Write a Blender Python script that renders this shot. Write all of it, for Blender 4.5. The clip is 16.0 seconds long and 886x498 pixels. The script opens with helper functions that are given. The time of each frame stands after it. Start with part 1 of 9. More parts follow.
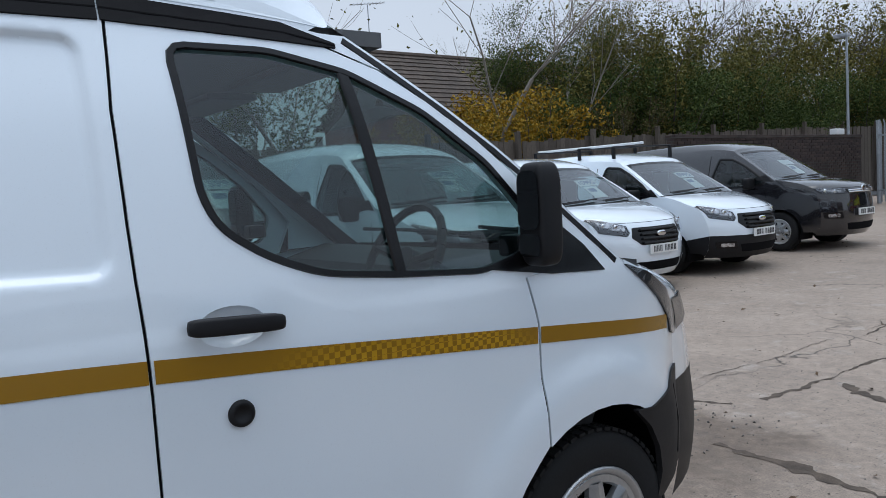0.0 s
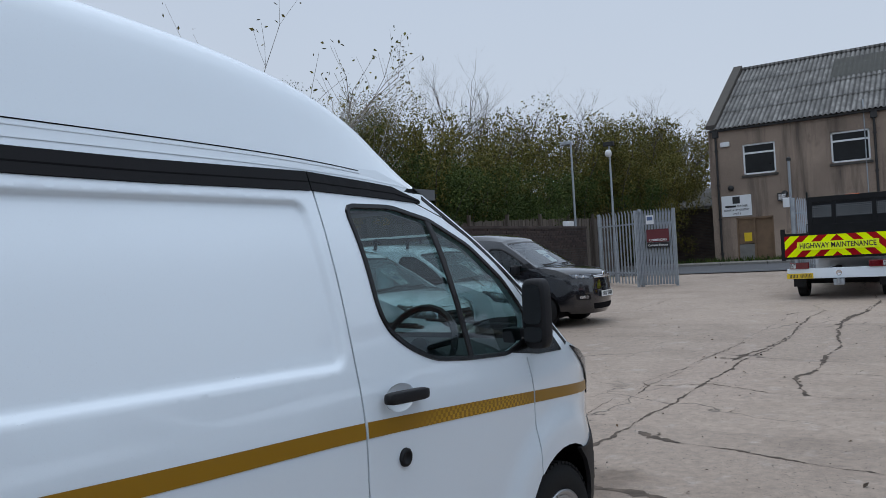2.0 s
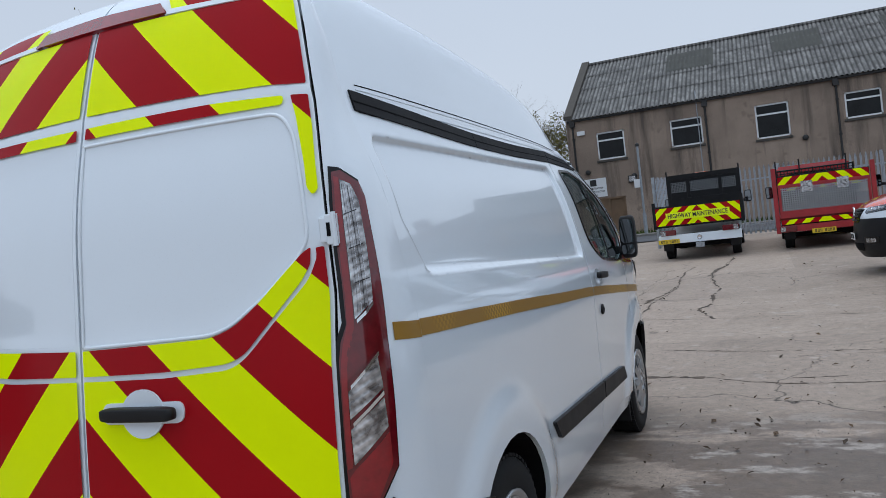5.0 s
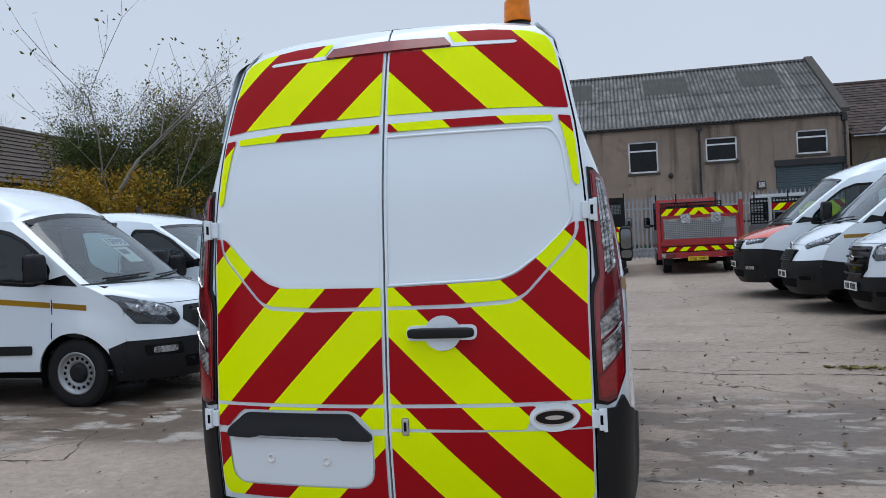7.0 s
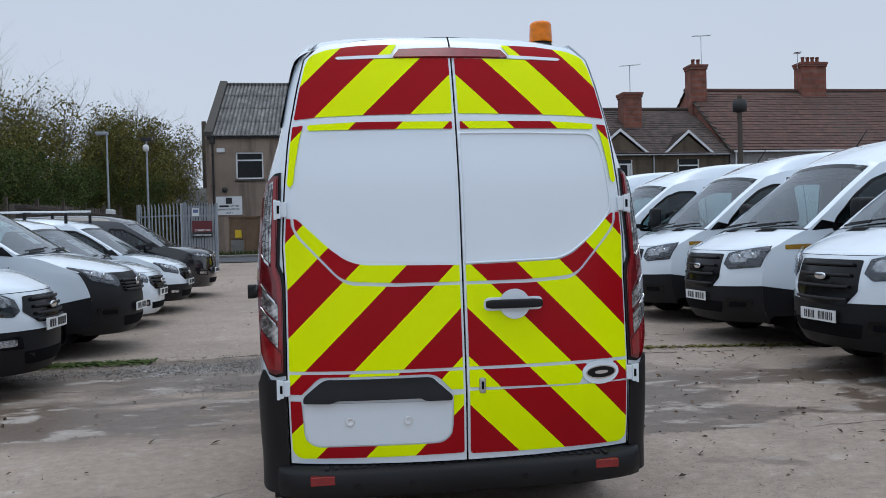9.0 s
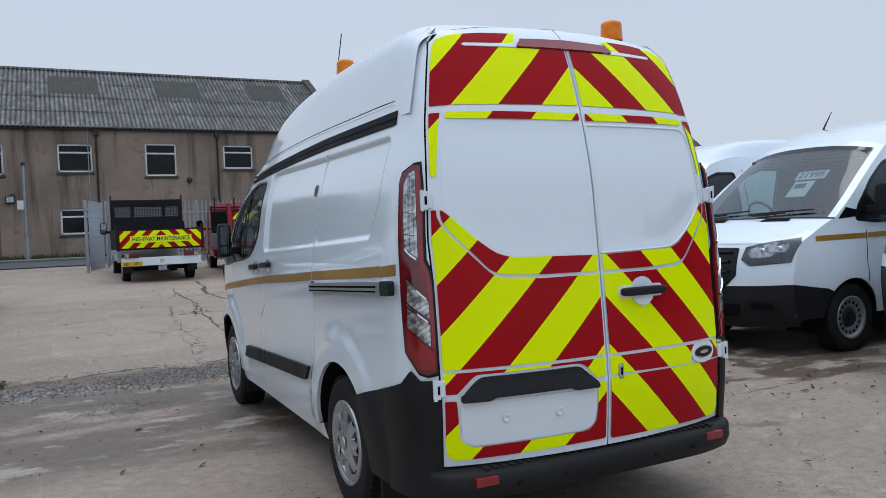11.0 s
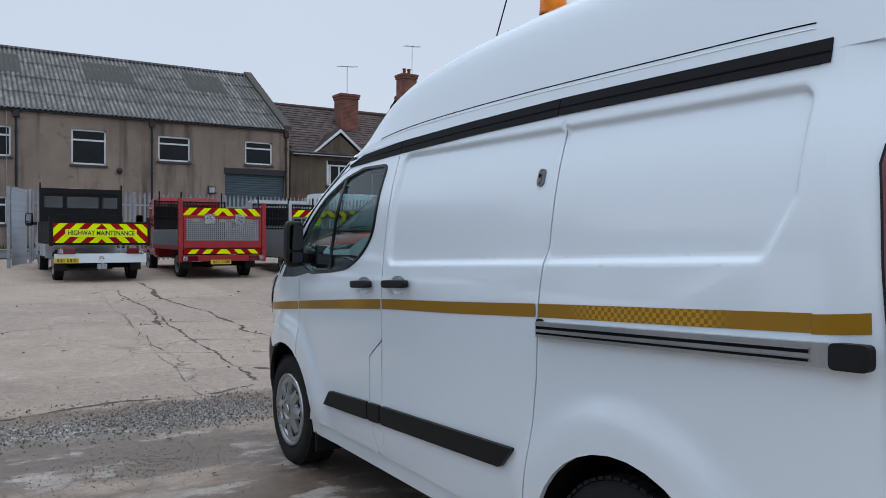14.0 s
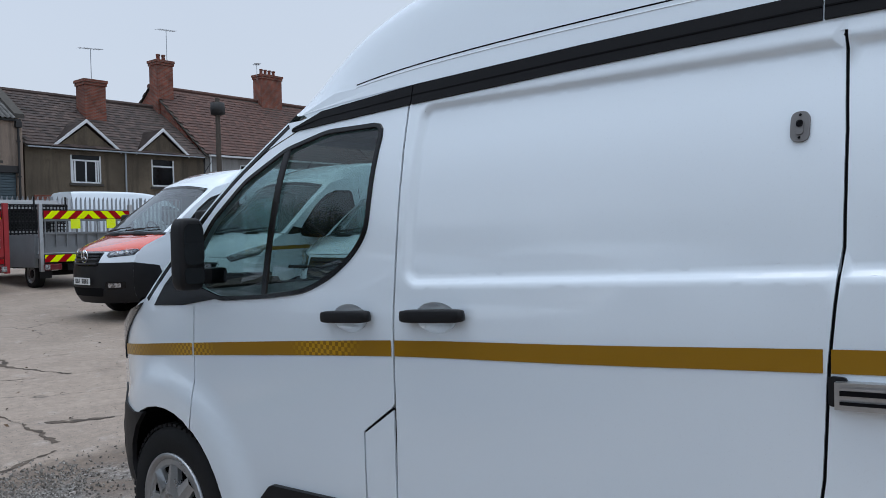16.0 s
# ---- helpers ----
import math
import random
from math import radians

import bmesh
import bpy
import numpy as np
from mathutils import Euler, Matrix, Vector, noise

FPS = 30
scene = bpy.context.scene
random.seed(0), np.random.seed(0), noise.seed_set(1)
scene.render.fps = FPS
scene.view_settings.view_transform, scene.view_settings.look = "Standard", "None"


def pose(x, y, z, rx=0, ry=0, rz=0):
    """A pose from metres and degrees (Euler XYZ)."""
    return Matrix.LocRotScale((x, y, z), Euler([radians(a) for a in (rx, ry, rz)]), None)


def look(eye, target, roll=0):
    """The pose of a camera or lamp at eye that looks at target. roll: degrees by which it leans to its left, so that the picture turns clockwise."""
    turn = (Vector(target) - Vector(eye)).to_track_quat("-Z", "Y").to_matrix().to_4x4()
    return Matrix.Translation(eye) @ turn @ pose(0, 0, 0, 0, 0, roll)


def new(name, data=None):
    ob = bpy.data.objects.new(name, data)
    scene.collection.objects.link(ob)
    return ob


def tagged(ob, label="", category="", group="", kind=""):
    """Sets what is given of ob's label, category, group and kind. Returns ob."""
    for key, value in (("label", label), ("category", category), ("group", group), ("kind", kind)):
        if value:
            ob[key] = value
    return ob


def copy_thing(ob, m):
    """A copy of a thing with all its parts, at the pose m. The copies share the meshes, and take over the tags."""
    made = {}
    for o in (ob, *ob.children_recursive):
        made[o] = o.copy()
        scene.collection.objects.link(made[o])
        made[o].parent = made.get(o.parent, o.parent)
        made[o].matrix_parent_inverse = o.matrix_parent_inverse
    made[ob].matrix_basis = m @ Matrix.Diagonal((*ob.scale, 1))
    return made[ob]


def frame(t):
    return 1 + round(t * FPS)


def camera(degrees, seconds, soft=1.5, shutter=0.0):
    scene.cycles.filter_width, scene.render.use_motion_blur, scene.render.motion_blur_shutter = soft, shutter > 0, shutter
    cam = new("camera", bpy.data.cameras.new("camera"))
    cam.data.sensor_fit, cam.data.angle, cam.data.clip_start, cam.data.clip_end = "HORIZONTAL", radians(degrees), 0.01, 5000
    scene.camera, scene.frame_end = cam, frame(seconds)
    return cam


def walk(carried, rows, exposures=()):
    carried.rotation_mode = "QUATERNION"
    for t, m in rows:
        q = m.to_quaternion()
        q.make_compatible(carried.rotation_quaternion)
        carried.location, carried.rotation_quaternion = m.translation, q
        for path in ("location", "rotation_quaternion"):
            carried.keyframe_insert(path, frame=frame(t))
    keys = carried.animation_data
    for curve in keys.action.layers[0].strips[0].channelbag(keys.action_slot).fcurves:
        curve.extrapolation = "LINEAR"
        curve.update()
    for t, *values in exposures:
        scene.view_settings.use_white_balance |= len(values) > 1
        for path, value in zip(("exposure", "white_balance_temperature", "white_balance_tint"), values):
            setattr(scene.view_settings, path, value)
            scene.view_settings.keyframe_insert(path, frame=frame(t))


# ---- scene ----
cam = camera(59.8, 16.0, soft=0.5)
PATH = [
    (0, (2.508, 2.092, 1.442), (0.91, 3.286, 1.294), -3.3),
    (0.5, (2.509, 1.814, 1.48), (1.119, 3.244, 1.323), -3.2),
    (1, (2.382, 1.485, 1.46), (1.129, 3.04, 1.349), -3.6),
    (1.5, (2.384, 1.129, 1.554), (1.214, 2.751, 1.532), -3.6),
    (2, (2.417, 0.761, 1.615), (1.306, 2.424, 1.637), -3.3),
    (2.5, (2.28, 0.429, 1.488), (1.212, 2.12, 1.493), -2.9),
    (3, (2.225, 0.034, 1.481), (1.206, 1.755, 1.462), -3.3),
    (3.2, (2.196, -0.12, 1.506), (1.198, 1.613, 1.484), -3.8),
    (5.3, (1.712, -1.87, 1.475), (0.987, -0.006, 1.443), -5.8),
    (5.5, (1.635, -1.999, 1.468), (0.941, -0.124, 1.43), -5.2),
    (6, (1.485, -2.399, 1.476), (0.864, -0.499, 1.434), -4.3),
    (6.5, (1.186, -2.641, 1.445), (0.653, -0.714, 1.414), -3.5),
    (7, (0.859, -2.895, 1.446), (0.433, -0.941, 1.43), -2.8),
    (7.5, (0.584, -3.17, 1.471), (0.287, -1.192, 1.46), -2.4),
    (8, (0.207, -3.273, 1.42), (0.073, -1.278, 1.41), -2.1),
    (8.5, (-0.186, -3.392, 1.418), (-0.13, -1.393, 1.394), -1.8),
    (9, (-0.547, -3.38, 1.416), (-0.272, -1.4, 1.38), -1.4),
    (9.2, (-0.709, -3.299, 1.401), (-0.343, -1.333, 1.357), -1.4),
    (11.3, (-2.353, -2.766, 1.435), (-1.435, -0.99, 1.377), -1.9),
    (11.5, (-2.457, -2.728, 1.429), (-1.537, -0.953, 1.368), -1.5),
    (12, (-2.545, -2.563, 1.424), (-1.616, -0.793, 1.354), -1.0),
    (12.5, (-2.558, -2.111, 1.417), (-1.608, -0.352, 1.348), -0.6),
    (13, (-2.667, -1.71, 1.426), (-1.683, 0.03, 1.372), 0.0),
    (13.5, (-2.698, -1.281, 1.433), (-1.671, 0.434, 1.39), 0.2),
    (14, (-2.654, -0.775, 1.458), (-1.579, 0.911, 1.418), 0.4),
    (14.5, (-2.694, -0.313, 1.469), (-1.56, 1.334, 1.416), 0.2),
    (15, (-2.611, 0.181, 1.447), (-1.394, 1.767, 1.39), 0.4),
    (15.5, (-2.585, 0.626, 1.448), (-1.262, 2.124, 1.375), -0.0),
    (16, (-2.563, 0.957, 1.467), (-1.023, 2.231, 1.415), -1.2),
]
walk(cam, [(t, look(eye, target, roll)) for t, eye, target, roll in PATH],
     exposures=[(0.0, 0.31), (1.0, 0.27), (2.5, 0.10), (3.2, 0.08), (5.5, 0.26), (8.0, 0.25), (9.2, 0.20), (11.5, 0.24), (12.5, 0.30), (16.0, 0.28)])

# ---- world, light, exposure ----
world = bpy.data.worlds.new("world")
scene.world = world
world.use_nodes = True
wn, wl = world.node_tree.nodes, world.node_tree.links
sky = wn.new("ShaderNodeTexSky")
sky.sky_type = 'NISHITA'
sky.sun_disc = False
sky.sun_elevation, sky.sun_rotation = radians(85), radians(12)
sky.dust_density, sky.air_density = 3.0, 1.0
soft_sky = wn.new("ShaderNodeHueSaturation")
soft_sky.inputs["Saturation"].default_value = 0.25
soft_sky.inputs["Value"].default_value = 0.10
wl.new(sky.outputs[0], soft_sky.inputs["Color"])
# an even cloud cover, a little lighter towards the horizon and softly mottled
geo = wn.new("ShaderNodeTexCoord")
sep = wn.new("ShaderNodeSeparateXYZ")
wl.new(geo.outputs["Generated"], sep.inputs[0])
rise = wn.new("ShaderNodeValToRGB")
# the cover is brightest overhead, as under any overcast
for k, (p, c) in enumerate(((0.0, (0.53, 0.60, 0.70)), (0.36, (0.475, 0.56, 0.69)), (0.62, (0.66, 0.79, 0.98)), (1.0, (1.02, 1.19, 1.44)))):
    e = rise.color_ramp.elements[k] if k < 2 else rise.color_ramp.elements.new(p)
    e.position, e.color = p, (*c, 1)
wl.new(sep.outputs["Z"], rise.inputs[0])
cloud = wn.new("ShaderNodeTexNoise")
cloud.inputs["Scale"].default_value, cloud.inputs["Detail"].default_value = 1.6, 5
wl.new(geo.outputs["Generated"], cloud.inputs["Vector"])
cloud_ramp = wn.new("ShaderNodeMapRange")
cloud_ramp.inputs["To Min"].default_value, cloud_ramp.inputs["To Max"].default_value = 0.93, 1.07
wl.new(cloud.outputs[0], cloud_ramp.inputs[0])
mottle = wn.new("ShaderNodeVectorMath")
mottle.operation = 'SCALE'
wl.new(rise.outputs[0], mottle.inputs[0])
wl.new(cloud_ramp.outputs[0], mottle.inputs["Scale"])
cover = wn.new("ShaderNodeMixRGB")
cover.inputs[0].default_value = 0.85
wl.new(soft_sky.outputs[0], cover.inputs[1])
wl.new(mottle.outputs[0], cover.inputs[2])
wl.new(cover.outputs[0], wn["Background"].inputs[0])
wn["Background"].inputs[1].default_value = 1.0
sun_data = bpy.data.lights.new("sun", 'SUN')
sun_data.energy, sun_data.angle, sun_data.color = 0.5, radians(40), (1.0, 0.985, 0.96)
sun = new("sun", sun_data)
sun.matrix_world = look((0, 0, 30), (1, -1, 0))
scene.view_settings.exposure = 0.0


# ---- materials ----
def node_material(name):
    m = bpy.data.materials.new(name)
    m.use_nodes = True
    return m, m.node_tree.nodes, m.node_tree.links, m.node_tree.nodes["Principled BSDF"]


def coords(n, l, space="Object", scale=(1, 1, 1)):
    c, mp = n.new("ShaderNodeTexCoord"), n.new("ShaderNodeMapping")
    mp.inputs["Scale"].default_value = scale
    l.new(c.outputs[space], mp.inputs[0])
    return mp.outputs[0]


def noise_tex(n, l, vec, scale, detail=5, rough=0.6):
    t = n.new("ShaderNodeTexNoise")
    t.inputs["Scale"].default_value, t.inputs["Detail"].default_value, t.inputs["Roughness"].default_value = scale, detail, rough
    l.new(vec, t.inputs["Vector"])
    return t.outputs[0]


def ramp(n, l, fac, stops):
    r = n.new("ShaderNodeValToRGB")
    e = r.color_ramp.elements
    while len(e) < len(stops):
        e.new(0.5)
    for el, (p, c) in zip(e, stops):
        el.position, el.color = p, (*c, 1) if len(c) == 3 else c
    l.new(fac, r.inputs[0])
    return r.outputs[0]


def grey(v):
    return (v, v, v)


def mix(n, l, fac, a, b, mode='MIX'):
    m = n.new("ShaderNodeMixRGB")
    m.blend_type = mode
    for i, v in enumerate((fac, a, b)):
        if isinstance(v, (int, float)):
            m.inputs[i].default_value = v
        elif isinstance(v, tuple):
            m.inputs[i].default_value = (*v, 1)
        else:
            l.new(v, m.inputs[i])
    return m.outputs[0]


def bump(n, l, height, strength, distance, bsdf):
    b = n.new("ShaderNodeBump")
    b.inputs["Strength"].default_value, b.inputs["Distance"].default_value = strength, distance
    l.new(height, b.inputs["Height"])
    l.new(b.outputs[0], bsdf.inputs["Normal"])


def surface(name, colour, rough=0.5, metal=0.0, vary=0.12, scale=3.0, fine=60.0, relief=0.0, coat=0.0, space="Object", rough_vary=0.1, shine=0.5):
    """A plain material with variation at two scales."""
    m, n, l, b = node_material(name)
    v = coords(n, l, space)
    big, small = noise_tex(n, l, v, scale, 6), noise_tex(n, l, v, fine, 3)
    c = mix(n, l, ramp(n, l, big, [(0.3, grey(0)), (0.7, grey(1))]), tuple(x * (1 - vary) for x in colour), tuple(min(1, x * (1 + vary)) for x in colour))
    c = mix(n, l, vary * 0.6, c, ramp(n, l, small, [(0.3, grey(0.2)), (0.7, grey(0.8))]), 'OVERLAY')
    l.new(c, b.inputs["Base Color"])
    r = ramp(n, l, big, [(0.25, grey(max(0, rough - rough_vary))), (0.75, grey(min(1, rough + rough_vary)))])
    l.new(r, b.inputs["Roughness"])
    b.inputs["Metallic"].default_value = metal
    b.inputs["Coat Weight"].default_value = coat
    b.inputs["Specular IOR Level"].default_value = shine
    b.inputs["Coat Roughness"].default_value = 0.06
    if relief:
        bump(n, l, small, 0.6, relief, b)
    return m


def car_paint(name, colour, metal=0.0):
    """Lacquered paint with faint road film, fine dust and the slight waviness of pressed sheet."""
    m, n, l, b = node_material(name)
    v = coords(n, l)
    film, wave, dust = noise_tex(n, l, v, 0.9, 3), noise_tex(n, l, v, 1.3, 2), noise_tex(n, l, v, 240, 2)
    c = mix(n, l, ramp(n, l, film, [(0.40, grey(0)), (0.75, grey(0.5))]), colour, tuple(x * 0.95 for x in colour))
    l.new(mix(n, l, ramp(n, l, dust, [(0.62, grey(0)), (0.80, grey(0.10))]), c, (0.30, 0.28, 0.25)), b.inputs["Base Color"])
    l.new(ramp(n, l, film, [(0.3, grey(0.10)), (0.8, grey(0.20))]), b.inputs["Roughness"])
    b.inputs["Metallic"].default_value = metal
    b.inputs["Coat Weight"].default_value, b.inputs["Coat Roughness"].default_value = 1.0, 0.025
    bump(n, l, wave, 0.05, 0.02, b)
    return m


def pane_glass(name, tint, gloss=1.0):
    """Clear sheet glass: a tinted see-through layer and a mirror that grows towards grazing angles."""
    m, n, l, b = node_material(name)
    n.remove(b)
    clear, shine, facing, mx = n.new("ShaderNodeBsdfTransparent"), n.new("ShaderNodeBsdfGlossy"), n.new("ShaderNodeLayerWeight"), n.new("ShaderNodeMixShader")
    clear.inputs[0].default_value = (*tint, 1)
    shine.inputs["Roughness"].default_value = 0.015
    shine.inputs[0].default_value = (0.95, 0.97, 1, 1)
    facing.inputs["Blend"].default_value = 0.5
    rise5 = n.new("ShaderNodeMath")
    rise5.operation = 'POWER'
    rise5.inputs[1].default_value = 4.6
    l.new(facing.outputs["Facing"], rise5.inputs[0])
    lift = n.new("ShaderNodeMath")
    lift.operation = 'MULTIPLY_ADD'
    lift.inputs[1].default_value, lift.inputs[2].default_value = 0.92 * min(gloss, 1.0), 0.065 * gloss
    lift.use_clamp = True
    l.new(rise5.outputs[0], lift.inputs[0])
    l.new(lift.outputs[0], mx.inputs[0])
    l.new(clear.outputs[0], mx.inputs[1])
    l.new(shine.outputs[0], mx.inputs[2])
    l.new(mx.outputs[0], n["Material Output"].inputs[0])
    return m


def chevron_film(name, shift, pitch, sign, angle=45.0):
    """Red and fluorescent yellow diagonal film; sign: which way the bands fall from the centre line."""
    m, n, l, b = node_material(name)
    c = n.new("ShaderNodeTexCoord")
    s = n.new("ShaderNodeSeparateXYZ")
    l.new(c.outputs["Object"], s.inputs[0])
    slope = n.new("ShaderNodeMath"); slope.operation = 'MULTIPLY'; slope.inputs[1].default_value = sign * math.tan(radians(angle))
    l.new(s.outputs["X"], slope.inputs[0])
    add = n.new("ShaderNodeMath"); add.operation = 'ADD'
    l.new(slope.outputs[0], add.inputs[0]); l.new(s.outputs["Z"], add.inputs[1])
    add2 = n.new("ShaderNodeMath"); add2.operation = 'ADD'; add2.inputs[1].default_value = 40 * pitch - shift
    l.new(add.outputs[0], add2.inputs[0])
    div = n.new("ShaderNodeMath"); div.operation = 'DIVIDE'; div.inputs[1].default_value = pitch
    l.new(add2.outputs[0], div.inputs[0])
    fr = n.new("ShaderNodeMath"); fr.operation = 'FRACT'
    l.new(div.outputs[0], fr.inputs[0])
    band = n.new("ShaderNodeMath"); band.operation = 'GREATER_THAN'; band.inputs[1].default_value = 0.5
    l.new(fr.outputs[0], band.inputs[0])
    wear = noise_tex(n, l, coords(n, l), 5, 6)
    red = mix(n, l, ramp(n, l, wear, [(0.35, grey(0)), (0.75, grey(1))]), (0.37, 0.006, 0.011), (0.33, 0.006, 0.011))
    yel = mix(n, l, ramp(n, l, wear, [(0.35, grey(0)), (0.75, grey(1))]), (0.84, 1.0, 0.0), (0.80, 0.97, 0.0))
    l.new(mix(n, l, band.outputs[0], red, yel), b.inputs["Base Color"])
    b.inputs["Roughness"].default_value = 0.16
    b.inputs["Specular IOR Level"].default_value = 0.09
    return m, band.outputs[0]


def amber_tape():
    """Amber reflective tape with a faint lattice and paler checker patches."""
    m, n, l, b = node_material("amber_tape")
    v = coords(n, l)
    ch = n.new("ShaderNodeTexChecker")
    ch.inputs["Scale"].default_value = 70
    ch.inputs[1].default_value, ch.inputs[2].default_value = (0.50, 0.27, 0.008, 1), (0.24, 0.115, 0.003, 1)
    l.new(v, ch.inputs[0])
    patch_mask = ramp(n, l, noise_tex(n, l, v, 1.3, 1), [(0.46, grey(0)), (0.53, grey(1))])
    l.new(mix(n, l, patch_mask, (0.29, 0.145, 0.004), ch.outputs[0]), b.inputs["Base Color"])
    b.inputs["Roughness"].default_value = 0.3
    return m


PAINT_WHITE = car_paint("white_paint", (0.765, 0.835, 0.895))
PAINT_GREY = car_paint("silver_paint", (0.52, 0.53, 0.54), 0.3)
PAINT_BLACK = car_paint("black_paint", (0.012, 0.012, 0.015))
PAINT_ORANGE = car_paint("orange_red_paint", (0.70, 0.075, 0.035))
PAINT_RED = car_paint("red_paint", (0.42, 0.02, 0.025))
PLASTIC = surface("black_plastic", (0.0105, 0.0105, 0.012), 0.52, vary=0.3, fine=400, relief=0.0004, shine=0.27)
RAIL_BLACK = surface("black_rail_plastic", (0.010, 0.010, 0.0115), 0.62, vary=0.25, fine=300, relief=0.0003, shine=0.15)
GLOSS_BLACK = surface("gloss_black", (0.005, 0.005, 0.006), 0.2, vary=0.2, shine=0.3)
RUBBER = surface("tyre_rubber", (0.014, 0.014, 0.0145), 0.8, vary=0.3, fine=120, relief=0.001, shine=0.25)
GAP = surface("shadow_gap_seal", (0.006, 0.006, 0.007), 0.9, vary=0.2, shine=0.1)
SILVER = surface("silver_wheel_plastic", (0.44, 0.45, 0.46), 0.30, 0.75, vary=0.15)
STEEL_WHEEL = surface("grey_wheel_steel", (0.33, 0.34, 0.35), 0.45, 0.7, vary=0.15)
LOCK_METAL = surface("lock_metal", (0.15, 0.145, 0.145), 0.5, vary=0.1)
CHROME = surface("chrome", (0.75, 0.76, 0.78), 0.08, 1.0, vary=0.05, rough_vary=0.04)
ALU = surface("aluminium", (0.50, 0.51, 0.52), 0.38, 0.9, vary=0.12)
GALV = surface("galvanised_steel", (0.36, 0.39, 0.42), 0.5, 0.55, vary=0.18, scale=6, fine=40)
# base colour darkened to stand in for dark surroundings reflected in the glass
MIRROR_GLASS = surface("darkened_mirror_glass", (0.17, 0.18, 0.19), 0.04, 1.0, vary=0.15, rough_vary=0.02)
CABIN = surface("cabin_trim", (0.030, 0.031, 0.034), 0.7, vary=0.2)
CABIN_GREY = surface("cabin_grey_trim", (0.12, 0.125, 0.13), 0.7, vary=0.15)
SEAT = surface("seat_cloth", (0.045, 0.045, 0.05), 0.9, vary=0.2, fine=200)
GLASS = pane_glass("window_glass", (0.43, 0.55, 0.54), 0.85)
SCREEN = pane_glass("windscreen_glass", (0.50, 0.60, 0.59), 1.5)
LAMP_CLEAR = pane_glass("lamp_lens", (0.86, 0.88, 0.90), 1.2)
LAMP_RED = surface("red_lens", (0.24, 0.005, 0.009), 0.12, vary=0.2, scale=14, coat=0.8)
LAMP_DARK_RED = surface("dark_red_lens", (0.125, 0.004, 0.008), 0.10, vary=0.25, scale=20, coat=0.8)
def ribbed_lens(name, freq, lean):
    """A clear lens over a bright reflector, with fine moulded ribs."""
    m, n, l, b = node_material(name)
    w = n.new("ShaderNodeTexWave")
    w.wave_type, w.bands_direction = 'BANDS', 'Z'
    w.inputs["Scale"].default_value, w.inputs["Distortion"].default_value = freq, 0.6
    c, mp = n.new("ShaderNodeTexCoord"), n.new("ShaderNodeMapping")
    mp.inputs["Rotation"].default_value = (0, lean, 0)
    l.new(c.outputs["Object"], mp.inputs[0])
    l.new(mp.outputs[0], w.inputs["Vector"])
    blotch = noise_tex(n, l, coords(n, l), 26, 2)
    tone = mix(n, l, ramp(n, l, blotch, [(0.35, grey(0)), (0.65, grey(1))]), (0.13, 0.12, 0.12), (0.66, 0.66, 0.67))
    l.new(mix(n, l, 0.5, tone, ramp(n, l, w.outputs[0], [(0.2, grey(0.34)), (0.8, grey(0.66))]), 'OVERLAY'), b.inputs["Base Color"])
    b.inputs["Metallic"].default_value, b.inputs["Roughness"].default_value = 0.7, 0.22
    b.inputs["Coat Weight"].default_value, b.inputs["Coat Roughness"].default_value = 0.7, 0.03
    bump(n, l, w.outputs[0], 0.25, 0.002, b)
    return m


LAMP_WHITE = ribbed_lens("clear_ribbed_lens", 16, radians(30))
LAMP_DARK = surface("dark_lamp_bowl", (0.03, 0.03, 0.034), 0.2, 0.3, vary=0.2)
AMBER_LENS = surface("amber_lens", (0.80, 0.20, 0.0), 0.2, vary=0.2, scale=20, coat=0.25, shine=0.3)
TAPE = amber_tape()
CARD = surface("white_card", (0.78, 0.79, 0.80), 0.6, vary=0.04)
PLATE_WHITE = surface("white_plate", (0.75, 0.76, 0.75), 0.35, vary=0.04)
PLATE_YELLOW = surface("yellow_plate", (0.72, 0.50, 0.02), 0.35, vary=0.06)
INK = surface("black_ink", (0.015, 0.015, 0.017), 0.5, vary=0.1)
INK_FADED = surface("grey_blue_ink", (0.10, 0.15, 0.28), 0.6, vary=0.1)
CHEV_R, _ = chevron_film("chevron_film_offside", 0.901, 0.421, 1)
CHEV_L, _ = chevron_film("chevron_film_nearside", 0.901, 0.421, -1)


# ---- mesh helpers ----
def part(name, bm, material, parent=None, label="", smooth=False):
    """Links a bmesh as one mesh object under a thing or under a part."""
    me = bpy.data.meshes.new(name)
    if smooth:
        for f in bm.faces:
            f.smooth = True
    bm.to_mesh(me)
    bm.free()
    for m in (material if isinstance(material, (list, tuple)) else (material,)):
        me.materials.append(m)
    ob = new(name, me)
    if parent is not None:
        ob.parent = parent
    if label:
        ob["label"] = label
    return ob


def thing(name, label, category, at=None, group="", kind=""):
    ob = new(name)
    ob.empty_display_size = 0.2
    if at is not None:
        ob.matrix_basis = at
    return tagged(ob, label, category, group, kind)


def structure(name, bm, material, smooth=False, label=""):
    return tagged(part(name, bm, material, None, label, smooth), kind="structure")


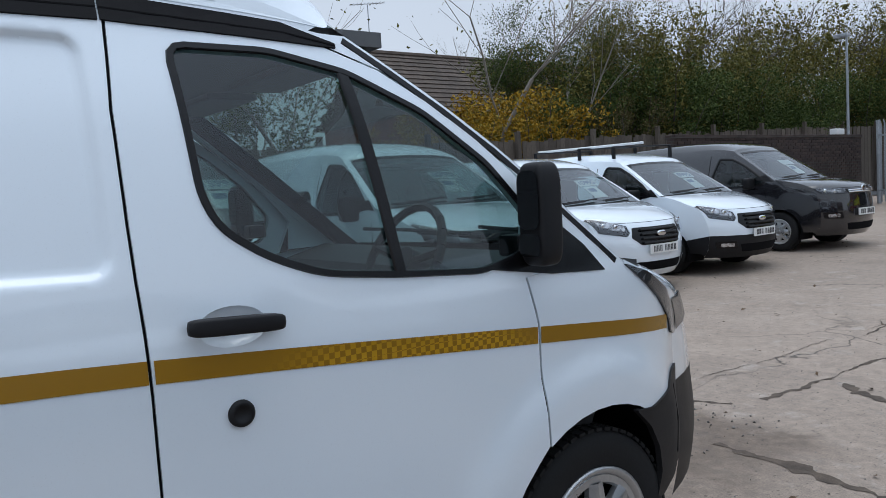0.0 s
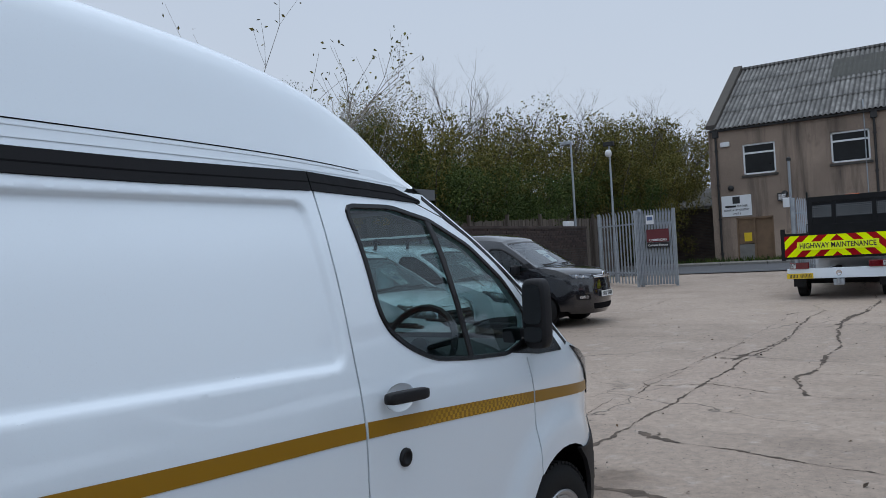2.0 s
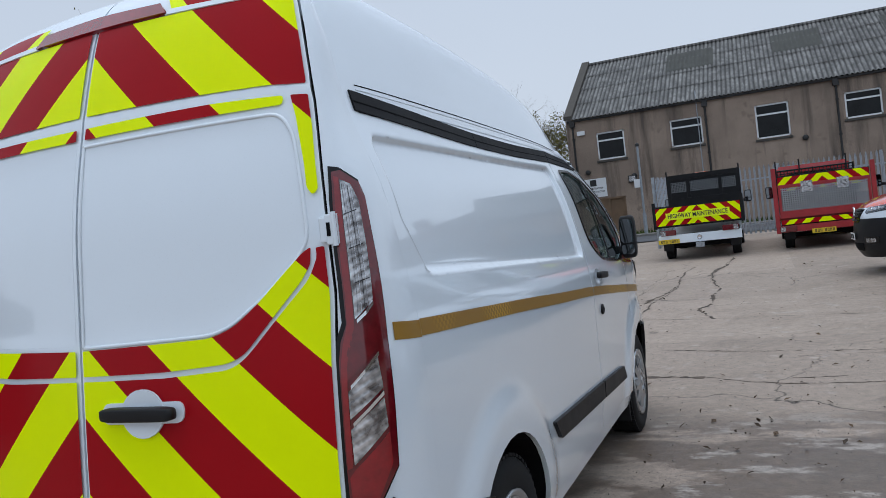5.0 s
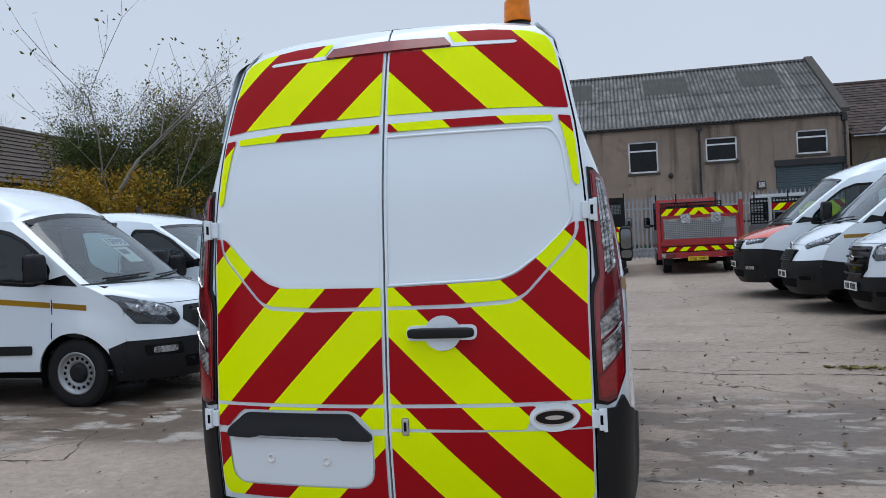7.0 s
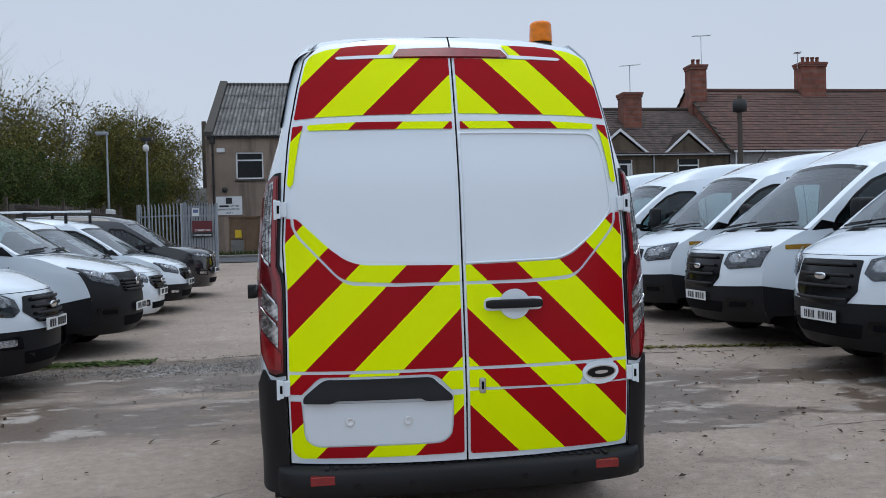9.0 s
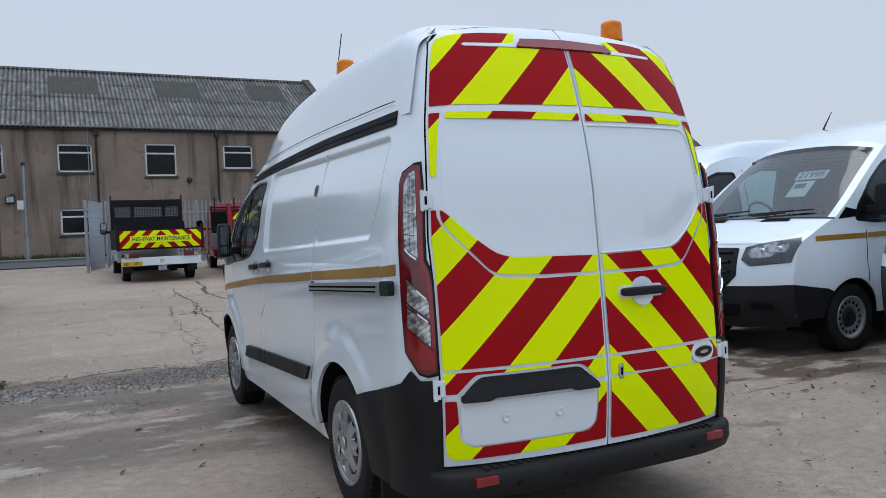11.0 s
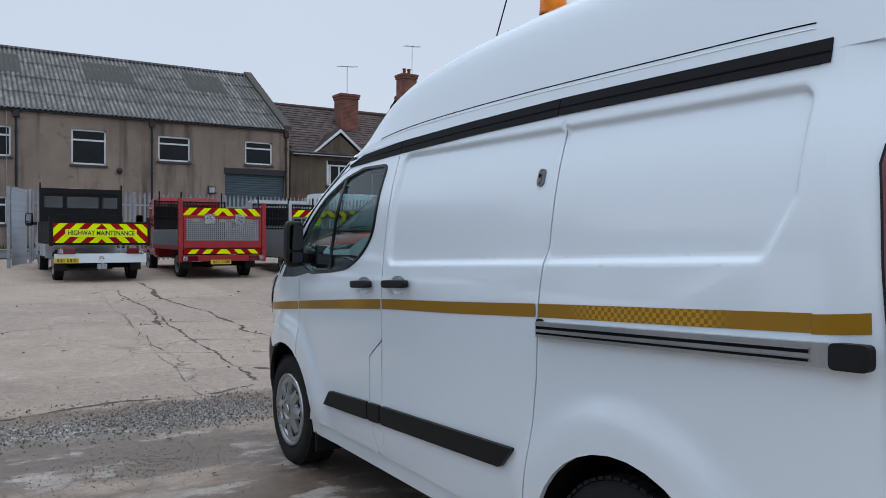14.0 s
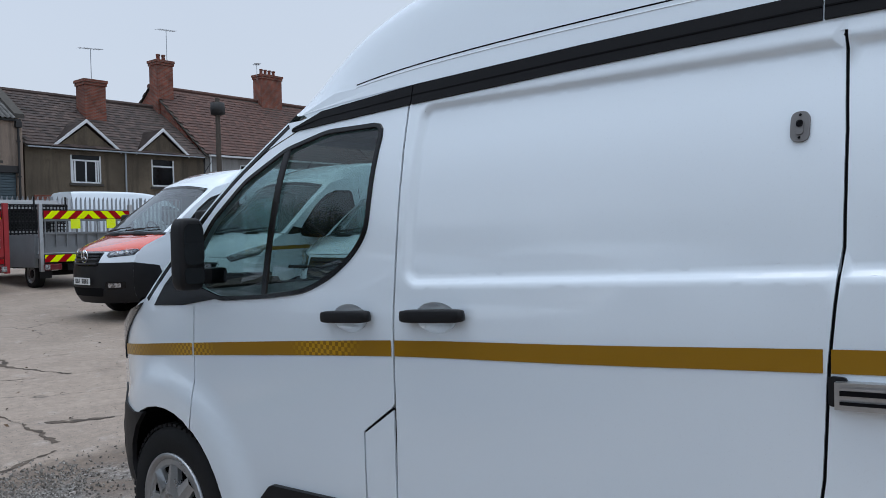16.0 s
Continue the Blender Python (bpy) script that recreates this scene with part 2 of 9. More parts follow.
def box(bm, x0, x1, y0, y1, z0, z1, bevel=0.0, m=None):
    r = bmesh.ops.create_cube(bm, size=1.0, matrix=(m or Matrix.Identity(4)) @ Matrix.Translation(((x0 + x1) / 2, (y0 + y1) / 2, (z0 + z1) / 2)) @ Matrix.Diagonal((abs(x1 - x0), abs(y1 - y0), abs(z1 - z0), 1)))
    if bevel:
        edges = list({e for v in r["verts"] for e in v.link_edges})
        bmesh.ops.bevel(bm, geom=edges, offset=bevel, segments=2, affect='EDGES', profile=0.6)
    return bm


def boxes(*specs, bevel=0.0):
    bm = bmesh.new()
    for s in specs:
        box(bm, *s, bevel=bevel)
    return bm


def rod(bm, a, b, r, n=8, r2=None, caps=True):
    a, b = Vector(a), Vector(b)
    d = b - a
    if d.length < 1e-6:
        return bm
    m = Matrix.Translation((a + b) / 2) @ d.to_track_quat('Z', 'Y').to_matrix().to_4x4()
    bmesh.ops.create_cone(bm, cap_ends=caps, segments=n, radius1=r, radius2=r if r2 is None else r2, depth=d.length, matrix=m)
    return bm


def pipe(bm, pts, r, n=8):
    """A continuous round bar along a line of points."""
    pts = [Vector(p) for p in pts]
    rings = []
    for k, p in enumerate(pts):
        d = (pts[min(k + 1, len(pts) - 1)] - pts[max(k - 1, 0)]).normalized()
        a = d.cross(Vector((0, 0, 1)))
        a = a.normalized() if a.length > 1e-4 else Vector((1, 0, 0))
        c = d.cross(a).normalized()
        rings.append([bm.verts.new(p + (a * math.cos(6.28318 * i / n) + c * math.sin(6.28318 * i / n)) * r) for i in range(n)])
    for u, v in zip(rings, rings[1:]):
        for i in range(n):
            bm.faces.new((u[i], u[(i + 1) % n], v[(i + 1) % n], v[i]))
    bm.faces.new(rings[0][::-1])
    bm.faces.new(rings[-1])
    return bm


def prism(bm, poly, axis, a, b):
    """Extrudes a 2D polygon along an axis from a to b. Polygon coordinates are the two other axes in x, y, z order."""
    def at(p, h):
        return {'x': (h, p[0], p[1]), 'y': (p[0], h, p[1]), 'z': (p[0], p[1], h)}[axis]
    lo = [bm.verts.new(at(p, a)) for p in poly]
    hi = [bm.verts.new(at(p, b)) for p in poly]
    k = len(poly)
    bm.faces.new(lo[::-1])
    bm.faces.new(hi)
    for i in range(k):
        bm.faces.new((lo[i], lo[(i + 1) % k], hi[(i + 1) % k], hi[i]))
    bmesh.ops.recalc_face_normals(bm, faces=bm.faces)
    return bm


def lathe(bm, profile, n=32, axis='x', m=None):
    """Turns (radius, along) pairs about an axis."""
    rings = []
    for r, h in profile:
        ring = []
        for i in range(n):
            t = 2 * math.pi * i / n
            c, s = r * math.cos(t), r * math.sin(t)
            p = Vector((h, c, s) if axis == 'x' else (c, s, h) if axis == 'z' else (c, h, s))
            ring.append(bm.verts.new(m @ p if m else p))
        rings.append(ring)
    for a, b in zip(rings, rings[1:]):
        for i in range(n):
            bm.faces.new((a[i], a[(i + 1) % n], b[(i + 1) % n], b[i]))
    return bm


def blob(bm, centre, radii, e=0.5, nu=20, nv=12, m=None):
    """A rounded box: superellipsoid."""
    def sg(v, p):
        return math.copysign(abs(v) ** p, v)
    rows = []
    for j in range(1, nv):
        b = -math.pi / 2 + math.pi * j / nv
        row = []
        for i in range(nu):
            a = 2 * math.pi * i / nu
            p = Vector((centre[0] + radii[0] * sg(math.cos(b), e) * sg(math.cos(a), e), centre[1] + radii[1] * sg(math.cos(b), e) * sg(math.sin(a), e), centre[2] + radii[2] * sg(math.sin(b), e)))
            row.append(bm.verts.new(m @ p if m else p))
        rows.append(row)
    for a, b in zip(rows, rows[1:]):
        for i in range(nu):
            bm.faces.new((a[i], a[(i + 1) % nu], b[(i + 1) % nu], b[i]))
    bm.faces.new(rows[0][::-1])
    bm.faces.new(rows[-1])
    return bm


def inside(p, poly):
    x, y = p
    r = False
    j = len(poly) - 1
    for i in range(len(poly)):
        (xi, yi), (xj, yj) = poly[i], poly[j]
        if (yi > y) != (yj > y) and x < (xj - xi) * (y - yi) / (yj - yi) + xi:
            r = not r
        j = i
    return r


def rounded(poly, r, n=4):
    """Rounds the corners of a polygon; r is a radius or one radius per corner."""
    out = []
    k = len(poly)
    for i in range(k):
        p0, p, p1 = Vector(poly[i - 1]), Vector(poly[i]), Vector(poly[(i + 1) % k])
        ri = r[i] if isinstance(r, (list, tuple)) else r
        a, b = (p0 - p), (p1 - p)
        ri = min(ri, a.length * 0.48, b.length * 0.48)
        if ri <= 1e-4:
            out.append(tuple(p))
            continue
        s, e = p + a.normalized() * ri, p + b.normalized() * ri
        for j in range(n + 1):
            t = j / n
            q = s * (1 - t) ** 2 + p * 2 * t * (1 - t) + e * t * t
            out.append((q.x, q.y))
    return out


def densify(poly, step):
    out = []
    for i in range(len(poly)):
        a, b = Vector(poly[i]), Vector(poly[(i + 1) % len(poly)])
        k = max(1, int((b - a).length / step))
        for j in range(k):
            q = a.lerp(b, j / k)
            out.append((q.x, q.y))
    return out


def patch(bm, poly, surf, step=0.05, holes=(), flip=False, lip=0.0, offset=0.0, loops=()):
    """Fills a 2D outline (with holes) and lays it on a surface: surf(a, b) -> Vector. lip: depth of the turned-in edge."""
    from mathutils.geometry import delaunay_2d_cdt
    poly = densify(poly, step)
    holes = [densify(h, step) for h in holes]
    pts, edges = [], []
    for loop in [poly, *holes]:
        s = len(pts)
        pts += [Vector(p) for p in loop]
        edges += [(s + i, s + (i + 1) % len(loop)) for i in range(len(loop))]
    edge_count = len(pts)
    xs, ys = [p[0] for p in poly], [p[1] for p in poly]
    nx, ny = int((max(xs) - min(xs)) / step), int((max(ys) - min(ys)) / step)
    border = np.array([tuple(p) for p in pts])
    for i in range(1, nx + 1):
        for j in range(1, ny + 1):
            q = (min(xs) + i * step, min(ys) + (j + 0.5 * (i % 2)) * step)
            if inside(q, poly) and not any(inside(q, h) for h in holes) and np.min(np.hypot(border[:, 0] - q[0], border[:, 1] - q[1])) > step * 0.45:
                pts.append(Vector(q))
    for loop in loops:
        last = None
        dense = densify(loop, 0.03)
        for q in dense + dense[:1]:
            if inside(q, poly) and np.min(np.hypot(border[:, 0] - q[0], border[:, 1] - q[1])) > 0.006:
                pts.append(Vector(q))
                if last is not None:
                    edges.append((last, len(pts) - 1))
                last = len(pts) - 1
            else:
                last = None
    vs, es, fs, *_ = delaunay_2d_cdt(pts, edges, [], 0, 1e-6)
    e = 1e-3
    made = []
    for v in vs:
        p = surf(v[0], v[1])
        if offset:
            nrm = (surf(v[0] + e, v[1]) - surf(v[0] - e, v[1])).cross(surf(v[0], v[1] + e) - surf(v[0], v[1] - e))
            nrm.normalize()
            p = p + nrm * (-offset if flip else offset)
        made.append(bm.verts.new(p))
    count = {}
    faces = []
    for f in fs:
        c = sum((vs[i] for i in f), Vector((0, 0))) / len(f)
        p0, p1, p2 = vs[f[0]], vs[f[1]], vs[f[2]]
        if abs((p1 - p0).cross(p2 - p0)) < 2e-4 * max((p1 - p0).length_squared, (p2 - p0).length_squared, (p2 - p1).length_squared) ** 0.5 * 2:
            continue
        if inside(c, poly) and not any(inside(c, h) for h in holes):
            f = list(reversed(f)) if flip else list(f)
            try:
                faces.append(bm.faces.new([made[i] for i in f]))
            except ValueError:
                continue
            for i in range(len(f)):
                count[(f[i], f[(i + 1) % len(f)])] = 1
    if lip:
        turned = {}
        for (a, b) in count:
            if (b, a) in count:
                continue
            for k in (a, b):
                if k not in turned:
                    v = vs[k]
                    nrm = (surf(v[0] + e, v[1]) - surf(v[0] - e, v[1])).cross(surf(v[0], v[1] + e) - surf(v[0], v[1] - e)).normalized()
                    if flip:
                        nrm = -nrm
                    turned[k] = (bm.verts.new(made[k].co), bm.verts.new(made[k].co - nrm * lip))
            (p, q), (r, s) = turned[a], turned[b]
            bm.faces.new((r, p, q, s))
    return bm


def ring_strip(bm, poly, surf, width, offset, flip=False, inner=0.0, step=0.04, closed=True):
    """A raised band along an outline: between the outline grown by width/2 and shrunk by width/2."""
    pts = densify(poly, step) if closed else poly
    k = len(pts)
    outs = []
    e = 1e-3
    for i in range(k):
        p = Vector(pts[i])
        a = Vector(pts[i - 1]) if (closed or i > 0) else p
        b = Vector(pts[(i + 1) % k]) if (closed or i < k - 1) else p
        t = (b - a).normalized()
        nn = Vector((t.y, -t.x))
        row = []
        for s, h in ((-0.5, 0.0), (-0.38, offset), (0.38, offset), (0.5, 0.0)):
            q = p + nn * width * s
            n3 = (surf(q.x + e, q.y) - surf(q.x - e, q.y)).cross(surf(q.x, q.y + e) - surf(q.x, q.y - e)).normalized()
            if flip:
                n3 = -n3
            row.append(bm.verts.new(surf(q.x, q.y) + n3 * h))
        outs.append(row)
    for i in range(k if closed else k - 1):
        a, b = outs[i], outs[(i + 1) % k]
        for j in range(3):
            f = (a[j], a[j + 1], b[j + 1], b[j])
            bm.faces.new(f if not flip else f[::-1])
    return bm


def words(name, text, size, material, parent, m, width=None):
    """Lettering in the built-in font as a mesh; m places it: x along the line, y up the letters."""
    cu = bpy.data.curves.new(name, 'FONT')
    cu.body, cu.size, cu.align_x, cu.align_y, cu.extrude, cu.offset = text, size, 'CENTER', 'CENTER', 0.0008, size * 0.016
    tmp = bpy.data.objects.new(name, cu)
    scene.collection.objects.link(tmp)
    bpy.context.view_layer.update()
    me = bpy.data.meshes.new_from_object(tmp.evaluated_get(bpy.context.evaluated_depsgraph_get()))
    bpy.data.objects.remove(tmp)
    bpy.data.curves.remove(cu)
    me.materials.clear()
    me.materials.append(material)
    sx = 1.0
    if width and len(me.vertices):
        xs = [v.co.x for v in me.vertices]
        sx = width / (max(xs) - min(xs))
    me.transform(m @ Matrix.Diagonal((sx, 1, 1, 1)))
    ob = new(name, me)
    ob.parent = parent
    return ob


def lerp_table(table, v):
    if v <= table[0][0]:
        return table[0][1]
    for (a, x), (b, y) in zip(table, table[1:]):
        if v <= b:
            return x + (y - x) * (v - a) / (b - a)
    return table[-1][1]


def smooth_table(table, v):
    """Monotone-ish cubic through the table."""
    if v <= table[0][0]:
        return table[0][1]
    if v >= table[-1][0]:
        return table[-1][1]
    for i in range(len(table) - 1):
        (a, x), (b, y) = table[i], table[i + 1]
        if v <= b:
            h = b - a
            d0 = (y - table[i - 1][1]) / (b - table[i - 1][0]) if i else (y - x) / h
            d1 = (table[i + 2][1] - x) / (table[i + 2][0] - a) if i + 2 < len(table) else (y - x) / h
            t = (v - a) / h
            return (2 * t ** 3 - 3 * t * t + 1) * x + (t ** 3 - 2 * t * t + t) * h * d0 + (-2 * t ** 3 + 3 * t * t) * y + (t ** 3 - t * t) * h * d1


def step_soft(a, b, v):
    t = max(0.0, min(1.0, (v - a) / (b - a)))
    return t * t * (3 - 2 * t)

# ---- vehicles: shared bodywork ----
ROOF_G = [(0, 0), (0.35, 0.45), (0.6, 0.75), (0.75, 0.87), (0.85, 0.915), (0.93, 0.955), (1, 1)]
ROOF_H = [(0, 1), (0.35, 0.985), (0.6, 0.93), (0.75, 0.83), (0.85, 0.68), (0.93, 0.36), (1, 0)]


def outline_distance(x, y, poly):
    """Signed distance to a polygon, negative inside."""
    best, sign = 1e9, 1
    k = len(poly)
    for i in range(k):
        (ax, ay), (bx, by) = poly[i], poly[(i + 1) % k]
        ex, ey, wx, wy = bx - ax, by - ay, x - ax, y - ay
        t = max(0.0, min(1.0, (wx * ex + wy * ey) / (ex * ex + ey * ey)))
        best = min(best, (wx - ex * t) ** 2 + (wy - ey * t) ** 2)
        if (ay > y) != (by > y) and x < ex * (y - ay) / ey + ax:
            sign = -sign
    return sign * math.sqrt(best)


class Body:
    """A vehicle shell. Local axes: y forward from the tail, x to its right, z up from the ground.
    section: (z, half width); plan: (y, factor); rows: from the front bumper over bonnet, screen and roof to the tail,
    each (centre y, centre z, edge y, edge z, roof blend)."""

    def __init__(self, section, plan, rows, hubs, arch=0.40, flare=0.022):
        self.section, self.plan, self.rows, self.hubs, self.arch, self.flare = section, plan, rows, hubs, arch, flare
        self.blunt = 2.6
        self.lean = 0.0          # sideways lean to the nearside, per metre above the waist
        self.tuck = 0.0          # how much more the offside leans in, ahead of the tail
        self.press = {}          # recessed fields of each side (outline, radius, depth)

    def width(self, y, z):
        w = smooth_table(self.section, z) * smooth_table(self.plan, y)
        for hy, hz in self.hubs:
            r = math.hypot(y - hy, z - hz)
            w += self.flare * (1 - step_soft(self.arch + 0.085, self.arch + 0.20, r)) * step_soft(hz - 0.2, hz + 0.15, z)
        return w

    def sway(self, u, y, z):
        return max(0.0, z - 1.1) * (self.lean + max(0.0, u) * self.tuck * step_soft(0.3, 2.1, y))

    def side(self, s):
        def at(y, z):
            w = self.width(y, z)
            for poly, rad, depth in self.press.get(s, ()):
                d = outline_distance(y, z, poly) - rad
                w -= depth * (1 - step_soft(-0.011, 0.011, d))
            return Vector((s * w - self.sway(s, y, z), y, z))
        return at

    def row(self, r):
        r = max(0.0, min(len(self.rows) - 1.001, r))
        i = int(r)
        t = r - i
        ps = [self.rows[max(0, min(len(self.rows) - 1, k))] for k in (i - 1, i, i + 1, i + 2)]
        out = []
        for c in range(5):
            p0, p1, p2, p3 = (p[c] for p in ps)
            lo, hi = min(p1, p2), max(p1, p2)
            v = 0.5 * (2 * p1 + (p2 - p0) * t + (2 * p0 - 5 * p1 + 4 * p2 - p3) * t * t + (3 * p1 - p0 - 3 * p2 + p3) * t ** 3)
            out.append(max(lo - 0.03, min(hi + 0.03, v)))
        return out

    def top(self, u, r):
        yc, zc, ye, ze, b = self.row(r)
        xe = self.width(ye, ze)
        a = abs(u)
        g = (1 - b) * a + b * smooth_table(ROOF_G, a)
        h = (1 - b) * (1 - a ** 2.4) + b * smooth_table(ROOF_H, a)
        p = self.blunt + (2.6 - self.blunt) * step_soft(4.0, 7.0, r)
        z = ze + (zc - ze) * h
        return Vector((math.copysign(xe * g, u) - self.sway(u, ye, z), ye + (yc - ye) * (1 - a ** p), z))

    def sheet(self, r0, r1, per_row=6, nu=28, u0=-1.0, u1=1.0, offset=0.0):
        bm = bmesh.new()
        n = max(2, int(math.ceil((r1 - r0) * per_row)))
        grid = []
        for i in range(n + 1):
            r = r0 + (r1 - r0) * i / n
            grid.append([bm.verts.new(self.top(u0 + (u1 - u0) * j / nu, r)) for j in range(nu + 1)])
        for a, b in zip(grid, grid[1:]):
            for j in range(nu):
                bm.faces.new((a[j], b[j], b[j + 1], a[j + 1]))
        return bm

    def edge(self, r0, r1, k=3):
        n = max(1, int((r1 - r0) * k))
        return [tuple(self.row(r0 + (r1 - r0) * i / n)[2:4]) for i in range(n + 1)]

    def arch_line(self, hub, z0, n=18):
        """Points of the wheel arch from its front foot over to its rear foot, at height z0."""
        hy, hz = hub
        a0 = math.asin(max(-0.99, min(0.99, (z0 - hz) / self.arch)))
        return [(hy + self.arch * math.cos(a), hz + self.arch * math.sin(a)) for a in np.linspace(a0, math.pi - a0, n)]


def wheel(parent, x, y, r, rim_r, style, width=0.21):
    """A road wheel with tyre, rim and trim; x is the outer face, its sign the side."""
    s = 1 if x > 0 else -1
    hub = part("wheel", lathe(bmesh.new(), [(rim_r * 0.98, -width * 0.9), (rim_r * 0.90, -width * 0.5), (rim_r * 0.86, -0.06), (0.05, -0.055), (0.0, -0.055)], 28), GAP if style == "trim" else STEEL_WHEEL, parent, smooth=True)
    hub.matrix_basis = Matrix.Translation((x, y, r)) @ Matrix.Diagonal((s, 1, 1, 1))
    tyre = lathe(bmesh.new(), [(rim_r * 0.97, -0.012), (rim_r + 0.02, 0.0), (r - 0.045, 0.004), (r - 0.018, -0.006), (r - 0.004, -0.028), (r, -0.06), (r, -width + 0.06), (r - 0.006, -width + 0.02), (r - 0.05, -width), (rim_r * 0.97, -width)], 48)
    part("tyre", tyre, RUBBER, hub, smooth=True)
    # tread blocks and shoulder ribs
    tread = bmesh.new()
    for i in range(56):
        a = 2 * math.pi * i / 56
        m = Matrix.Rotation(a, 4, 'X')
        for x0, x1, sk in ((-0.05, -0.012, 0.1), (-0.10, -0.06, -0.12), (-width + 0.02, -width + 0.07, 0.1)):
            box(tread, x0, x1, -0.013, 0.013, r - 0.008, r + 0.003, m=m)
    tagged(part("tread", tread, RUBBER, hub), kind="stuff")
    rim = lathe(bmesh.new(), [(rim_r, -0.02), (rim_r + 0.008, 0.004), (rim_r - 0.006, 0.006), (rim_r - 0.02, -0.01), (rim_r - 0.03, -0.02)], 40)
    part("rim", rim, SILVER if style == "trim" else STEEL_WHEEL, hub, smooth=True)
    face = bmesh.new()
    R = rim_r - 0.02
    if style == "trim":
        lathe(face, [(R + 0.005, -0.012), (R, -0.004), (R - 0.022, -0.002), (R - 0.03, -0.012)], 40)
        for i in range(8):
            m = Matrix.Rotation(2 * math.pi * i / 8, 4, 'X')
            vs = [m @ Vector(p) for p in ((0.006, -0.040, 0.085), (0.006, 0.040, 0.085), (-0.003, 0.030, R - 0.02), (-0.003, -0.030, R - 0.02), (0.016, 0, 0.09), (0.008, 0, R - 0.02))]
            v = [face.verts.new(p) for p in vs]
            for f in ((0, 4, 5, 3), (4, 1, 2, 5)):
                face.faces.new([v[k] for k in f])
            w = [face.verts.new(m @ Vector(p)) for p in ((-0.018, -0.040, 0.085), (-0.018, 0.040, 0.085), (-0.022, 0.030, R - 0.02), (-0.022, -0.030, R - 0.02))]
            face.faces.new((v[3], v[0], w[0], w[3]))
            face.faces.new((v[1], v[2], w[2], w[1]))
        lathe(face, [(0.112, -0.012), (0.104, 0.006), (0.062, 0.016), (0.050, 0.008), (0.0, 0.010)], 24)
        part("wheel_trim", face, SILVER, hub, smooth=False)
        part("wheel_cap", lathe(bmesh.new(), [(0.032, 0.016), (0.028, 0.021), (0.0, 0.022)], 20), ALU, hub)
    else:
        lathe(face, [(R, -0.015), (R - 0.02, -0.03), (R * 0.72, -0.022), (R * 0.55, -0.03), (R * 0.5, -0.05), (0.0, -0.05)], 36)
        part("wheel_disc", face, STEEL_WHEEL, hub, smooth=True)
        holes = bmesh.new()
        for i in range(16):
            lathe(holes, [(0.017, -0.022), (0.0, -0.021)], 8, m=Matrix.Rotation(2 * math.pi * i / 16, 4, 'X') @ Matrix.Translation((0.0, 0, R * 0.80)))
        part("wheel_vent_hole", holes, GAP, hub)
        part("wheel_cap", lathe(bmesh.new(), [(R * 0.52, -0.045), (R * 0.50, -0.02), (R * 0.3, -0.012), (0.0, -0.010)], 24), PLASTIC, hub, smooth=True)
    return hub


def mirror(parent, s, x, y, z, w, d, h, body_y=None):
    """A door mirror: arm, housing and two glasses facing the tail."""
    bm = bmesh.new()
    blob(bm, (s * x, y, z), (w / 2, d / 2, h / 2), 0.40, 28, 18)
    ob = part("door_mirror", bm, PLASTIC, parent, "black plastic door mirror", True)
    g = bmesh.new()
    patch(g, rounded([(x - w * 0.40, z - h * 0.14), (x + w * 0.40, z - h * 0.14), (x + w * 0.38, z + h * 0.42), (x - w * 0.38, z + h * 0.42)], 0.03), lambda a, b: Vector((s * a, y - d / 2 - 0.004, b)), 0.05, flip=s < 0)
    part("mirror_glass", g, MIRROR_GLASS, ob)
    g = bmesh.new()
    patch(g, rounded([(x - w * 0.38, z - h * 0.40), (x + w * 0.38, z - h * 0.40), (x + w * 0.40, z - h * 0.18), (x - w * 0.40, z - h * 0.18)], 0.02), lambda a, b: Vector((s * a, y - d / 2 - 0.004, b)), 0.05, flip=s < 0)
    part("wide_angle_glass", g, MIRROR_GLASS, ob)
    arm = bmesh.new()
    box(arm, s * (x - w / 2 - 0.10), s * (x - w / 4), y - 0.03, y + 0.05, z - h * 0.42, z - h * 0.20, 0.012)
    part("mirror_arm", arm, PLASTIC, ob)
    return ob


def bar_plate(parent, at, w=0.52, h=0.111, yellow=False):
    """A registration plate whose characters are plain bars."""
    p = part("number_plate", boxes((-w / 2, w / 2, -0.006, 0.006, -h / 2, h / 2)), PLATE_YELLOW if yellow else PLATE_WHITE, parent)
    p.matrix_basis = at
    bm = bmesh.new()
    cw = w * 0.086
    for i in range(7):
        x = -w * 0.43 + (i + (0.7 if i > 3 else 0)) * cw * 1.28
        for x0, x1 in ((x, x + cw * 0.3), (x + cw * 0.55, x + cw * 0.85)):
            box(bm, x0, x1, 0.006, 0.009, -h * 0.33, h * 0.33)
    tagged(part("plate_bar", bm, INK, p), kind="stuff")
    return p


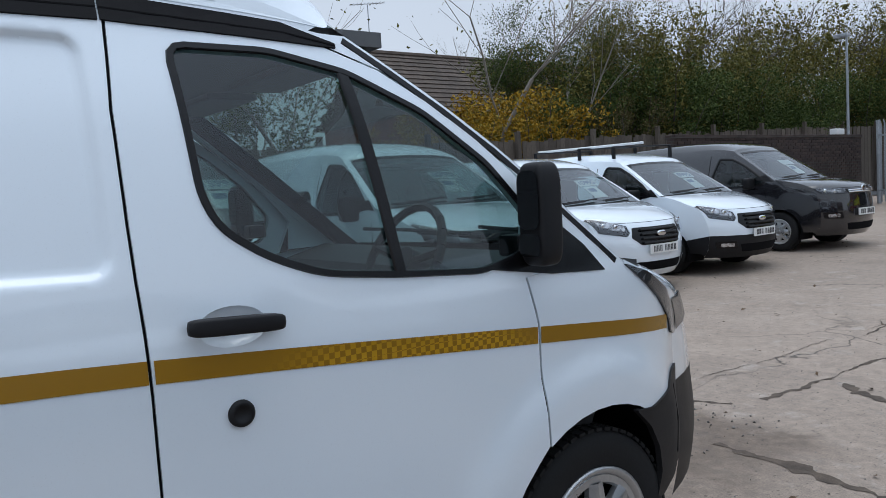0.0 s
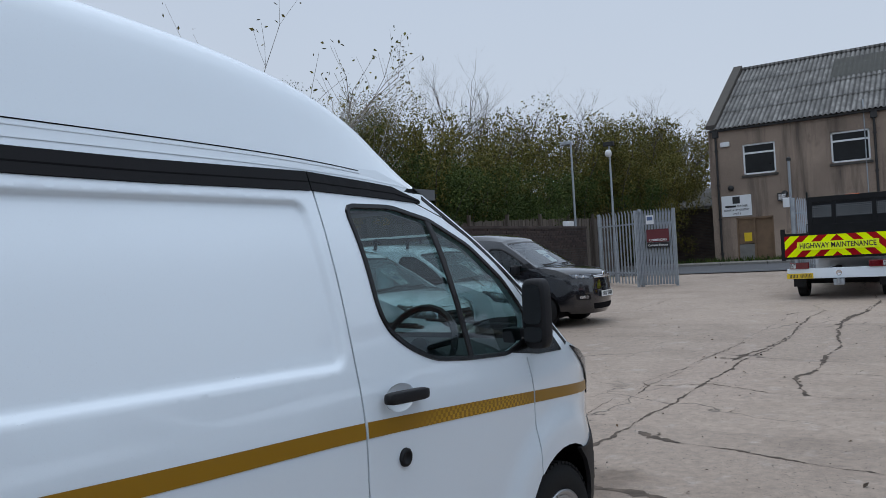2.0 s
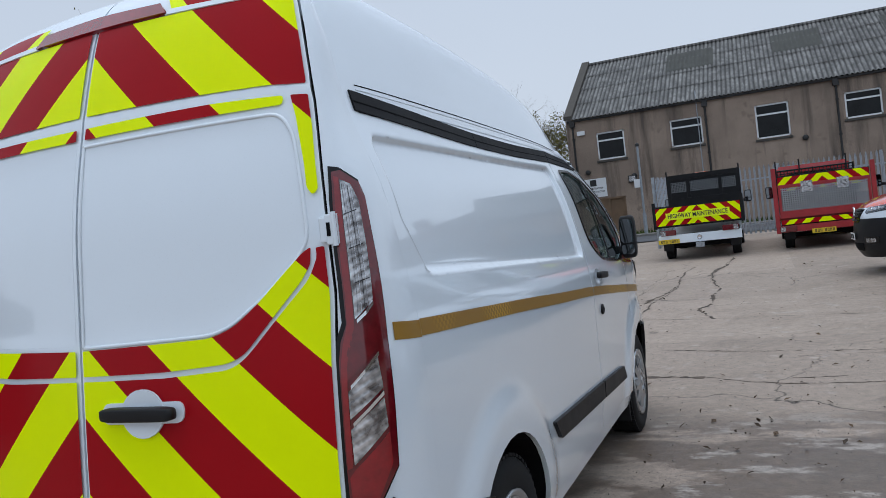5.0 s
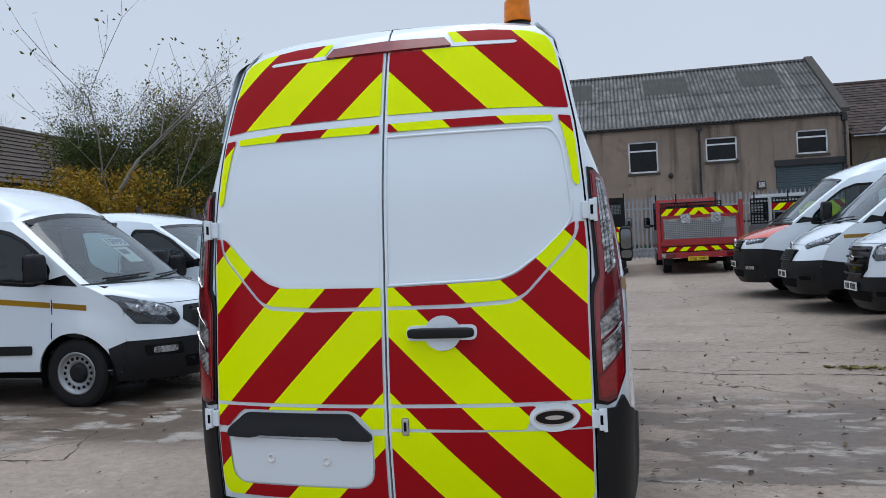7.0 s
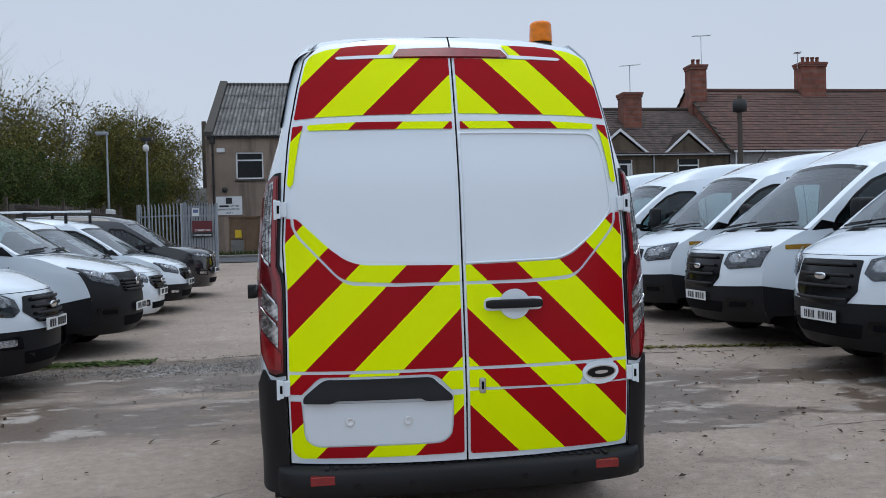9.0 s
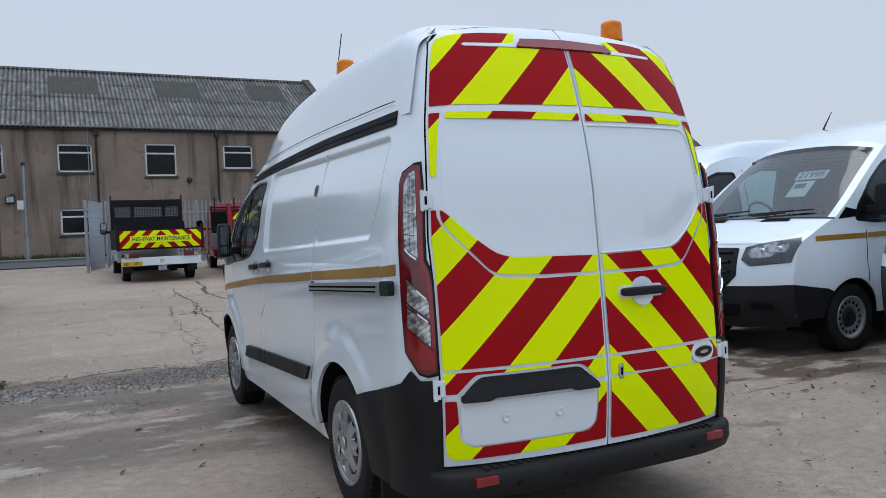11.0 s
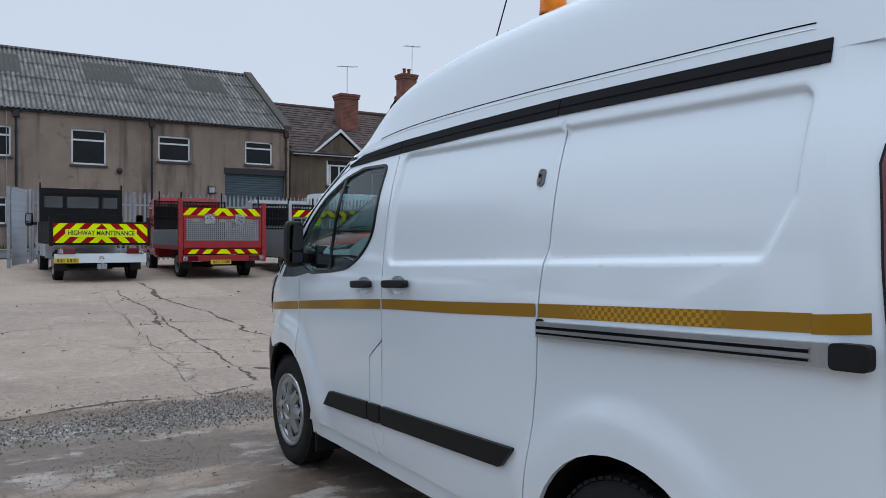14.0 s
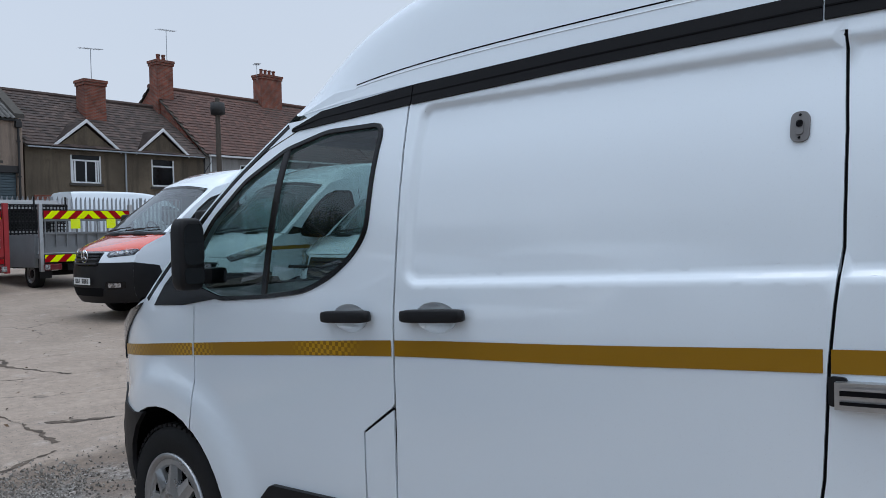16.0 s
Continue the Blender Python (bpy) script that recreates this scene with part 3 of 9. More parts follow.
def interior(parent, b, ws_row, ws_top, floor, y_back, half, rhd=True, card=None):
    """Dashboard, seats, steering wheel, bulkhead and roof lining of a cab."""
    y_ws, z_ws = b.row(ws_row)[0:2]
    y_top, z_top = b.row(ws_top)[0:2]
    dash = bmesh.new()
    prism(dash, [(y_ws - 0.04, z_ws - 0.10), (y_ws - 0.04, z_ws - 0.03), (y_ws - 0.35, z_ws + 0.02), (y_ws - 0.55, z_ws - 0.03), (y_ws - 0.62, z_ws - 0.16), (y_ws - 0.55, z_ws - 0.5), (y_ws - 0.3, z_ws - 0.55)], 'x', -half * 0.92, half * 0.92)
    part("dashboard", dash, CABIN, parent)
    side = 1 if rhd else -1
    sx = side * half * 0.48
    wheel_bm = bmesh.new()
    m = Matrix.Translation((sx, y_ws - 0.72, z_ws + 0.02)) @ Matrix.Rotation(radians(62), 4, 'X')
    n = 22
    for i in range(n):
        a, c = 2 * math.pi * i / n, 2 * math.pi * (i + 1) / n
        rod(wheel_bm, m @ Vector((0.19 * math.cos(a), 0.19 * math.sin(a), 0)), m @ Vector((0.19 * math.cos(c), 0.19 * math.sin(c), 0)), 0.015, 6)
    for a in (0.2, 2.94, 4.71):
        rod(wheel_bm, m @ Vector((0, 0, -0.02)), m @ Vector((0.19 * math.cos(a), 0.19 * math.sin(a), 0)), 0.014, 6)
    rod(wheel_bm, m @ Vector((0, 0, -0.25)), m @ Vector((0, 0, 0.0)), 0.05, 10)
    part("steering_wheel", wheel_bm, CABIN, parent)
    for k, x in enumerate((side * half * 0.48, -side * half * 0.12, -side * half * 0.56)):
        seat = part("seat", blob(bmesh.new(), (x, y_back + 0.46, floor + 0.30), (0.22, 0.26, 0.09), 0.4), SEAT, parent, smooth=True)
        bk = bmesh.new()
        blob(bk, (0, 0, 0.32), (0.21, 0.07, 0.33), 0.45)
        bk.transform(Matrix.Translation((x, y_back + 0.24, floor + 0.26)) @ Matrix.Rotation(radians(10), 4, 'X'))
        part("seat_back", bk, SEAT, seat, smooth=True)
        hd = bmesh.new()
        blob(hd, (x, y_back + 0.10, floor + 0.99), (0.12, 0.05, 0.09), 0.5)
        part("headrest", hd, SEAT, seat, smooth=True)
    bk = bmesh.new()
    prism(bk, [(-half * 0.88, floor + 0.1), (half * 0.88, floor + 0.1), (half * 0.88, floor + 0.9), (half * 0.72, z_top - 0.12), (-half * 0.72, z_top - 0.12), (-half * 0.88, floor + 0.9)], 'y', y_back - 0.02, y_back)
    part("bulkhead", bk, CABIN_GREY, parent)
    fl = bmesh.new()
    box(fl, -half * 0.9, half * 0.9, y_back, y_ws - 0.05, floor, floor + 0.03)
    part("cab_floor", fl, CABIN, parent)
    part("roof_lining", boxes((-half * 0.80, half * 0.80, y_back, y_top - 0.02, z_top - 0.13, z_top - 0.09)), CABIN_GREY, parent)
    for x in (-0.4, 0.4):
        vis = bmesh.new()
        box(vis, (x - 0.30) * half, (x + 0.30) * half, y_top - 0.22, y_top - 0.04, z_top - 0.17, z_top - 0.145, 0.008)
        part("sun_visor", vis, CABIN_GREY, parent)


def window_side(parent, b, s, poly, y_split=None, frame_width=0.045, name="side_window"):
    """Glass and black seal of a door window; returns the outline to be left open."""
    surf = b.side(s)
    ring = ring_strip(bmesh.new(), poly, surf, frame_width, 0.006, flip=s < 0)
    w = part("window_frame", ring, GLOSS_BLACK, parent, smooth=False)
    g = patch(bmesh.new(), poly, surf, 0.12, flip=s < 0, offset=-0.006)
    gl = part("window_pane", g, GLASS, w, smooth=True)
    if y_split:
        (y0, z0), (y1, z1) = y_split
        y_split = [(y0 + (y1 - y0) * q, z0 + (z1 - z0) * q) for q in np.linspace(0, 1, 12)]
        bar = ring_strip(bmesh.new(), y_split, surf, 0.034, 0.005, flip=s < 0, closed=False)
        part("window_divider", bar, GLOSS_BLACK, w)
    return w


def grooves(parent, b, s, lines, width=0.007, name="shut_line", mat=None):
    """Dark shut lines laid along open polylines on a body side."""
    for pts in lines:
        dense = []
        for p, q in zip(pts, pts[1:]):
            k = max(1, int(math.hypot(q[0] - p[0], q[1] - p[1]) / 0.05))
            dense += [(p[0] + (q[0] - p[0]) * i / k, p[1] + (q[1] - p[1]) * i / k) for i in range(k)]
        dense.append(pts[-1])
        part(name, ring_strip(bmesh.new(), dense, b.side(s), width, 0.0012, flip=s < 0, closed=False), mat or GAP, parent)


def handle_ring(y, z):
    return [(y + 0.078 * math.cos(a), z - 0.006 + 0.044 * math.sin(a)) for a in np.linspace(0, 2 * math.pi, 28, endpoint=False)]


def door_handle(parent, b, s, y, z, length, tilt=-0.06):
    """Pull handle over a dished recess."""
    dish = bmesh.new()
    patch(dish, handle_ring(y, z), lambda a, c: b.side(s)(a, c) - Vector((s * 0.026 * math.sqrt(max(0, 1 - math.hypot((a - y) / 0.078, (c - z + 0.006) / 0.044) ** 2)), 0, 0)), 0.012, flip=s < 0)
    x = b.width(y, z)
    h = bmesh.new()
    blob(h, (0, 0, 0), (0.016, length / 2, 0.019), 0.35, 16, 10)
    h.transform(Matrix.Translation((s * (x + 0.024), y, z)) @ Matrix.Rotation(tilt, 4, 'X'))
    ob = part("door_handle", h, PLASTIC, parent, "black pull handle", True)
    part("handle_recess", dish, PAINT_WHITE, ob, smooth=True)


def wiper(parent, b, r, u0, u1):
    bm = bmesh.new()
    pts = [b.top(u0 + (u1 - u0) * t, r + 0.10 + 0.10 * t) + Vector((0, 0.02, 0.02)) for t in np.linspace(0, 1, 7)]
    pipe(bm, pts, 0.009, 6)
    blade = part("wiper", bm, PLASTIC, parent)
    pts = [b.top(u0 + (u1 - u0) * t, r - 0.02 + 0.17 * t) + Vector((0, 0.035, 0.03)) for t in np.linspace(0, 0.6, 5)]
    part("wiper_arm", pipe(bmesh.new(), pts, 0.011, 6), PLASTIC, blade)


def beacon(at, label):
    t = thing("warning_beacon", label, "beacon", at @ Matrix.Scale(0.84, 4), group="warning beacons on the van")
    part("beacon_base", lathe(bmesh.new(), [(0.0, 0.0), (0.072, 0.0), (0.070, 0.025), (0.058, 0.045), (0.0, 0.046)], 28, 'z'), PLASTIC, t, smooth=True)
    lens = [(0.066, 0.043)]
    for i in range(7):
        lens += [(0.071 - i * 0.0008, 0.048 + i * 0.016), (0.068 - i * 0.0008, 0.056 + i * 0.016)]
    lens += [(0.058, 0.162), (0.03, 0.172), (0.0, 0.173)]
    part("beacon_lens", lathe(bmesh.new(), lens, 28, 'z'), AMBER_LENS, t, "amber ribbed lens", True)
    return t


# ---- the white high-roof van ----
MAIN = Body(
    section=[(0.15, 0.85), (0.30, 0.875), (0.5, 0.898), (0.9, 0.908), (1.2, 0.912), (1.38, 0.897), (1.52, 0.878), (1.66, 0.850), (1.82, 0.797), (1.86, 0.783), (1.95, 0.762), (2.0, 0.745), (2.4, 0.62)],
    plan=[(0.0, 1.0), (3.2, 1.0), (3.8, 0.998), (4.05, 0.984), (4.2, 0.948), (4.27, 0.918), (4.42, 0.835), (4.6, 0.76), (4.75, 0.69), (4.9, 0.60)],
    rows=[(4.78, 0.22, 4.20, 0.24, 0), (4.86, 0.36, 4.31, 0.36, 0), (4.88, 0.60, 4.345, 0.60, 0), (4.86, 0.78, 4.34, 0.80, 0), (4.78, 0.98, 4.32, 0.97, 0),
          (4.66, 1.06, 4.20, 1.08, 0), (4.45, 1.15, 4.08, 1.155, 0), (4.25, 1.20, 3.98, 1.20, 0), (4.19, 1.21, 3.95, 1.215, 0), (3.72, 1.62, 3.53, 1.56, 0),
          (3.28, 1.97, 3.13, 1.855, 0), (3.14, 2.055, 3.06, 1.875, 0.45), (2.8, 2.205, 2.8, 1.90, 0.92), (2.35, 2.322, 2.35, 1.92, 1), (1.6, 2.395, 1.6, 1.93, 1),
          (0.8, 2.41, 0.8, 1.93, 1), (0.45, 2.40, 0.45, 1.93, 1), (0.33, 2.36, 0.30, 1.93, 1), (0.28, 2.32, 0.20, 1.93, 1)],
    hubs=[(0.925, 0.335), (3.84, 0.335)], arch=0.43, flare=0.022)
MAIN.blunt, MAIN.lean, MAIN.tuck = 4.0, 0.025, 0.044
FIELD = {s: [(0.41, 1.57), (0.475, 1.437), (1.325, 1.401), (2.44, 1.354), (2.44, top), (0.41, top + 0.005)] for s, top in ((1, 1.765), (-1, 1.795))}
MAIN.press = {s: [(FIELD[s], 0.04, 0.019)] for s in FIELD}


def grown(poly, d):
    out, k = [], len(poly)
    for i in range(k):
        p0, p, p1 = Vector(poly[i - 1]), Vector(poly[i]), Vector(poly[(i + 1) % k])
        a, b = (p - p0).normalized(), (p1 - p).normalized()
        n1, n2 = Vector((a.y, -a.x)), Vector((b.y, -b.x))
        for t in np.linspace(0, 1, 6):
            q = p + (n1 * (1 - t) + n2 * t).normalized() * d
            out.append((q.x, q.y))
    return out


PRESS_LOOPS = {s: [grown(FIELD[s], 0.04 + d) for d in (-0.024, -0.012, -0.004, 0.004, 0.012, 0.024)] for s in FIELD}


def rear_lean(z):
    return smooth_table([(0.3, 0.03), (0.43, 0.018), (0.76, 0.0), (1.54, 0.062), (1.70, 0.085), (1.95, 0.145), (2.2, 0.225), (2.3, 0.28), (2.38, 0.37)], z)


def rear_edge(z):
    """Half width of the rear doors at height z."""
    return lerp_table([(0.43, 0.768), (0.8, 0.775), (1.2, 0.775), (1.38, 0.782), (1.65, 0.768), (1.87, 0.748), (1.98, 0.728), (2.12, 0.702), (2.26, 0.668), (2.31, 0.60)], z)


def rear_surf(x, z):
    a = abs(x) / 0.80
    return Vector((x, rear_lean(z) - 0.085 * (1 - (x / 0.72) ** 2) + 0.02 * a ** 8, z))


def corner_surf(s):
    """The rear body corner, t from the door edge (0) to the side panel (1)."""
    def f(t, z):
        xd, yd = rear_edge(z) + 0.003, rear_surf(rear_edge(z) + 0.003, z).y
        ys = 0.30
        zz = min(z, 1.93)
        xs = MAIN.width(ys, zz) if z <= 1.93 else MAIN.top(0.93 if z > 2.05 else 0.97, 17).x
        if z > 1.93:
            xs = lerp_table([(1.93, 0.766), (2.1, 0.735), (2.22, 0.70), (2.30, 0.65), (2.34, 0.59)], z)
        cx, cy = xs + 0.004, yd + 0.02
        x = (1 - t) ** 2 * xd + 2 * t * (1 - t) * cx + t * t * xs
        y = (1 - t) ** 2 * yd + 2 * t * (1 - t) * cy + t * t * ys
        return Vector((s * x - t * MAIN.lean * max(0.0, zz - 1.1), y, z))
    return f


def stripe_z(y):
    """Upper edge of the amber tape along the side."""
    return smooth_table([(0.05, 1.288), (0.55, 1.258), (1.34, 1.212), (1.9, 1.175), (2.53, 1.138), (3.65, 1.042), (4.25, 0.985)], y)


def high_roof_van():
    van = thing("panel_van", "white high-roof panel van with red and yellow chevron rear doors", "van", pose(0, 0, 0, 0, 0, -0.4))
    b = MAIN
    z_sill, z_top = 0.36, 1.882
    for s in (1, -1):
        f = s < 0
        surf = b.side(s)
        fa, ra = b.arch_line(b.hubs[1], 0.42), b.arch_line(b.hubs[0], 0.36)
        ys = 3.596 if s > 0 else 3.61
        g = 0.0036
        front_edge = b.edge(0.6, 10, 3)
        pillar = [p for p in front_edge if p[1] > 1.21]
        nose = [p for p in front_edge if p[1] <= 1.21]
        # window of the cab door, and the door outline round it
        win = [(2.663, 1.80), (2.90, 1.80), (3.10, 1.755), (3.30, 1.655), (3.48, 1.515), (3.60, 1.37), (3.56, 1.26), (3.41, 1.225), (3.14, 1.245), (2.93, 1.270), (2.80, 1.325), (2.71, 1.39), (2.678, 1.46)]
        if s < 0:
            win = [(y - 0.025 if y < 2.70 else y, z) for y, z in win]
        win = rounded(win, [0.04, 0.03, 0.03, 0.03, 0.03, 0.03, 0.03, 0.03, 0.05, 0.06, 0.05, 0.04, 0.05], 3)
        door_top = [(3.02, 1.835), (3.20, 1.765), (3.40, 1.635), (3.57, 1.485), (3.70, 1.345), (3.64, 1.20)]
        rear_y = lambda z: lerp_table([(0.3, 2.545), (0.85, 2.533), (1.13, 2.530), (1.35, 2.520), (1.64, 2.522), (1.86, 2.545)], z)
        seam = [(rear_y(z), z) for z in np.linspace(z_sill, z_top, 14)]
        fr = [(ys + 0.02, 0.705), (ys, 0.80), (ys - 0.005, 1.03), (ys - 0.02, 1.19)]
        if s > 0:
            fr = [(3.606, 0.702), (3.601, 0.80), (ys, 1.05), (3.562, 1.19)]
        arch_back = [p for p in fa if p[0] < ys + 0.0 and p[1] < 0.705]
        # cab door
        hold_at = (2.709, 1.187) if s > 0 else (2.715, 1.200)
        door_outline = [(p[0] + g, p[1]) for p in seam] + [(2.9, z_top)] + door_top + [(p[0] - g, p[1]) for p in reversed(fr)] + [p for p in arch_back] + [(3.46, z_sill)]
        if s < 0:
            # the filler flap corner is cut out of the nearside door
            door_outline = [(p[0] + g, p[1]) for p in seam if p[1] > 0.93] + [(2.9, z_top)] + door_top + [(p[0] - g, p[1]) for p in reversed(fr)] + [p for p in arch_back] + [(3.46, z_sill), (2.60, z_sill), (2.645, 0.46), (2.672, 0.60), (2.672, 0.842), (2.55, 0.93)]
        door = part("cab_door", patch(bmesh.new(), door_outline, surf, 0.045, holes=[win, handle_ring(*hold_at)], flip=f, lip=0.03), PAINT_WHITE, van, smooth=True)
        window_side(door, b, s, win, [(3.09, 1.757), (3.15, 1.245)], 0.018)
        door_handle(door, b, s, *hold_at, 0.215)
        if s > 0:
            lock = part("deadlock", lathe(bmesh.new(), [(0.030, 0.0), (0.029, 0.008), (0.020, 0.012), (0.016, 0.006), (0.0, 0.006)], 24), PLASTIC, door, "round black deadlock", True)
            lock.matrix_basis = Matrix.Translation((s * b.width(2.711, 0.992), 2.711, 0.992))
        else:
            flap = [(2.54, 0.925), (2.665, 0.838), (2.665, 0.60), (2.64, 0.46), (2.60, 0.368), (2.54, 0.368)]
            part("filler_flap", patch(bmesh.new(), flap, surf, 0.05, flip=f, lip=0.02), PAINT_WHITE, van, smooth=True)
        mirror(door, s, *((0.955, 3.58, 1.366) if s > 0 else (0.985, 3.51, 1.392)), 0.105, 0.085, 0.285 if s > 0 else 0.27)
        # black sail panel between door and screen pillar
        sail = [(3.43, 1.225), (3.60, 1.27), (3.70, 1.34), (3.80, 1.265), (3.885, 1.178), (3.66, 1.19)]
        part("sail_panel", patch(bmesh.new(), sail, surf, 0.06, flip=f, offset=0.004), GLOSS_BLACK, van, smooth=True)
        # front wing
        wing = [(p[0] + g, p[1]) for p in fr] + [(3.70, 1.205), (3.95, 1.215)] + [p for p in reversed(nose) if p[1] > 0.71] + [(4.24, 0.70)] + [p for p in fa if (p[0] >= ys or p[1] > 0.705) and (p[0] < 3.85 or p[1] > 0.66)]
        part("front_wing", patch(bmesh.new(), wing, surf, 0.04, flip=f, lip=0.02), PAINT_WHITE, van, smooth=True)
        # screen pillar strip
        outer = [(3.055, 1.858)] + list(reversed(pillar))
        inner = [(3.70, 1.21), (3.705, 1.35)] + [(p[0] + 0.006, p[1] + 0.003) for p in reversed(door_top[:-2])] + [(2.93, z_top)]
        part("screen_pillar", patch(bmesh.new(), outer + inner, surf, 0.05, flip=f), PAINT_WHITE, van, smooth=True)
        part("screen_seal", ring_strip(bmesh.new(), [(p[0] - 0.012, p[1] - 0.012) for p in pillar], surf, 0.02, 0.002, flip=f, closed=False), GLOSS_BLACK, van)
        # body side behind the cab
        back = [(0.30, z_top), (0.30, 0.40)]
        arch_r = [p for p in reversed(ra)]
        if s > 0:
            outline = [(p[0] - g, p[1]) for p in reversed(seam)][::-1] + back + [(0.30, 0.36)] + arch_r
            part("side_panel", patch(bmesh.new(), outline, surf, 0.04, flip=f, lip=0.02, loops=PRESS_LOOPS[s]), PAINT_WHITE, van, smooth=True)
        else:
            sl = lambda z: lerp_table([(0.3, 1.43), (0.62, 1.39), (0.95, 1.345), (1.22, 1.332), (1.41, 1.312), (1.64, 1.312), (1.88, 1.325)], z)
            sls = [(sl(z), z) for z in np.linspace(z_sill, z_top, 14)]
            slider = [(p[0] - g, p[1]) for p in seam] + [(p[0] + g, p[1]) for p in reversed(sls)]
            sd = part("sliding_door", patch(bmesh.new(), slider, surf, 0.04, holes=[handle_ring(2.36, 1.222)], flip=f, lip=0.02, loops=PRESS_LOOPS[s]), PAINT_WHITE, van, smooth=True)
            door_handle(sd, b, s, 2.36, 1.222, 0.235)
            pill = lambda y, z, w, h: rounded([(y - w, z - h), (y + w, z - h), (y + w, z + h), (y - w, z + h)], w * 0.97, 6)
            key = part("slam_lock", patch(bmesh.new(), pill(1.402, 1.664, 0.019, 0.032), surf, 0.02, flip=f, offset=0.007, lip=0.008), LOCK_METAL, sd, "oval metal slam lock", True)
            part("lock_barrel", patch(bmesh.new(), pill(1.402, 1.661, 0.008, 0.015), surf, 0.01, flip=f, offset=0.010, lip=0.004), LOCK_METAL, key, smooth=True)
            part("keyhole", patch(bmesh.new(), pill(1.402, 1.669, 0.007, 0.0075), surf, 0.01, flip=f, offset=0.0115), GAP, key)
            for dz in (0.024, -0.024):
                part("screw_head", patch(bmesh.new(), pill(1.402, 1.664 + dz, 0.003, 0.0031), surf, 0.01, flip=f, offset=0.0085), GAP, key)
            outline = [(p[0] - g, p[1]) for p in sls] + back + [(0.30, 0.36)] + arch_r
            part("rear_quarter", patch(bmesh.new(), outline, surf, 0.04, flip=f, lip=0.02, loops=PRESS_LOOPS[s]), PAINT_WHITE, van, smooth=True)
            # slider rail of bright metal with a black end cap
            rail = [(0.235, 1.151), (1.32, 1.098), (1.32, 1.152), (0.235, 1.209)]
            rl = part("slider_rail", patch(bmesh.new(), rail, surf, 0.05, flip=f, offset=0.024, lip=0.024), ALU, van, smooth=True)
            part("rail_channel", patch(bmesh.new(), [(0.29, 1.180), (1.31, 1.128), (1.31, 1.138), (0.29, 1.190)], surf, 0.05, flip=f, offset=0.028), GAP, rl)
            part("rail_end_cap", patch(bmesh.new(), rounded([(0.145, 1.153), (0.24, 1.149), (0.24, 1.211), (0.145, 1.215)], 0.016), surf, 0.03, flip=f, offset=0.030, lip=0.030), PLASTIC, rl)
            for up, hi, mat in ((0.012, 0.019, GAP), (0.041, 0.046, ALU)):
                part("rail_lip", patch(bmesh.new(), [(0.29, 1.148 + up), (1.31, 1.098 + up), (1.31, 1.098 + hi), (0.29, 1.148 + hi)], surf, 0.05, flip=f, offset=0.029), mat, rl)
            part("rail_guide", patch(bmesh.new(), rounded([(1.30, 1.10), (1.335, 1.10), (1.335, 1.16), (1.30, 1.16)], 0.01), surf, 0.03, flip=f, offset=0.008, lip=0.008), PLASTIC, rl)
        # black gutter rail under the raised roof, in two lengths
        rail_z = lambda y: lerp_table([(0.33, 1.895 if s < 0 else 1.888), (1.3, 1.892 if s < 0 else 1.850), (1.9, 1.876 if s < 0 else 1.842), (2.53, 1.850 if s < 0 else 1.845), (2.9, 1.830), (3.08, 1.818)], y)
        for y0, y1, tip in ((0.335, 1.365, 0), (1.37, 2.53, 0), (2.535, 3.09, 1)):
            yy = np.linspace(y0, y1, 5)
            tall = lambda y: 0.062 if not tip else lerp_table([(2.53, 0.062), (2.95, 0.050), (3.09, 0.012)], y)
            quad = [(y, rail_z(y)) for y in yy] + [(y, rail_z(y) + tall(y)) for y in yy[::-1]]
            rail_ob = part("gutter_rail", patch(bmesh.new(), quad, surf, 0.05, flip=f, offset=0.006, lip=0.012), RAIL_BLACK, van)
            part("rail_groove", ring_strip(bmesh.new(), [(y, rail_z(y) + tall(y) * 0.45) for y in yy], surf, 0.005, 0.0075, flip=f, closed=False), GAP, rail_ob)
        low = [(0.30, 1.87), (0.36, 1.87), (0.36, 1.955), (0.30, 1.955)]
        part("gutter_corner", patch(bmesh.new(), low, surf, 0.05, flip=f), PAINT_WHITE, van, smooth=True)
        under = [(0.33, 1.87), (3.0, 1.85), (3.06, 1.88), (2.9, 1.935), (0.33, 1.955)]
        part("gutter_bed", patch(bmesh.new(), under, surf, 0.07, flip=f, offset=-0.002), PAINT_WHITE, van, smooth=True)
        # amber tape, cut at the door gaps
        cuts = [(0.05, 1.33), (1.345, 2.525), (2.538, ys - 0.008), (ys + 0.004, 4.235)] if s < 0 else [(0.02, 2.525), (2.538, ys - 0.008), (ys + 0.004, 4.245)]
        for y0, y1 in cuts:
            n = max(2, int((y1 - y0) / 0.15))
            yy = np.linspace(max(y0, 0.30), y1, n)
            poly = [(y, stripe_z(y) - 0.048) for y in yy] + [(y, stripe_z(y)) for y in reversed(yy)]
            part("amber_tape", patch(bmesh.new(), poly, surf, 0.08, flip=f, offset=0.0025), TAPE, van, "amber reflective tape", True)
        part("amber_tape", patch(bmesh.new(), [(0.62, 1.236), (1.0, 1.222), (1.0, 1.270), (0.62, 1.284)], corner_surf(s), 0.08, flip=f, offset=0.002), TAPE, van, smooth=True)
        # rubbing mouldings low on the doors
        m_end = 3.23
        spans = [(2.545, m_end, 1), (2.10 if s > 0 else 1.52, 2.53, -1)]
        if s < 0:
            spans = [(2.68, m_end, 1), (2.545, 2.665, 0), (1.52, 2.53, -1)]
        mz = lambda y: 0.616 + 0.047 * (2.53 - y)
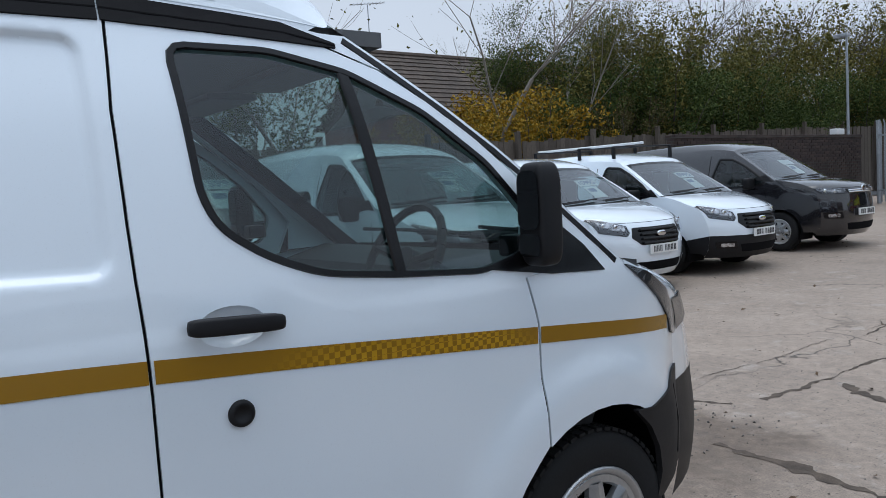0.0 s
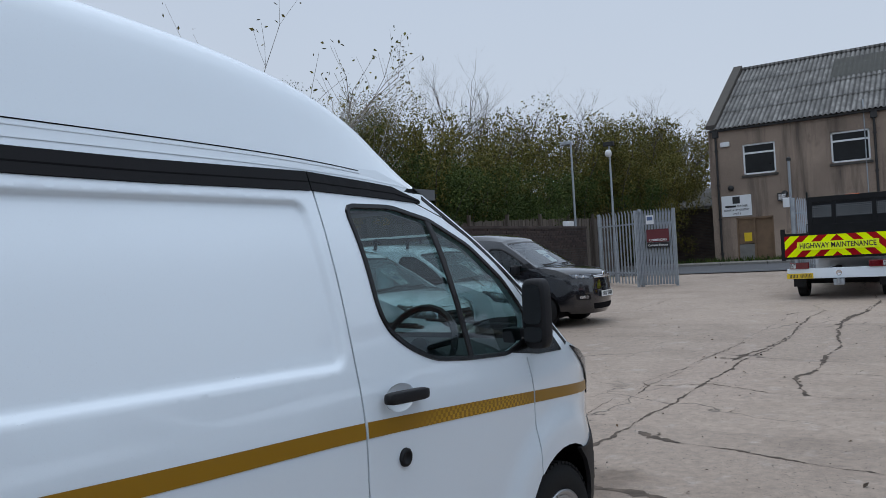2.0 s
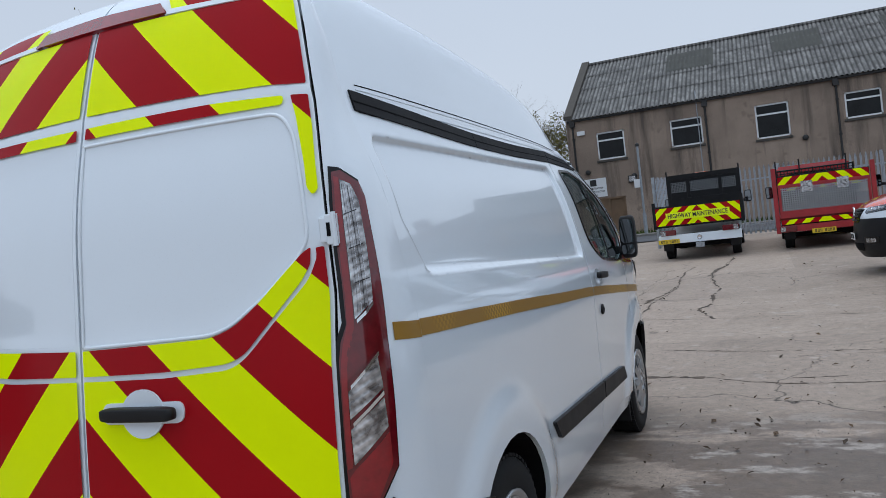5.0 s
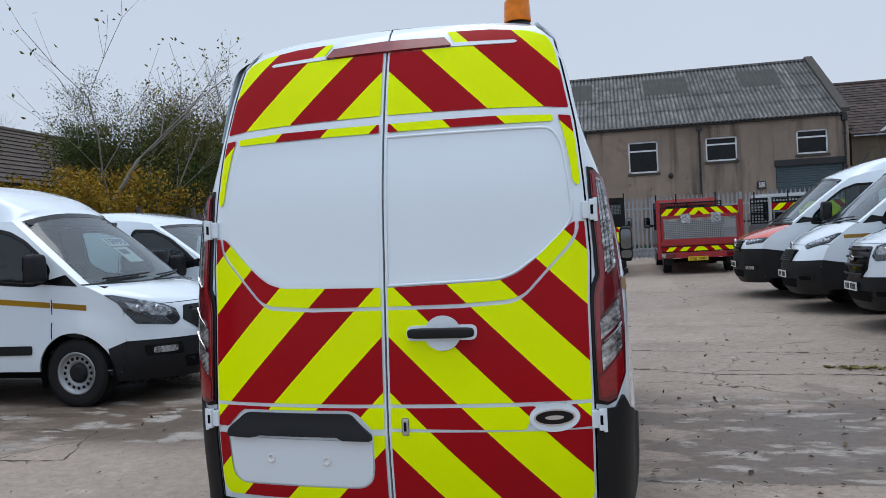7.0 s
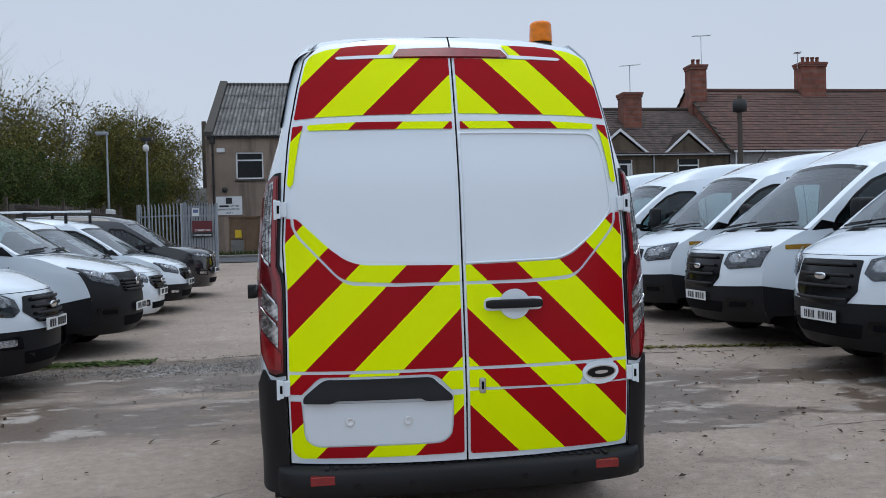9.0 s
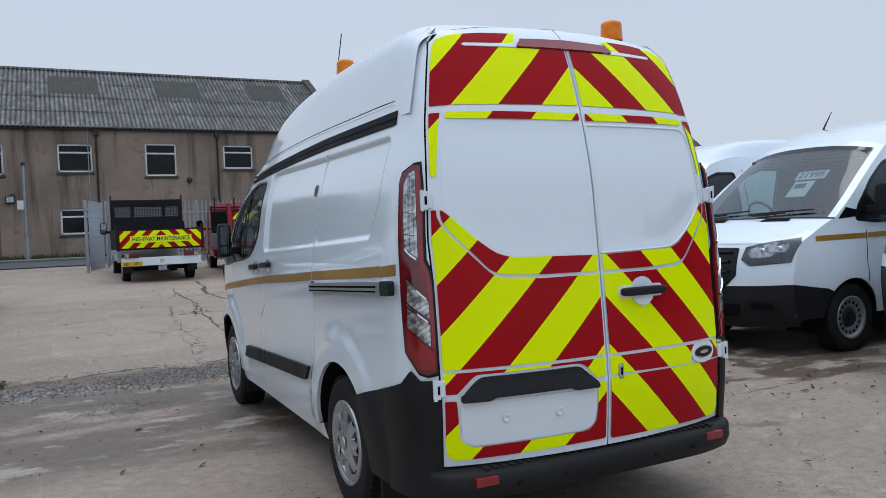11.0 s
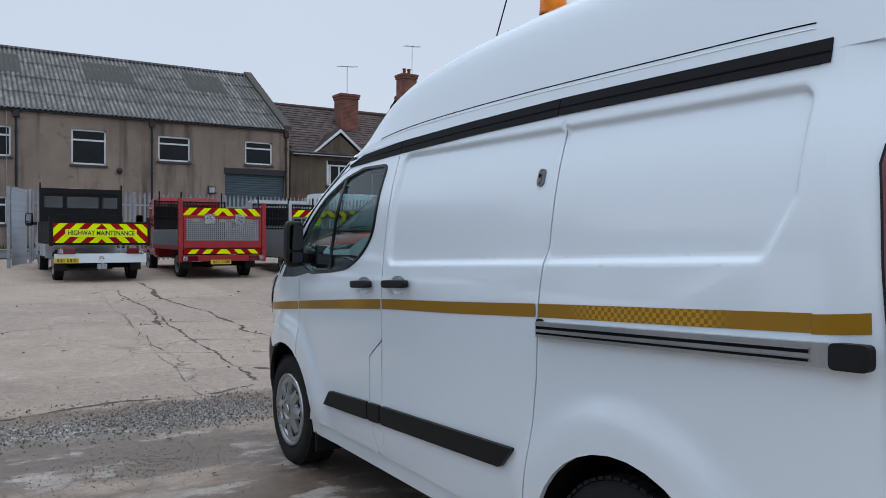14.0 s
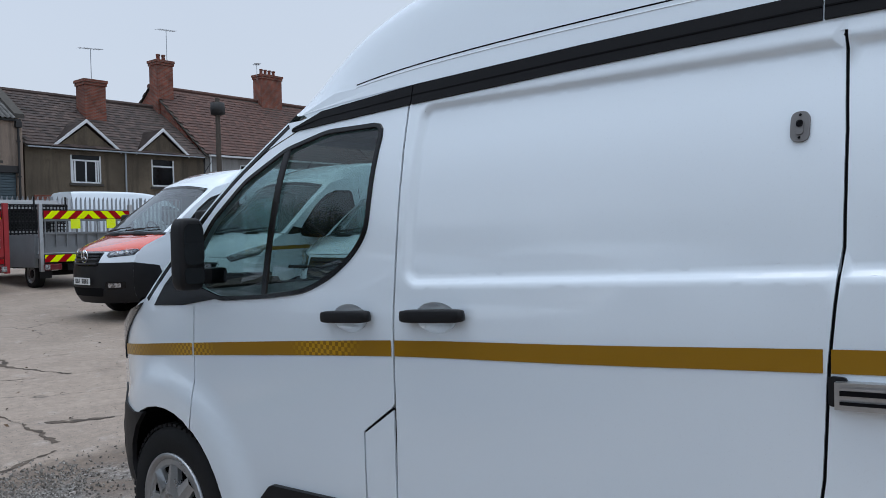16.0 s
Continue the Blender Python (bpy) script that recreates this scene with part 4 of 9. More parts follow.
        if s > 0:
            spans[1] = (1.55, 2.53, -1)
        for y0, y1, e in spans:
            q = [(y0 + (0.03 if e < 0 else 0), mz(y0) - 0.09), (y1, mz(y1) - 0.09), (y1 - (0.09 if e > 0 else 0), mz(y1)), (y0 - (0.05 if e < 0 else 0), mz(y0))]
            part("side_moulding", patch(bmesh.new(), rounded(q, 0.015, 3), surf, 0.06, flip=f, offset=0.018, lip=0.02), PLASTIC, van, "black rubbing strip", True)
        # dark backing behind the gaps
        gaps = [[(p[0], p[1]) for p in seam if s > 0 or p[1] > 0.93], fr]
        if s < 0:
            gaps += [sls, [(2.545, 0.36), (2.543, 0.93)], [(2.61, 0.37), (2.642, 0.46), (2.669, 0.6), (2.669, 0.84), (2.543, 0.93)]]
        for line in gaps:
            dense = []
            for p, q in zip(line, line[1:]):
                dense += [(p[0] + (q[0] - p[0]) * i / 8, p[1] + (q[1] - p[1]) * i / 8) for i in range(8)]
            dense.append(line[-1])
            part("door_gap", ring_strip(bmesh.new(), dense, lambda y, z: surf(y, z) - Vector((s * 0.008, 0, 0)), 0.017, 0.001, flip=f, closed=False), GAP, van)
        # sill
        part("sill", patch(bmesh.new(), [(1.30, 0.27), (3.48, 0.27), (3.46, z_sill), (1.32, z_sill)], surf, 0.1, flip=f, offset=-0.012), PAINT_WHITE, van, smooth=True)
        # wheel housings and wheels
        for hy, hz in b.hubs:
            tub = bmesh.new()
            rings = []
            r, a0 = b.arch + 0.004, (0.12 if hy > 2 else 0.05)
            for deep in (0.012, 0.33):
                rings.append([tub.verts.new((s * (min(0.91, b.width(hy + r * math.cos(a), max(0.42, hz + r * math.sin(a)))) - deep), hy + r * math.cos(a), hz + r * math.sin(a))) for a in np.linspace(a0, math.pi - 0.05, 22)])
            for i in range(21):
                tub.faces.new((rings[0][i], rings[0][i + 1], rings[1][i + 1], rings[1][i]))
            tub.faces.new(rings[1])
            part("wheel_housing", tub, GAP, van)
            wheel(van, s * 0.885, hy + (-0.012 if hy > 2 else 0.018), 0.341, 0.219 if hy > 2 else 0.211, "trim")
        mud = bmesh.new()
        box(mud, s * 0.66, s * 0.88, 0.47, 0.49, 0.14, 0.42, 0.006)
        part("mud_flap", mud, PLASTIC, van)
        mud = bmesh.new()
        box(mud, s * 0.68, s * 0.87, 3.43, 3.45, 0.16, 0.40, 0.006)
        part("mud_flap", mud, PLASTIC, van)
        # rear corner pillar and tail lamp
        cs = corner_surf(s)
        part("rear_corner", patch(bmesh.new(), [(0, 0.44), (1, 0.44), (1, 2.33), (0, 2.33)], cs, 0.07, flip=f), PAINT_WHITE, van, smooth=True)
        bezel_line = [(0.09, 1.71), (0.05, 1.625), (0.03, 1.48), (0.03, 1.365), (0.05, 1.30), (0.0, 1.265), (-0.015, 1.22), (-0.015, 0.985), (-0.01, 0.82),
                      (0.16, 0.812), (0.31, 0.825), (0.53, 0.915), (0.535, 1.075), (0.525, 1.255), (0.56, 1.51), (0.585, 1.625), (0.54, 1.67), (0.27, 1.705)]
        lamp = part("tail_lamp", patch(bmesh.new(), bezel_line, cs, 0.03, flip=f, offset=0.008, lip=0.014), GLOSS_BLACK, van, "tall red and clear tail lamp", True)
        body_line = [(0.13, 1.692), (0.095, 1.60), (0.08, 1.48), (0.085, 1.365), (0.10, 1.295), (0.04, 1.25), (0.02, 1.20), (0.02, 0.985), (0.03, 0.835),
                     (0.16, 0.824), (0.30, 0.835), (0.51, 0.92), (0.515, 1.075), (0.505, 1.255), (0.535, 1.51), (0.56, 1.62), (0.52, 1.66), (0.27, 1.695)]
        part("outer_lens", patch(bmesh.new(), body_line, cs, 0.03, flip=f, offset=0.014, lip=0.006), LAMP_DARK_RED, lamp, smooth=True)
        for nm, mat, line in (("light_guide", LAMP_RED, [(0.15, 1.68), (0.11, 1.55), (0.10, 1.41), (0.11, 1.295), (0.06, 1.24), (0.035, 1.18), (0.035, 0.93), (0.085, 0.935), (0.085, 1.13), (0.10, 1.20), (0.18, 1.29), (0.17, 1.405), (0.19, 1.55), (0.215, 1.675)]),
                              ("clear_lens", LAMP_WHITE, [(0.23, 1.67), (0.37, 1.655), (0.44, 1.61), (0.42, 1.48), (0.39, 1.35), (0.19, 1.305), (0.18, 1.405), (0.20, 1.55)]),
                              ("brake_lens", LAMP_DARK_RED, [(0.37, 1.335), (0.39, 1.23), (0.09, 1.15), (0.10, 1.225), (0.19, 1.295)]),
                              ("reversing_lens", LAMP_WHITE, [(0.38, 1.205), (0.41, 1.125), (0.09, 1.055), (0.09, 1.125)]),
                              ("indicator_lens", LAMP_WHITE, [(0.41, 1.10), (0.43, 1.025), (0.10, 0.940), (0.09, 1.03)]),
                              ("fog_lens", LAMP_RED, [(0.44, 1.012), (0.45, 0.93), (0.30, 0.850), (0.06, 0.842), (0.05, 0.91), (0.10, 0.928)])):
            part(nm, patch(bmesh.new(), rounded(line, 0.006, 2), cs, 0.03, flip=f, offset=0.0175, lip=0.003), mat, lamp, smooth=True)
        ribs = [[(0.09, 1.137), (0.24, 1.175), (0.39, 1.215)], [(0.09, 1.043), (0.25, 1.078), (0.41, 1.113)], [(0.19, 1.302), (0.30, 1.322), (0.39, 1.345)]]
        for line in ribs:
            part("lens_rib", ring_strip(bmesh.new(), line, lambda a, z: cs(a, z) + Vector((s * 0.013, -0.013, 0)), 0.013, 0.006, flip=f, closed=False), CHROME, lamp)
        for k in range(4):
            t0 = 0.235 + 0.045 * k
            line = [(t0 - 0.03 * (1 - q) + 0.01 * q, 1.315 + 0.01 * k + q * (0.345 - 0.012 * k)) for q in np.linspace(0, 1, 6)]
            part("lens_rib", ring_strip(bmesh.new(), line, lambda a, z: cs(a, z) + Vector((s * 0.0135, -0.0135, 0)), 0.004, 0.002, flip=f, closed=False), CHROME if k % 2 else LAMP_DARK, lamp)
        for z in (1.40, 1.49, 1.58):
            line = [(t, z + 0.05 * (t - 0.2)) for t in (0.20, 0.3, 0.40)]
            part("lens_rib", ring_strip(bmesh.new(), line, lambda a, z: cs(a, z) + Vector((s * 0.0135, -0.0135, 0)), 0.003, 0.002, flip=f, closed=False), LAMP_DARK, lamp)
        # hinges
        for z in (0.765, 1.545):
            p = cs(0.02, z)
            hb = bmesh.new()
            box(hb, -0.030, 0.022, -0.030, 0.01, -0.042, 0.042, 0.006)
            box(hb, 0.005, 0.040, -0.045, -0.01, -0.050, 0.050, 0.006)
            rod(hb, (0.036, -0.036, -0.055), (0.036, -0.036, 0.055), 0.010, 8)
            hb.transform(Matrix.Translation(p) @ Matrix.Diagonal((s * 0.75, 0.8, 0.8, 1)))
            bmesh.ops.recalc_face_normals(hb, faces=hb.faces)
            hg = part("hinge", hb, PAINT_WHITE, van, "white painted door hinge")
            bt = bmesh.new()
            box(bt, 0.012, 0.026, -0.047, -0.042, -0.022, 0.022)
            bt.transform(Matrix.Translation(p) @ Matrix.Diagonal((s * 0.75, 0.8, 0.8, 1)))
            part("hinge_slot", bt, GAP, hg)
        # black lower rear corner of the bumper
        q = [(0.30, 0.30), (0.56, 0.30), (0.54, 0.42), (0.59, 0.56), (0.66, 0.645), (0.30, 0.74)]
        part("bumper_corner", patch(bmesh.new(), q, surf, 0.05, flip=f, offset=0.012, lip=0.015), PLASTIC, van, smooth=True)
        q = [(0.0, 0.30), (1.0, 0.30), (1.0, 0.74), (0.62, 0.785), (0.45, 0.84), (0.30, 0.80), (0.0, 0.80)]
        lowc = lambda t, z: cs(t, max(z, 0.44)) + Vector((0, -0.0, min(0, z - 0.44)))
        part("bumper_corner", patch(bmesh.new(), q, lowc, 0.06, flip=f, offset=0.014, lip=0.012), PLASTIC, van, smooth=True)
        # headlamp on the wing
        hl = [(3.975, 1.188), (4.10, 1.150), (4.24, 1.075), (4.325, 0.975), (4.335, 0.90), (4.28, 0.915), (4.26, 0.965), (4.16, 1.06)]
        h = part("headlamp", patch(bmesh.new(), rounded(hl, 0.015, 2), surf, 0.05, flip=f, offset=0.006, lip=0.008), LAMP_DARK, van, "clear headlamp in a dark bowl", True)
        part("headlamp_lens", patch(bmesh.new(), rounded(hl, 0.015, 2), surf, 0.05, flip=f, offset=0.010), LAMP_CLEAR, h, smooth=True)
        hf = [(s * 0.60, 3.75), (s * 0.985, 3.60), (s * 0.985, 4.45), (s * 0.85, 4.4), (s * 0.58, 3.95)]
        h2 = patch(bmesh.new(), hf, b.top, 0.08, flip=True, offset=0.006)
        part("headlamp_front", h2, LAMP_DARK, h, smooth=True)
        # black front bumper corner
        q = [(3.985, 0.722), (4.06, 0.655), (4.115, 0.57), (4.135, 0.48), (4.115, 0.395), (4.16, 0.385), (4.25, 0.43), (4.32, 0.50), (4.345, 0.60), (4.345, 0.795), (4.28, 0.780), (4.19, 0.737), (4.08, 0.712)]
        corner = part("front_bumper_corner", patch(bmesh.new(), rounded(q, 0.012, 2), surf, 0.04, flip=f, offset=0.007, lip=0.02), PLASTIC, van, smooth=True)
        part("bumper_joint", ring_strip(bmesh.new(), [(4.275, 0.735), (4.285, 0.62), (4.275, 0.50)], surf, 0.008, 0.009, flip=f, closed=False), GAP, corner)
    # nose, bonnet, screen, roof
    part("front_bumper", b.sheet(0.8, 2.6), PLASTIC, van, "black front bumper", True)
    part("grille_panel", b.sheet(2.6, 4), PAINT_WHITE, van, smooth=True)
    gr = patch(bmesh.new(), [(-0.42, 2.9), (0.42, 2.9), (0.5, 3.85), (-0.5, 3.85)], b.top, 0.1, flip=True, offset=0.008, lip=0.01)
    part("grille", gr, GLOSS_BLACK, van, smooth=True)
    part("bonnet", b.sheet(4, 7.3), PAINT_WHITE, van, smooth=True)
    part("scuttle", b.sheet(7.3, 8.02), PLASTIC, van, smooth=True)
    ws = b.sheet(8, 10, 8, 28, -0.88, 0.88)
    part("windscreen", ws, SCREEN, van, smooth=True)
    for s in (-1, 1):
        part("pillar_trim", b.sheet(8, 10.02, 8, 4, 0.88 * s if s > 0 else -1.0, 1.0 if s > 0 else -0.88), GLOSS_BLACK, van, smooth=True)
    part("roof", b.sheet(10, 18, 8, 40), PAINT_WHITE, van, smooth=True)
    wiper(van, b, 8, 0.75, 0.0)
    wiper(van, b, 8, -0.1, -0.8)
    # groove along the raised roof
    for s in (1, -1):
        for du in (0.0, 0.006):
            pts = [b.top(s * ((0.968 if s < 0 else 0.982) + du), r) for r in np.linspace(12.0, 16.3, 44)]
            bm = bmesh.new()
            pipe(bm, pts, 0.0022, 5)
            part("roof_seam", bm, GAP if du == 0 else PAINT_WHITE, van)
    interior(van, b, 8, 10, 0.52, 2.50, 0.88)
    box_shell = bmesh.new()
    box(box_shell, -0.68, 0.68, 0.5, 4.3, 0.28, 0.42)
    part("underbody", box_shell, GAP, van)
    ax = bmesh.new()
    rod(ax, (-0.7, 0.925, 0.335), (0.7, 0.925, 0.335), 0.05)
    part("axle", ax, GAP, van)
    # rear face behind the doors, then the two doors
    full = [(x, 0.42) for x in (-0.75, 0.75)] + [(rear_edge(z) + 0.006, z) for z in np.linspace(0.5, 2.31, 12)] + [(0.4, 2.345), (0.0, 2.365), (-0.4, 2.345)] + [(-rear_edge(z) - 0.006, z) for z in np.linspace(2.31, 0.5, 12)]
    part("rear_frame", patch(bmesh.new(), full, lambda x, z: rear_surf(x, z) + Vector((0, 0.022, 0)), 0.1, flip=False), GAP, van, smooth=True)
    for s in (1, -1):
        f = s < 0
        zs = np.linspace(0.432, 2.24, 22)
        outline = [(s * 0.004, 0.432)] + [(s * (rear_edge(z) - 0.004), z) for z in zs] + [(s * 0.60, 2.305), (s * 0.40, 2.335), (s * 0.20, 2.348), (s * 0.004, 2.352)]
        # the large blanked window field is dished behind a crisp edge
        field = rounded([(0.012, 1.291), (0.44, 1.300), (0.50, 1.320), (0.606, 1.393), (0.691, 1.475), (0.722, 1.53), (0.712, 1.66), (0.688, 1.815), (0.650, 1.874), (0.012, 1.872)], [0.004, 0.05, 0.05, 0.05, 0.05, 0.04, 0.05, 0.04, 0.04, 0.004], 5)
        field_out = [(s * x, z) for x, z in field]
        def dsurf(x, z, field_out=field_out):
            p = rear_surf(x, z)
            d = outline_distance(x, z, field_out)
            p.y += 0.004 * (1 - step_soft(-0.035, 0.0, d))
            # pressed ledges that frame the lower panels
            for zl in (0.832, 0.738):
                p.y -= 0.003 * math.exp(-((z - zl) / 0.010) ** 2)
            p.y -= 0.005 * math.exp(-((z - 1.944) / 0.012) ** 2)
            return p
        door = part("rear_door", patch(bmesh.new(), outline, dsurf, 0.03, flip=False, lip=0.02), PAINT_WHITE, van, "white rear door with chevron film", True)
        part("window_bead", ring_strip(bmesh.new(), field_out, dsurf, 0.011, 0.0035 if s > 0 else -0.0035), PAINT_WHITE, door, smooth=True)
        chev = CHEV_R if s > 0 else CHEV_L

        def film(poly, r=0.02, name="chevron_panel"):
            q = rounded([(s * x, z) for x, z in poly], r, 4)
            part(name, patch(bmesh.new(), q, lambda x, z: rear_surf(x, z) - Vector((0, 0.006, 0)), 0.03, flip=False), chev, door, "red and yellow chevron film", True)
        e = lambda z: rear_edge(z) - 0.012
        film([(0.014, 1.963), (0.40, 1.961), (0.62, 1.957), (e(1.95), 1.948), (e(2.08), 2.08), (e(2.2), 2.20), (0.645, 2.255), (0.57, 2.285), (0.42, 2.302), (0.245, 2.306), (0.278, 2.252), (0.515, 2.247), (0.530, 2.239), (0.515, 2.230), (0.014, 2.231)],
             [0.006, 0, 0, 0.008, 0, 0, 0.02, 0.02, 0, 0.004, 0.004, 0.004, 0.006, 0.004, 0.006])
        film([(0.018, 1.892), (0.47, 1.895), (0.66, 1.896), (0.662, 1.922), (0.45, 1.929), (0.018, 1.926)], [0.004, 0, 0.012, 0.012, 0, 0.004])
        film([(0.680, 1.921), (e(1.918), 1.917), (e(1.82), 1.825), (e(1.72), 1.72), (e(1.655), 1.655), (0.742, 1.640), (0.727, 1.662), (0.721, 1.724), (0.708, 1.80), (0.697, 1.86)], [0.006, 0.006, 0, 0, 0.008, 0.012, 0.008, 0, 0, 0])
        film([(e(1.504), 1.504), (0.742, 1.503), (0.744, 1.478), (0.722, 1.423), (0.633, 1.330), (0.561, 1.254), (0.530, 1.226), (0.489, 1.207), (0.295, 1.197), (0.014, 1.198), (0.014, 0.842), (e(0.84), 0.838), (e(1.0), 1.0), (e(1.2), 1.2), (e(1.375), 1.375)],
             [0.006, 0.006, 0.02, 0.04, 0.03, 0.04, 0.02, 0.03, 0, 0.005, 0.005, 0.006, 0, 0, 0])
        film([(0.730, 1.505), (0.710, 1.495), (0.666, 1.453), (0.582, 1.372), (0.506, 1.314), (0.438, 1.293), (0.014, 1.284), (0.014, 1.212), (0.294, 1.213), (0.489, 1.223), (0.537, 1.243), (0.632, 1.344), (0.702, 1.42), (0.726, 1.46)],
             [0.006, 0.01, 0.03, 0.03, 0.04, 0.03, 0.005, 0.005, 0, 0.03, 0.03, 0.03, 0.03, 0.01])
        if s > 0:
            film([(0.014, 0.828), (0.552, 0.824), (0.566, 0.818), (0.545, 0.785), (0.530, 0.755), (0.521, 0.738), (0.014, 0.752)], [0.004, 0.004, 0.004, 0.02, 0.01, 0.008, 0.004])
            film([(0.690, 0.824), (e(0.82), 0.824), (e(0.738), 0.738), (0.686, 0.736), (0.711, 0.765), (0.709, 0.795)], [0.004, 0.004, 0.006, 0.004, 0.02, 0.02])
            film([(0.014, 0.738), (e(0.73), 0.729), (e(0.677), 0.677), (e(0.5), 0.475), (e(0.5) - 0.03, 0.450), (0.014, 0.460)], [0.004, 0.006, 0, 0.02, 0.02, 0.015])
            # pull handle in a shaped dish
            dish = rounded([(0.086, 1.080), (0.354, 1.078), (0.356, 1.136), (0.088, 1.138)], 0.026)
            dd = part("handle_dish", patch(bmesh.new(), dish, lambda x, z: dsurf(x, z) - Vector((0, 0.012, 0)), 0.03, lip=0.012), PAINT_WHITE, door, smooth=True)
            ring = [(0.226 + 0.070 * math.cos(a), 1.107 + 0.066 * math.sin(a)) for a in np.linspace(0, 2 * math.pi, 24, endpoint=False)]
            part("handle_recess", patch(bmesh.new(), ring, lambda x, z: dsurf(x, z) - Vector((0, 0.0165 - 0.008 * max(0, 1 - math.hypot((x - 0.226) / 0.070, (z - 1.107) / 0.066)), 0)), 0.02, lip=0.006), PAINT_WHITE, dd, smooth=True)
            h = bmesh.new()
            blob(h, (0.221, dsurf(0.221, 1.11).y - 0.03, 1.109), (0.128, 0.018, 0.019), 0.35)
            part("rear_handle", h, PLASTIC, door, "black pull handle", True)
            k = part("rear_lock", boxes((0.056, 0.084, dsurf(0.07, 0.76).y - 0.012, dsurf(0.07, 0.76).y, 0.724, 0.792), bevel=0.009), ALU, door)
            part("keyhole", boxes((0.065, 0.075, dsurf(0.07, 0.76).y - 0.014, dsurf(0.07, 0.76).y - 0.008, 0.742, 0.776)), GAP, k)
            # oval badge, its script left out
            for (rx, rz, off, mat, nm) in ((0.092, 0.054, 0.010, PAINT_WHITE, "badge_mount"), (0.076, 0.031, 0.014, CHROME, "badge_rim"), (0.069, 0.025, 0.016, GLOSS_BLACK, "badge_field"), (0.034, 0.008, 0.0175, CHROME, "badge_mark")):
                ring = [(0.627 + rx * math.cos(a), 0.781 + rz * math.sin(a)) for a in np.linspace(0, 2 * math.pi, 32, endpoint=False)]
                part(nm, patch(bmesh.new(), ring, lambda x, z, off=off: dsurf(x, z) - Vector((0, off, 0)), 0.03, lip=0.006), mat, door, smooth=True)
        else:
            film([(0.014, 0.828), (0.014, 0.747), (0.066, 0.747), (0.122, 0.806), (0.160, 0.817), (0.625, 0.812), (0.648, 0.799), (0.712, 0.737), (e(0.74), 0.738), (e(0.82), 0.824)], [0.004, 0.004, 0.004, 0.02, 0.02, 0.01, 0.02, 0.004, 0.006, 0.006])
            film([(0.014, 0.725), (0.058, 0.722), (0.060, 0.600), (0.068, 0.545), (0.110, 0.514), (0.435, 0.510), (0.655, 0.506), (0.702, 0.538), (0.707, 0.611), (0.714, 0.708), (e(0.707), 0.709), (e(0.5), 0.487), (e(0.5) - 0.03, 0.456), (0.014, 0.466)], [0.004, 0.004, 0.0, 0.03, 0.03, 0, 0.03, 0.03, 0, 0.006, 0.006, 0.02, 0.02, 0.012])
            hood = [(-0.706, 0.703), (-0.585, 0.703), (-0.563, 0.715), (-0.200, 0.719), (-0.182, 0.707), (-0.065, 0.706), (-0.066, 0.728), (-0.146, 0.800), (-0.165, 0.805), (-0.605, 0.801), (-0.628, 0.792), (-0.702, 0.732)]
            hs = lambda x, z: dsurf(x, z) - Vector((0, 0.012 + 0.022 * (1 - step_soft(0.69, 0.80, z)), 0))
            part("plate_hood", patch(bmesh.new(), rounded(hood, 0.012, 3), hs, 0.03, flip=False, lip=0.03), PLASTIC, door, "black plate lamp hood", True)
            pl = rounded([(-0.702, 0.70), (-0.698, 0.60), (-0.692, 0.545), (-0.650, 0.514), (-0.115, 0.521), (-0.074, 0.55), (-0.066, 0.60), (-0.066, 0.70)], 0.03, 4)
            part("plate_recess", patch(bmesh.new(), pl, lambda x, z: dsurf(x, z) - Vector((0, 0.006, 0)), 0.05, flip=False, lip=0.006), PAINT_WHITE, door, "white empty number plate recess", True)
            for x in (-0.506, -0.258):
                c = part("plate_clip", lathe(bmesh.new(), [(0.020, 0.0), (0.019, -0.006), (0.012, -0.008), (0.010, -0.003), (0.0, -0.003)], 18, 'y'), CARD, door, smooth=True)
                c.matrix_basis = Matrix.Translation((x, dsurf(x, 0.62).y - 0.006, 0.62))
    # high brake lamp and its shelf
    bl = [(-0.268, 2.238), (0.268, 2.240), (0.238, 2.278), (0.0, 2.286), (-0.238, 2.278)]
    part("high_brake_lamp", patch(bmesh.new(), bl, lambda x, z: rear_surf(x, z) - Vector((0, 0.016, 0)), 0.05, lip=0.02), LAMP_RED, van, "dark red high brake lamp", True)
    for s in (1, -1):
        part("brake_lamp_shelf", patch(bmesh.new(), [(s * 0.262, 2.234), (s * 0.518, 2.231), (s * 0.530, 2.238), (s * 0.518, 2.245), (s * 0.275, 2.251)], lambda x, z: rear_surf(x, z) - Vector((0, 0.010, 0)), 0.05, lip=0.01), PAINT_WHITE, van, smooth=True)
    # rear bumper beam with step, reflectors and sensors
    bmp = bmesh.new()
    prof = [(0.10, 0.26), (0.0, 0.27), (-0.085, 0.30), (-0.105, 0.34), (-0.10, 0.395), (-0.085, 0.418), (-0.03, 0.424), (0.10, 0.424)]
    cols = []
    for x in np.linspace(-0.86, 0.86, 37):
        a = abs(x) / 0.86
        dy = 0.12 * a ** 5 + (0.16 * max(0, a - 0.94) / 0.06 if a > 0.94 else 0)
        cols.append([bmp.verts.new((x, py + dy, pz)) for py, pz in prof])
    for p, q in zip(cols, cols[1:]):
        for i in range(len(prof) - 1):
            bmp.faces.new((p[i], q[i], q[i + 1], p[i + 1]))
    bmesh.ops.recalc_face_normals(bmp, faces=bmp.faces)
    bumper = part("rear_bumper", bmp, PLASTIC, van, "black plastic rear bumper", True)
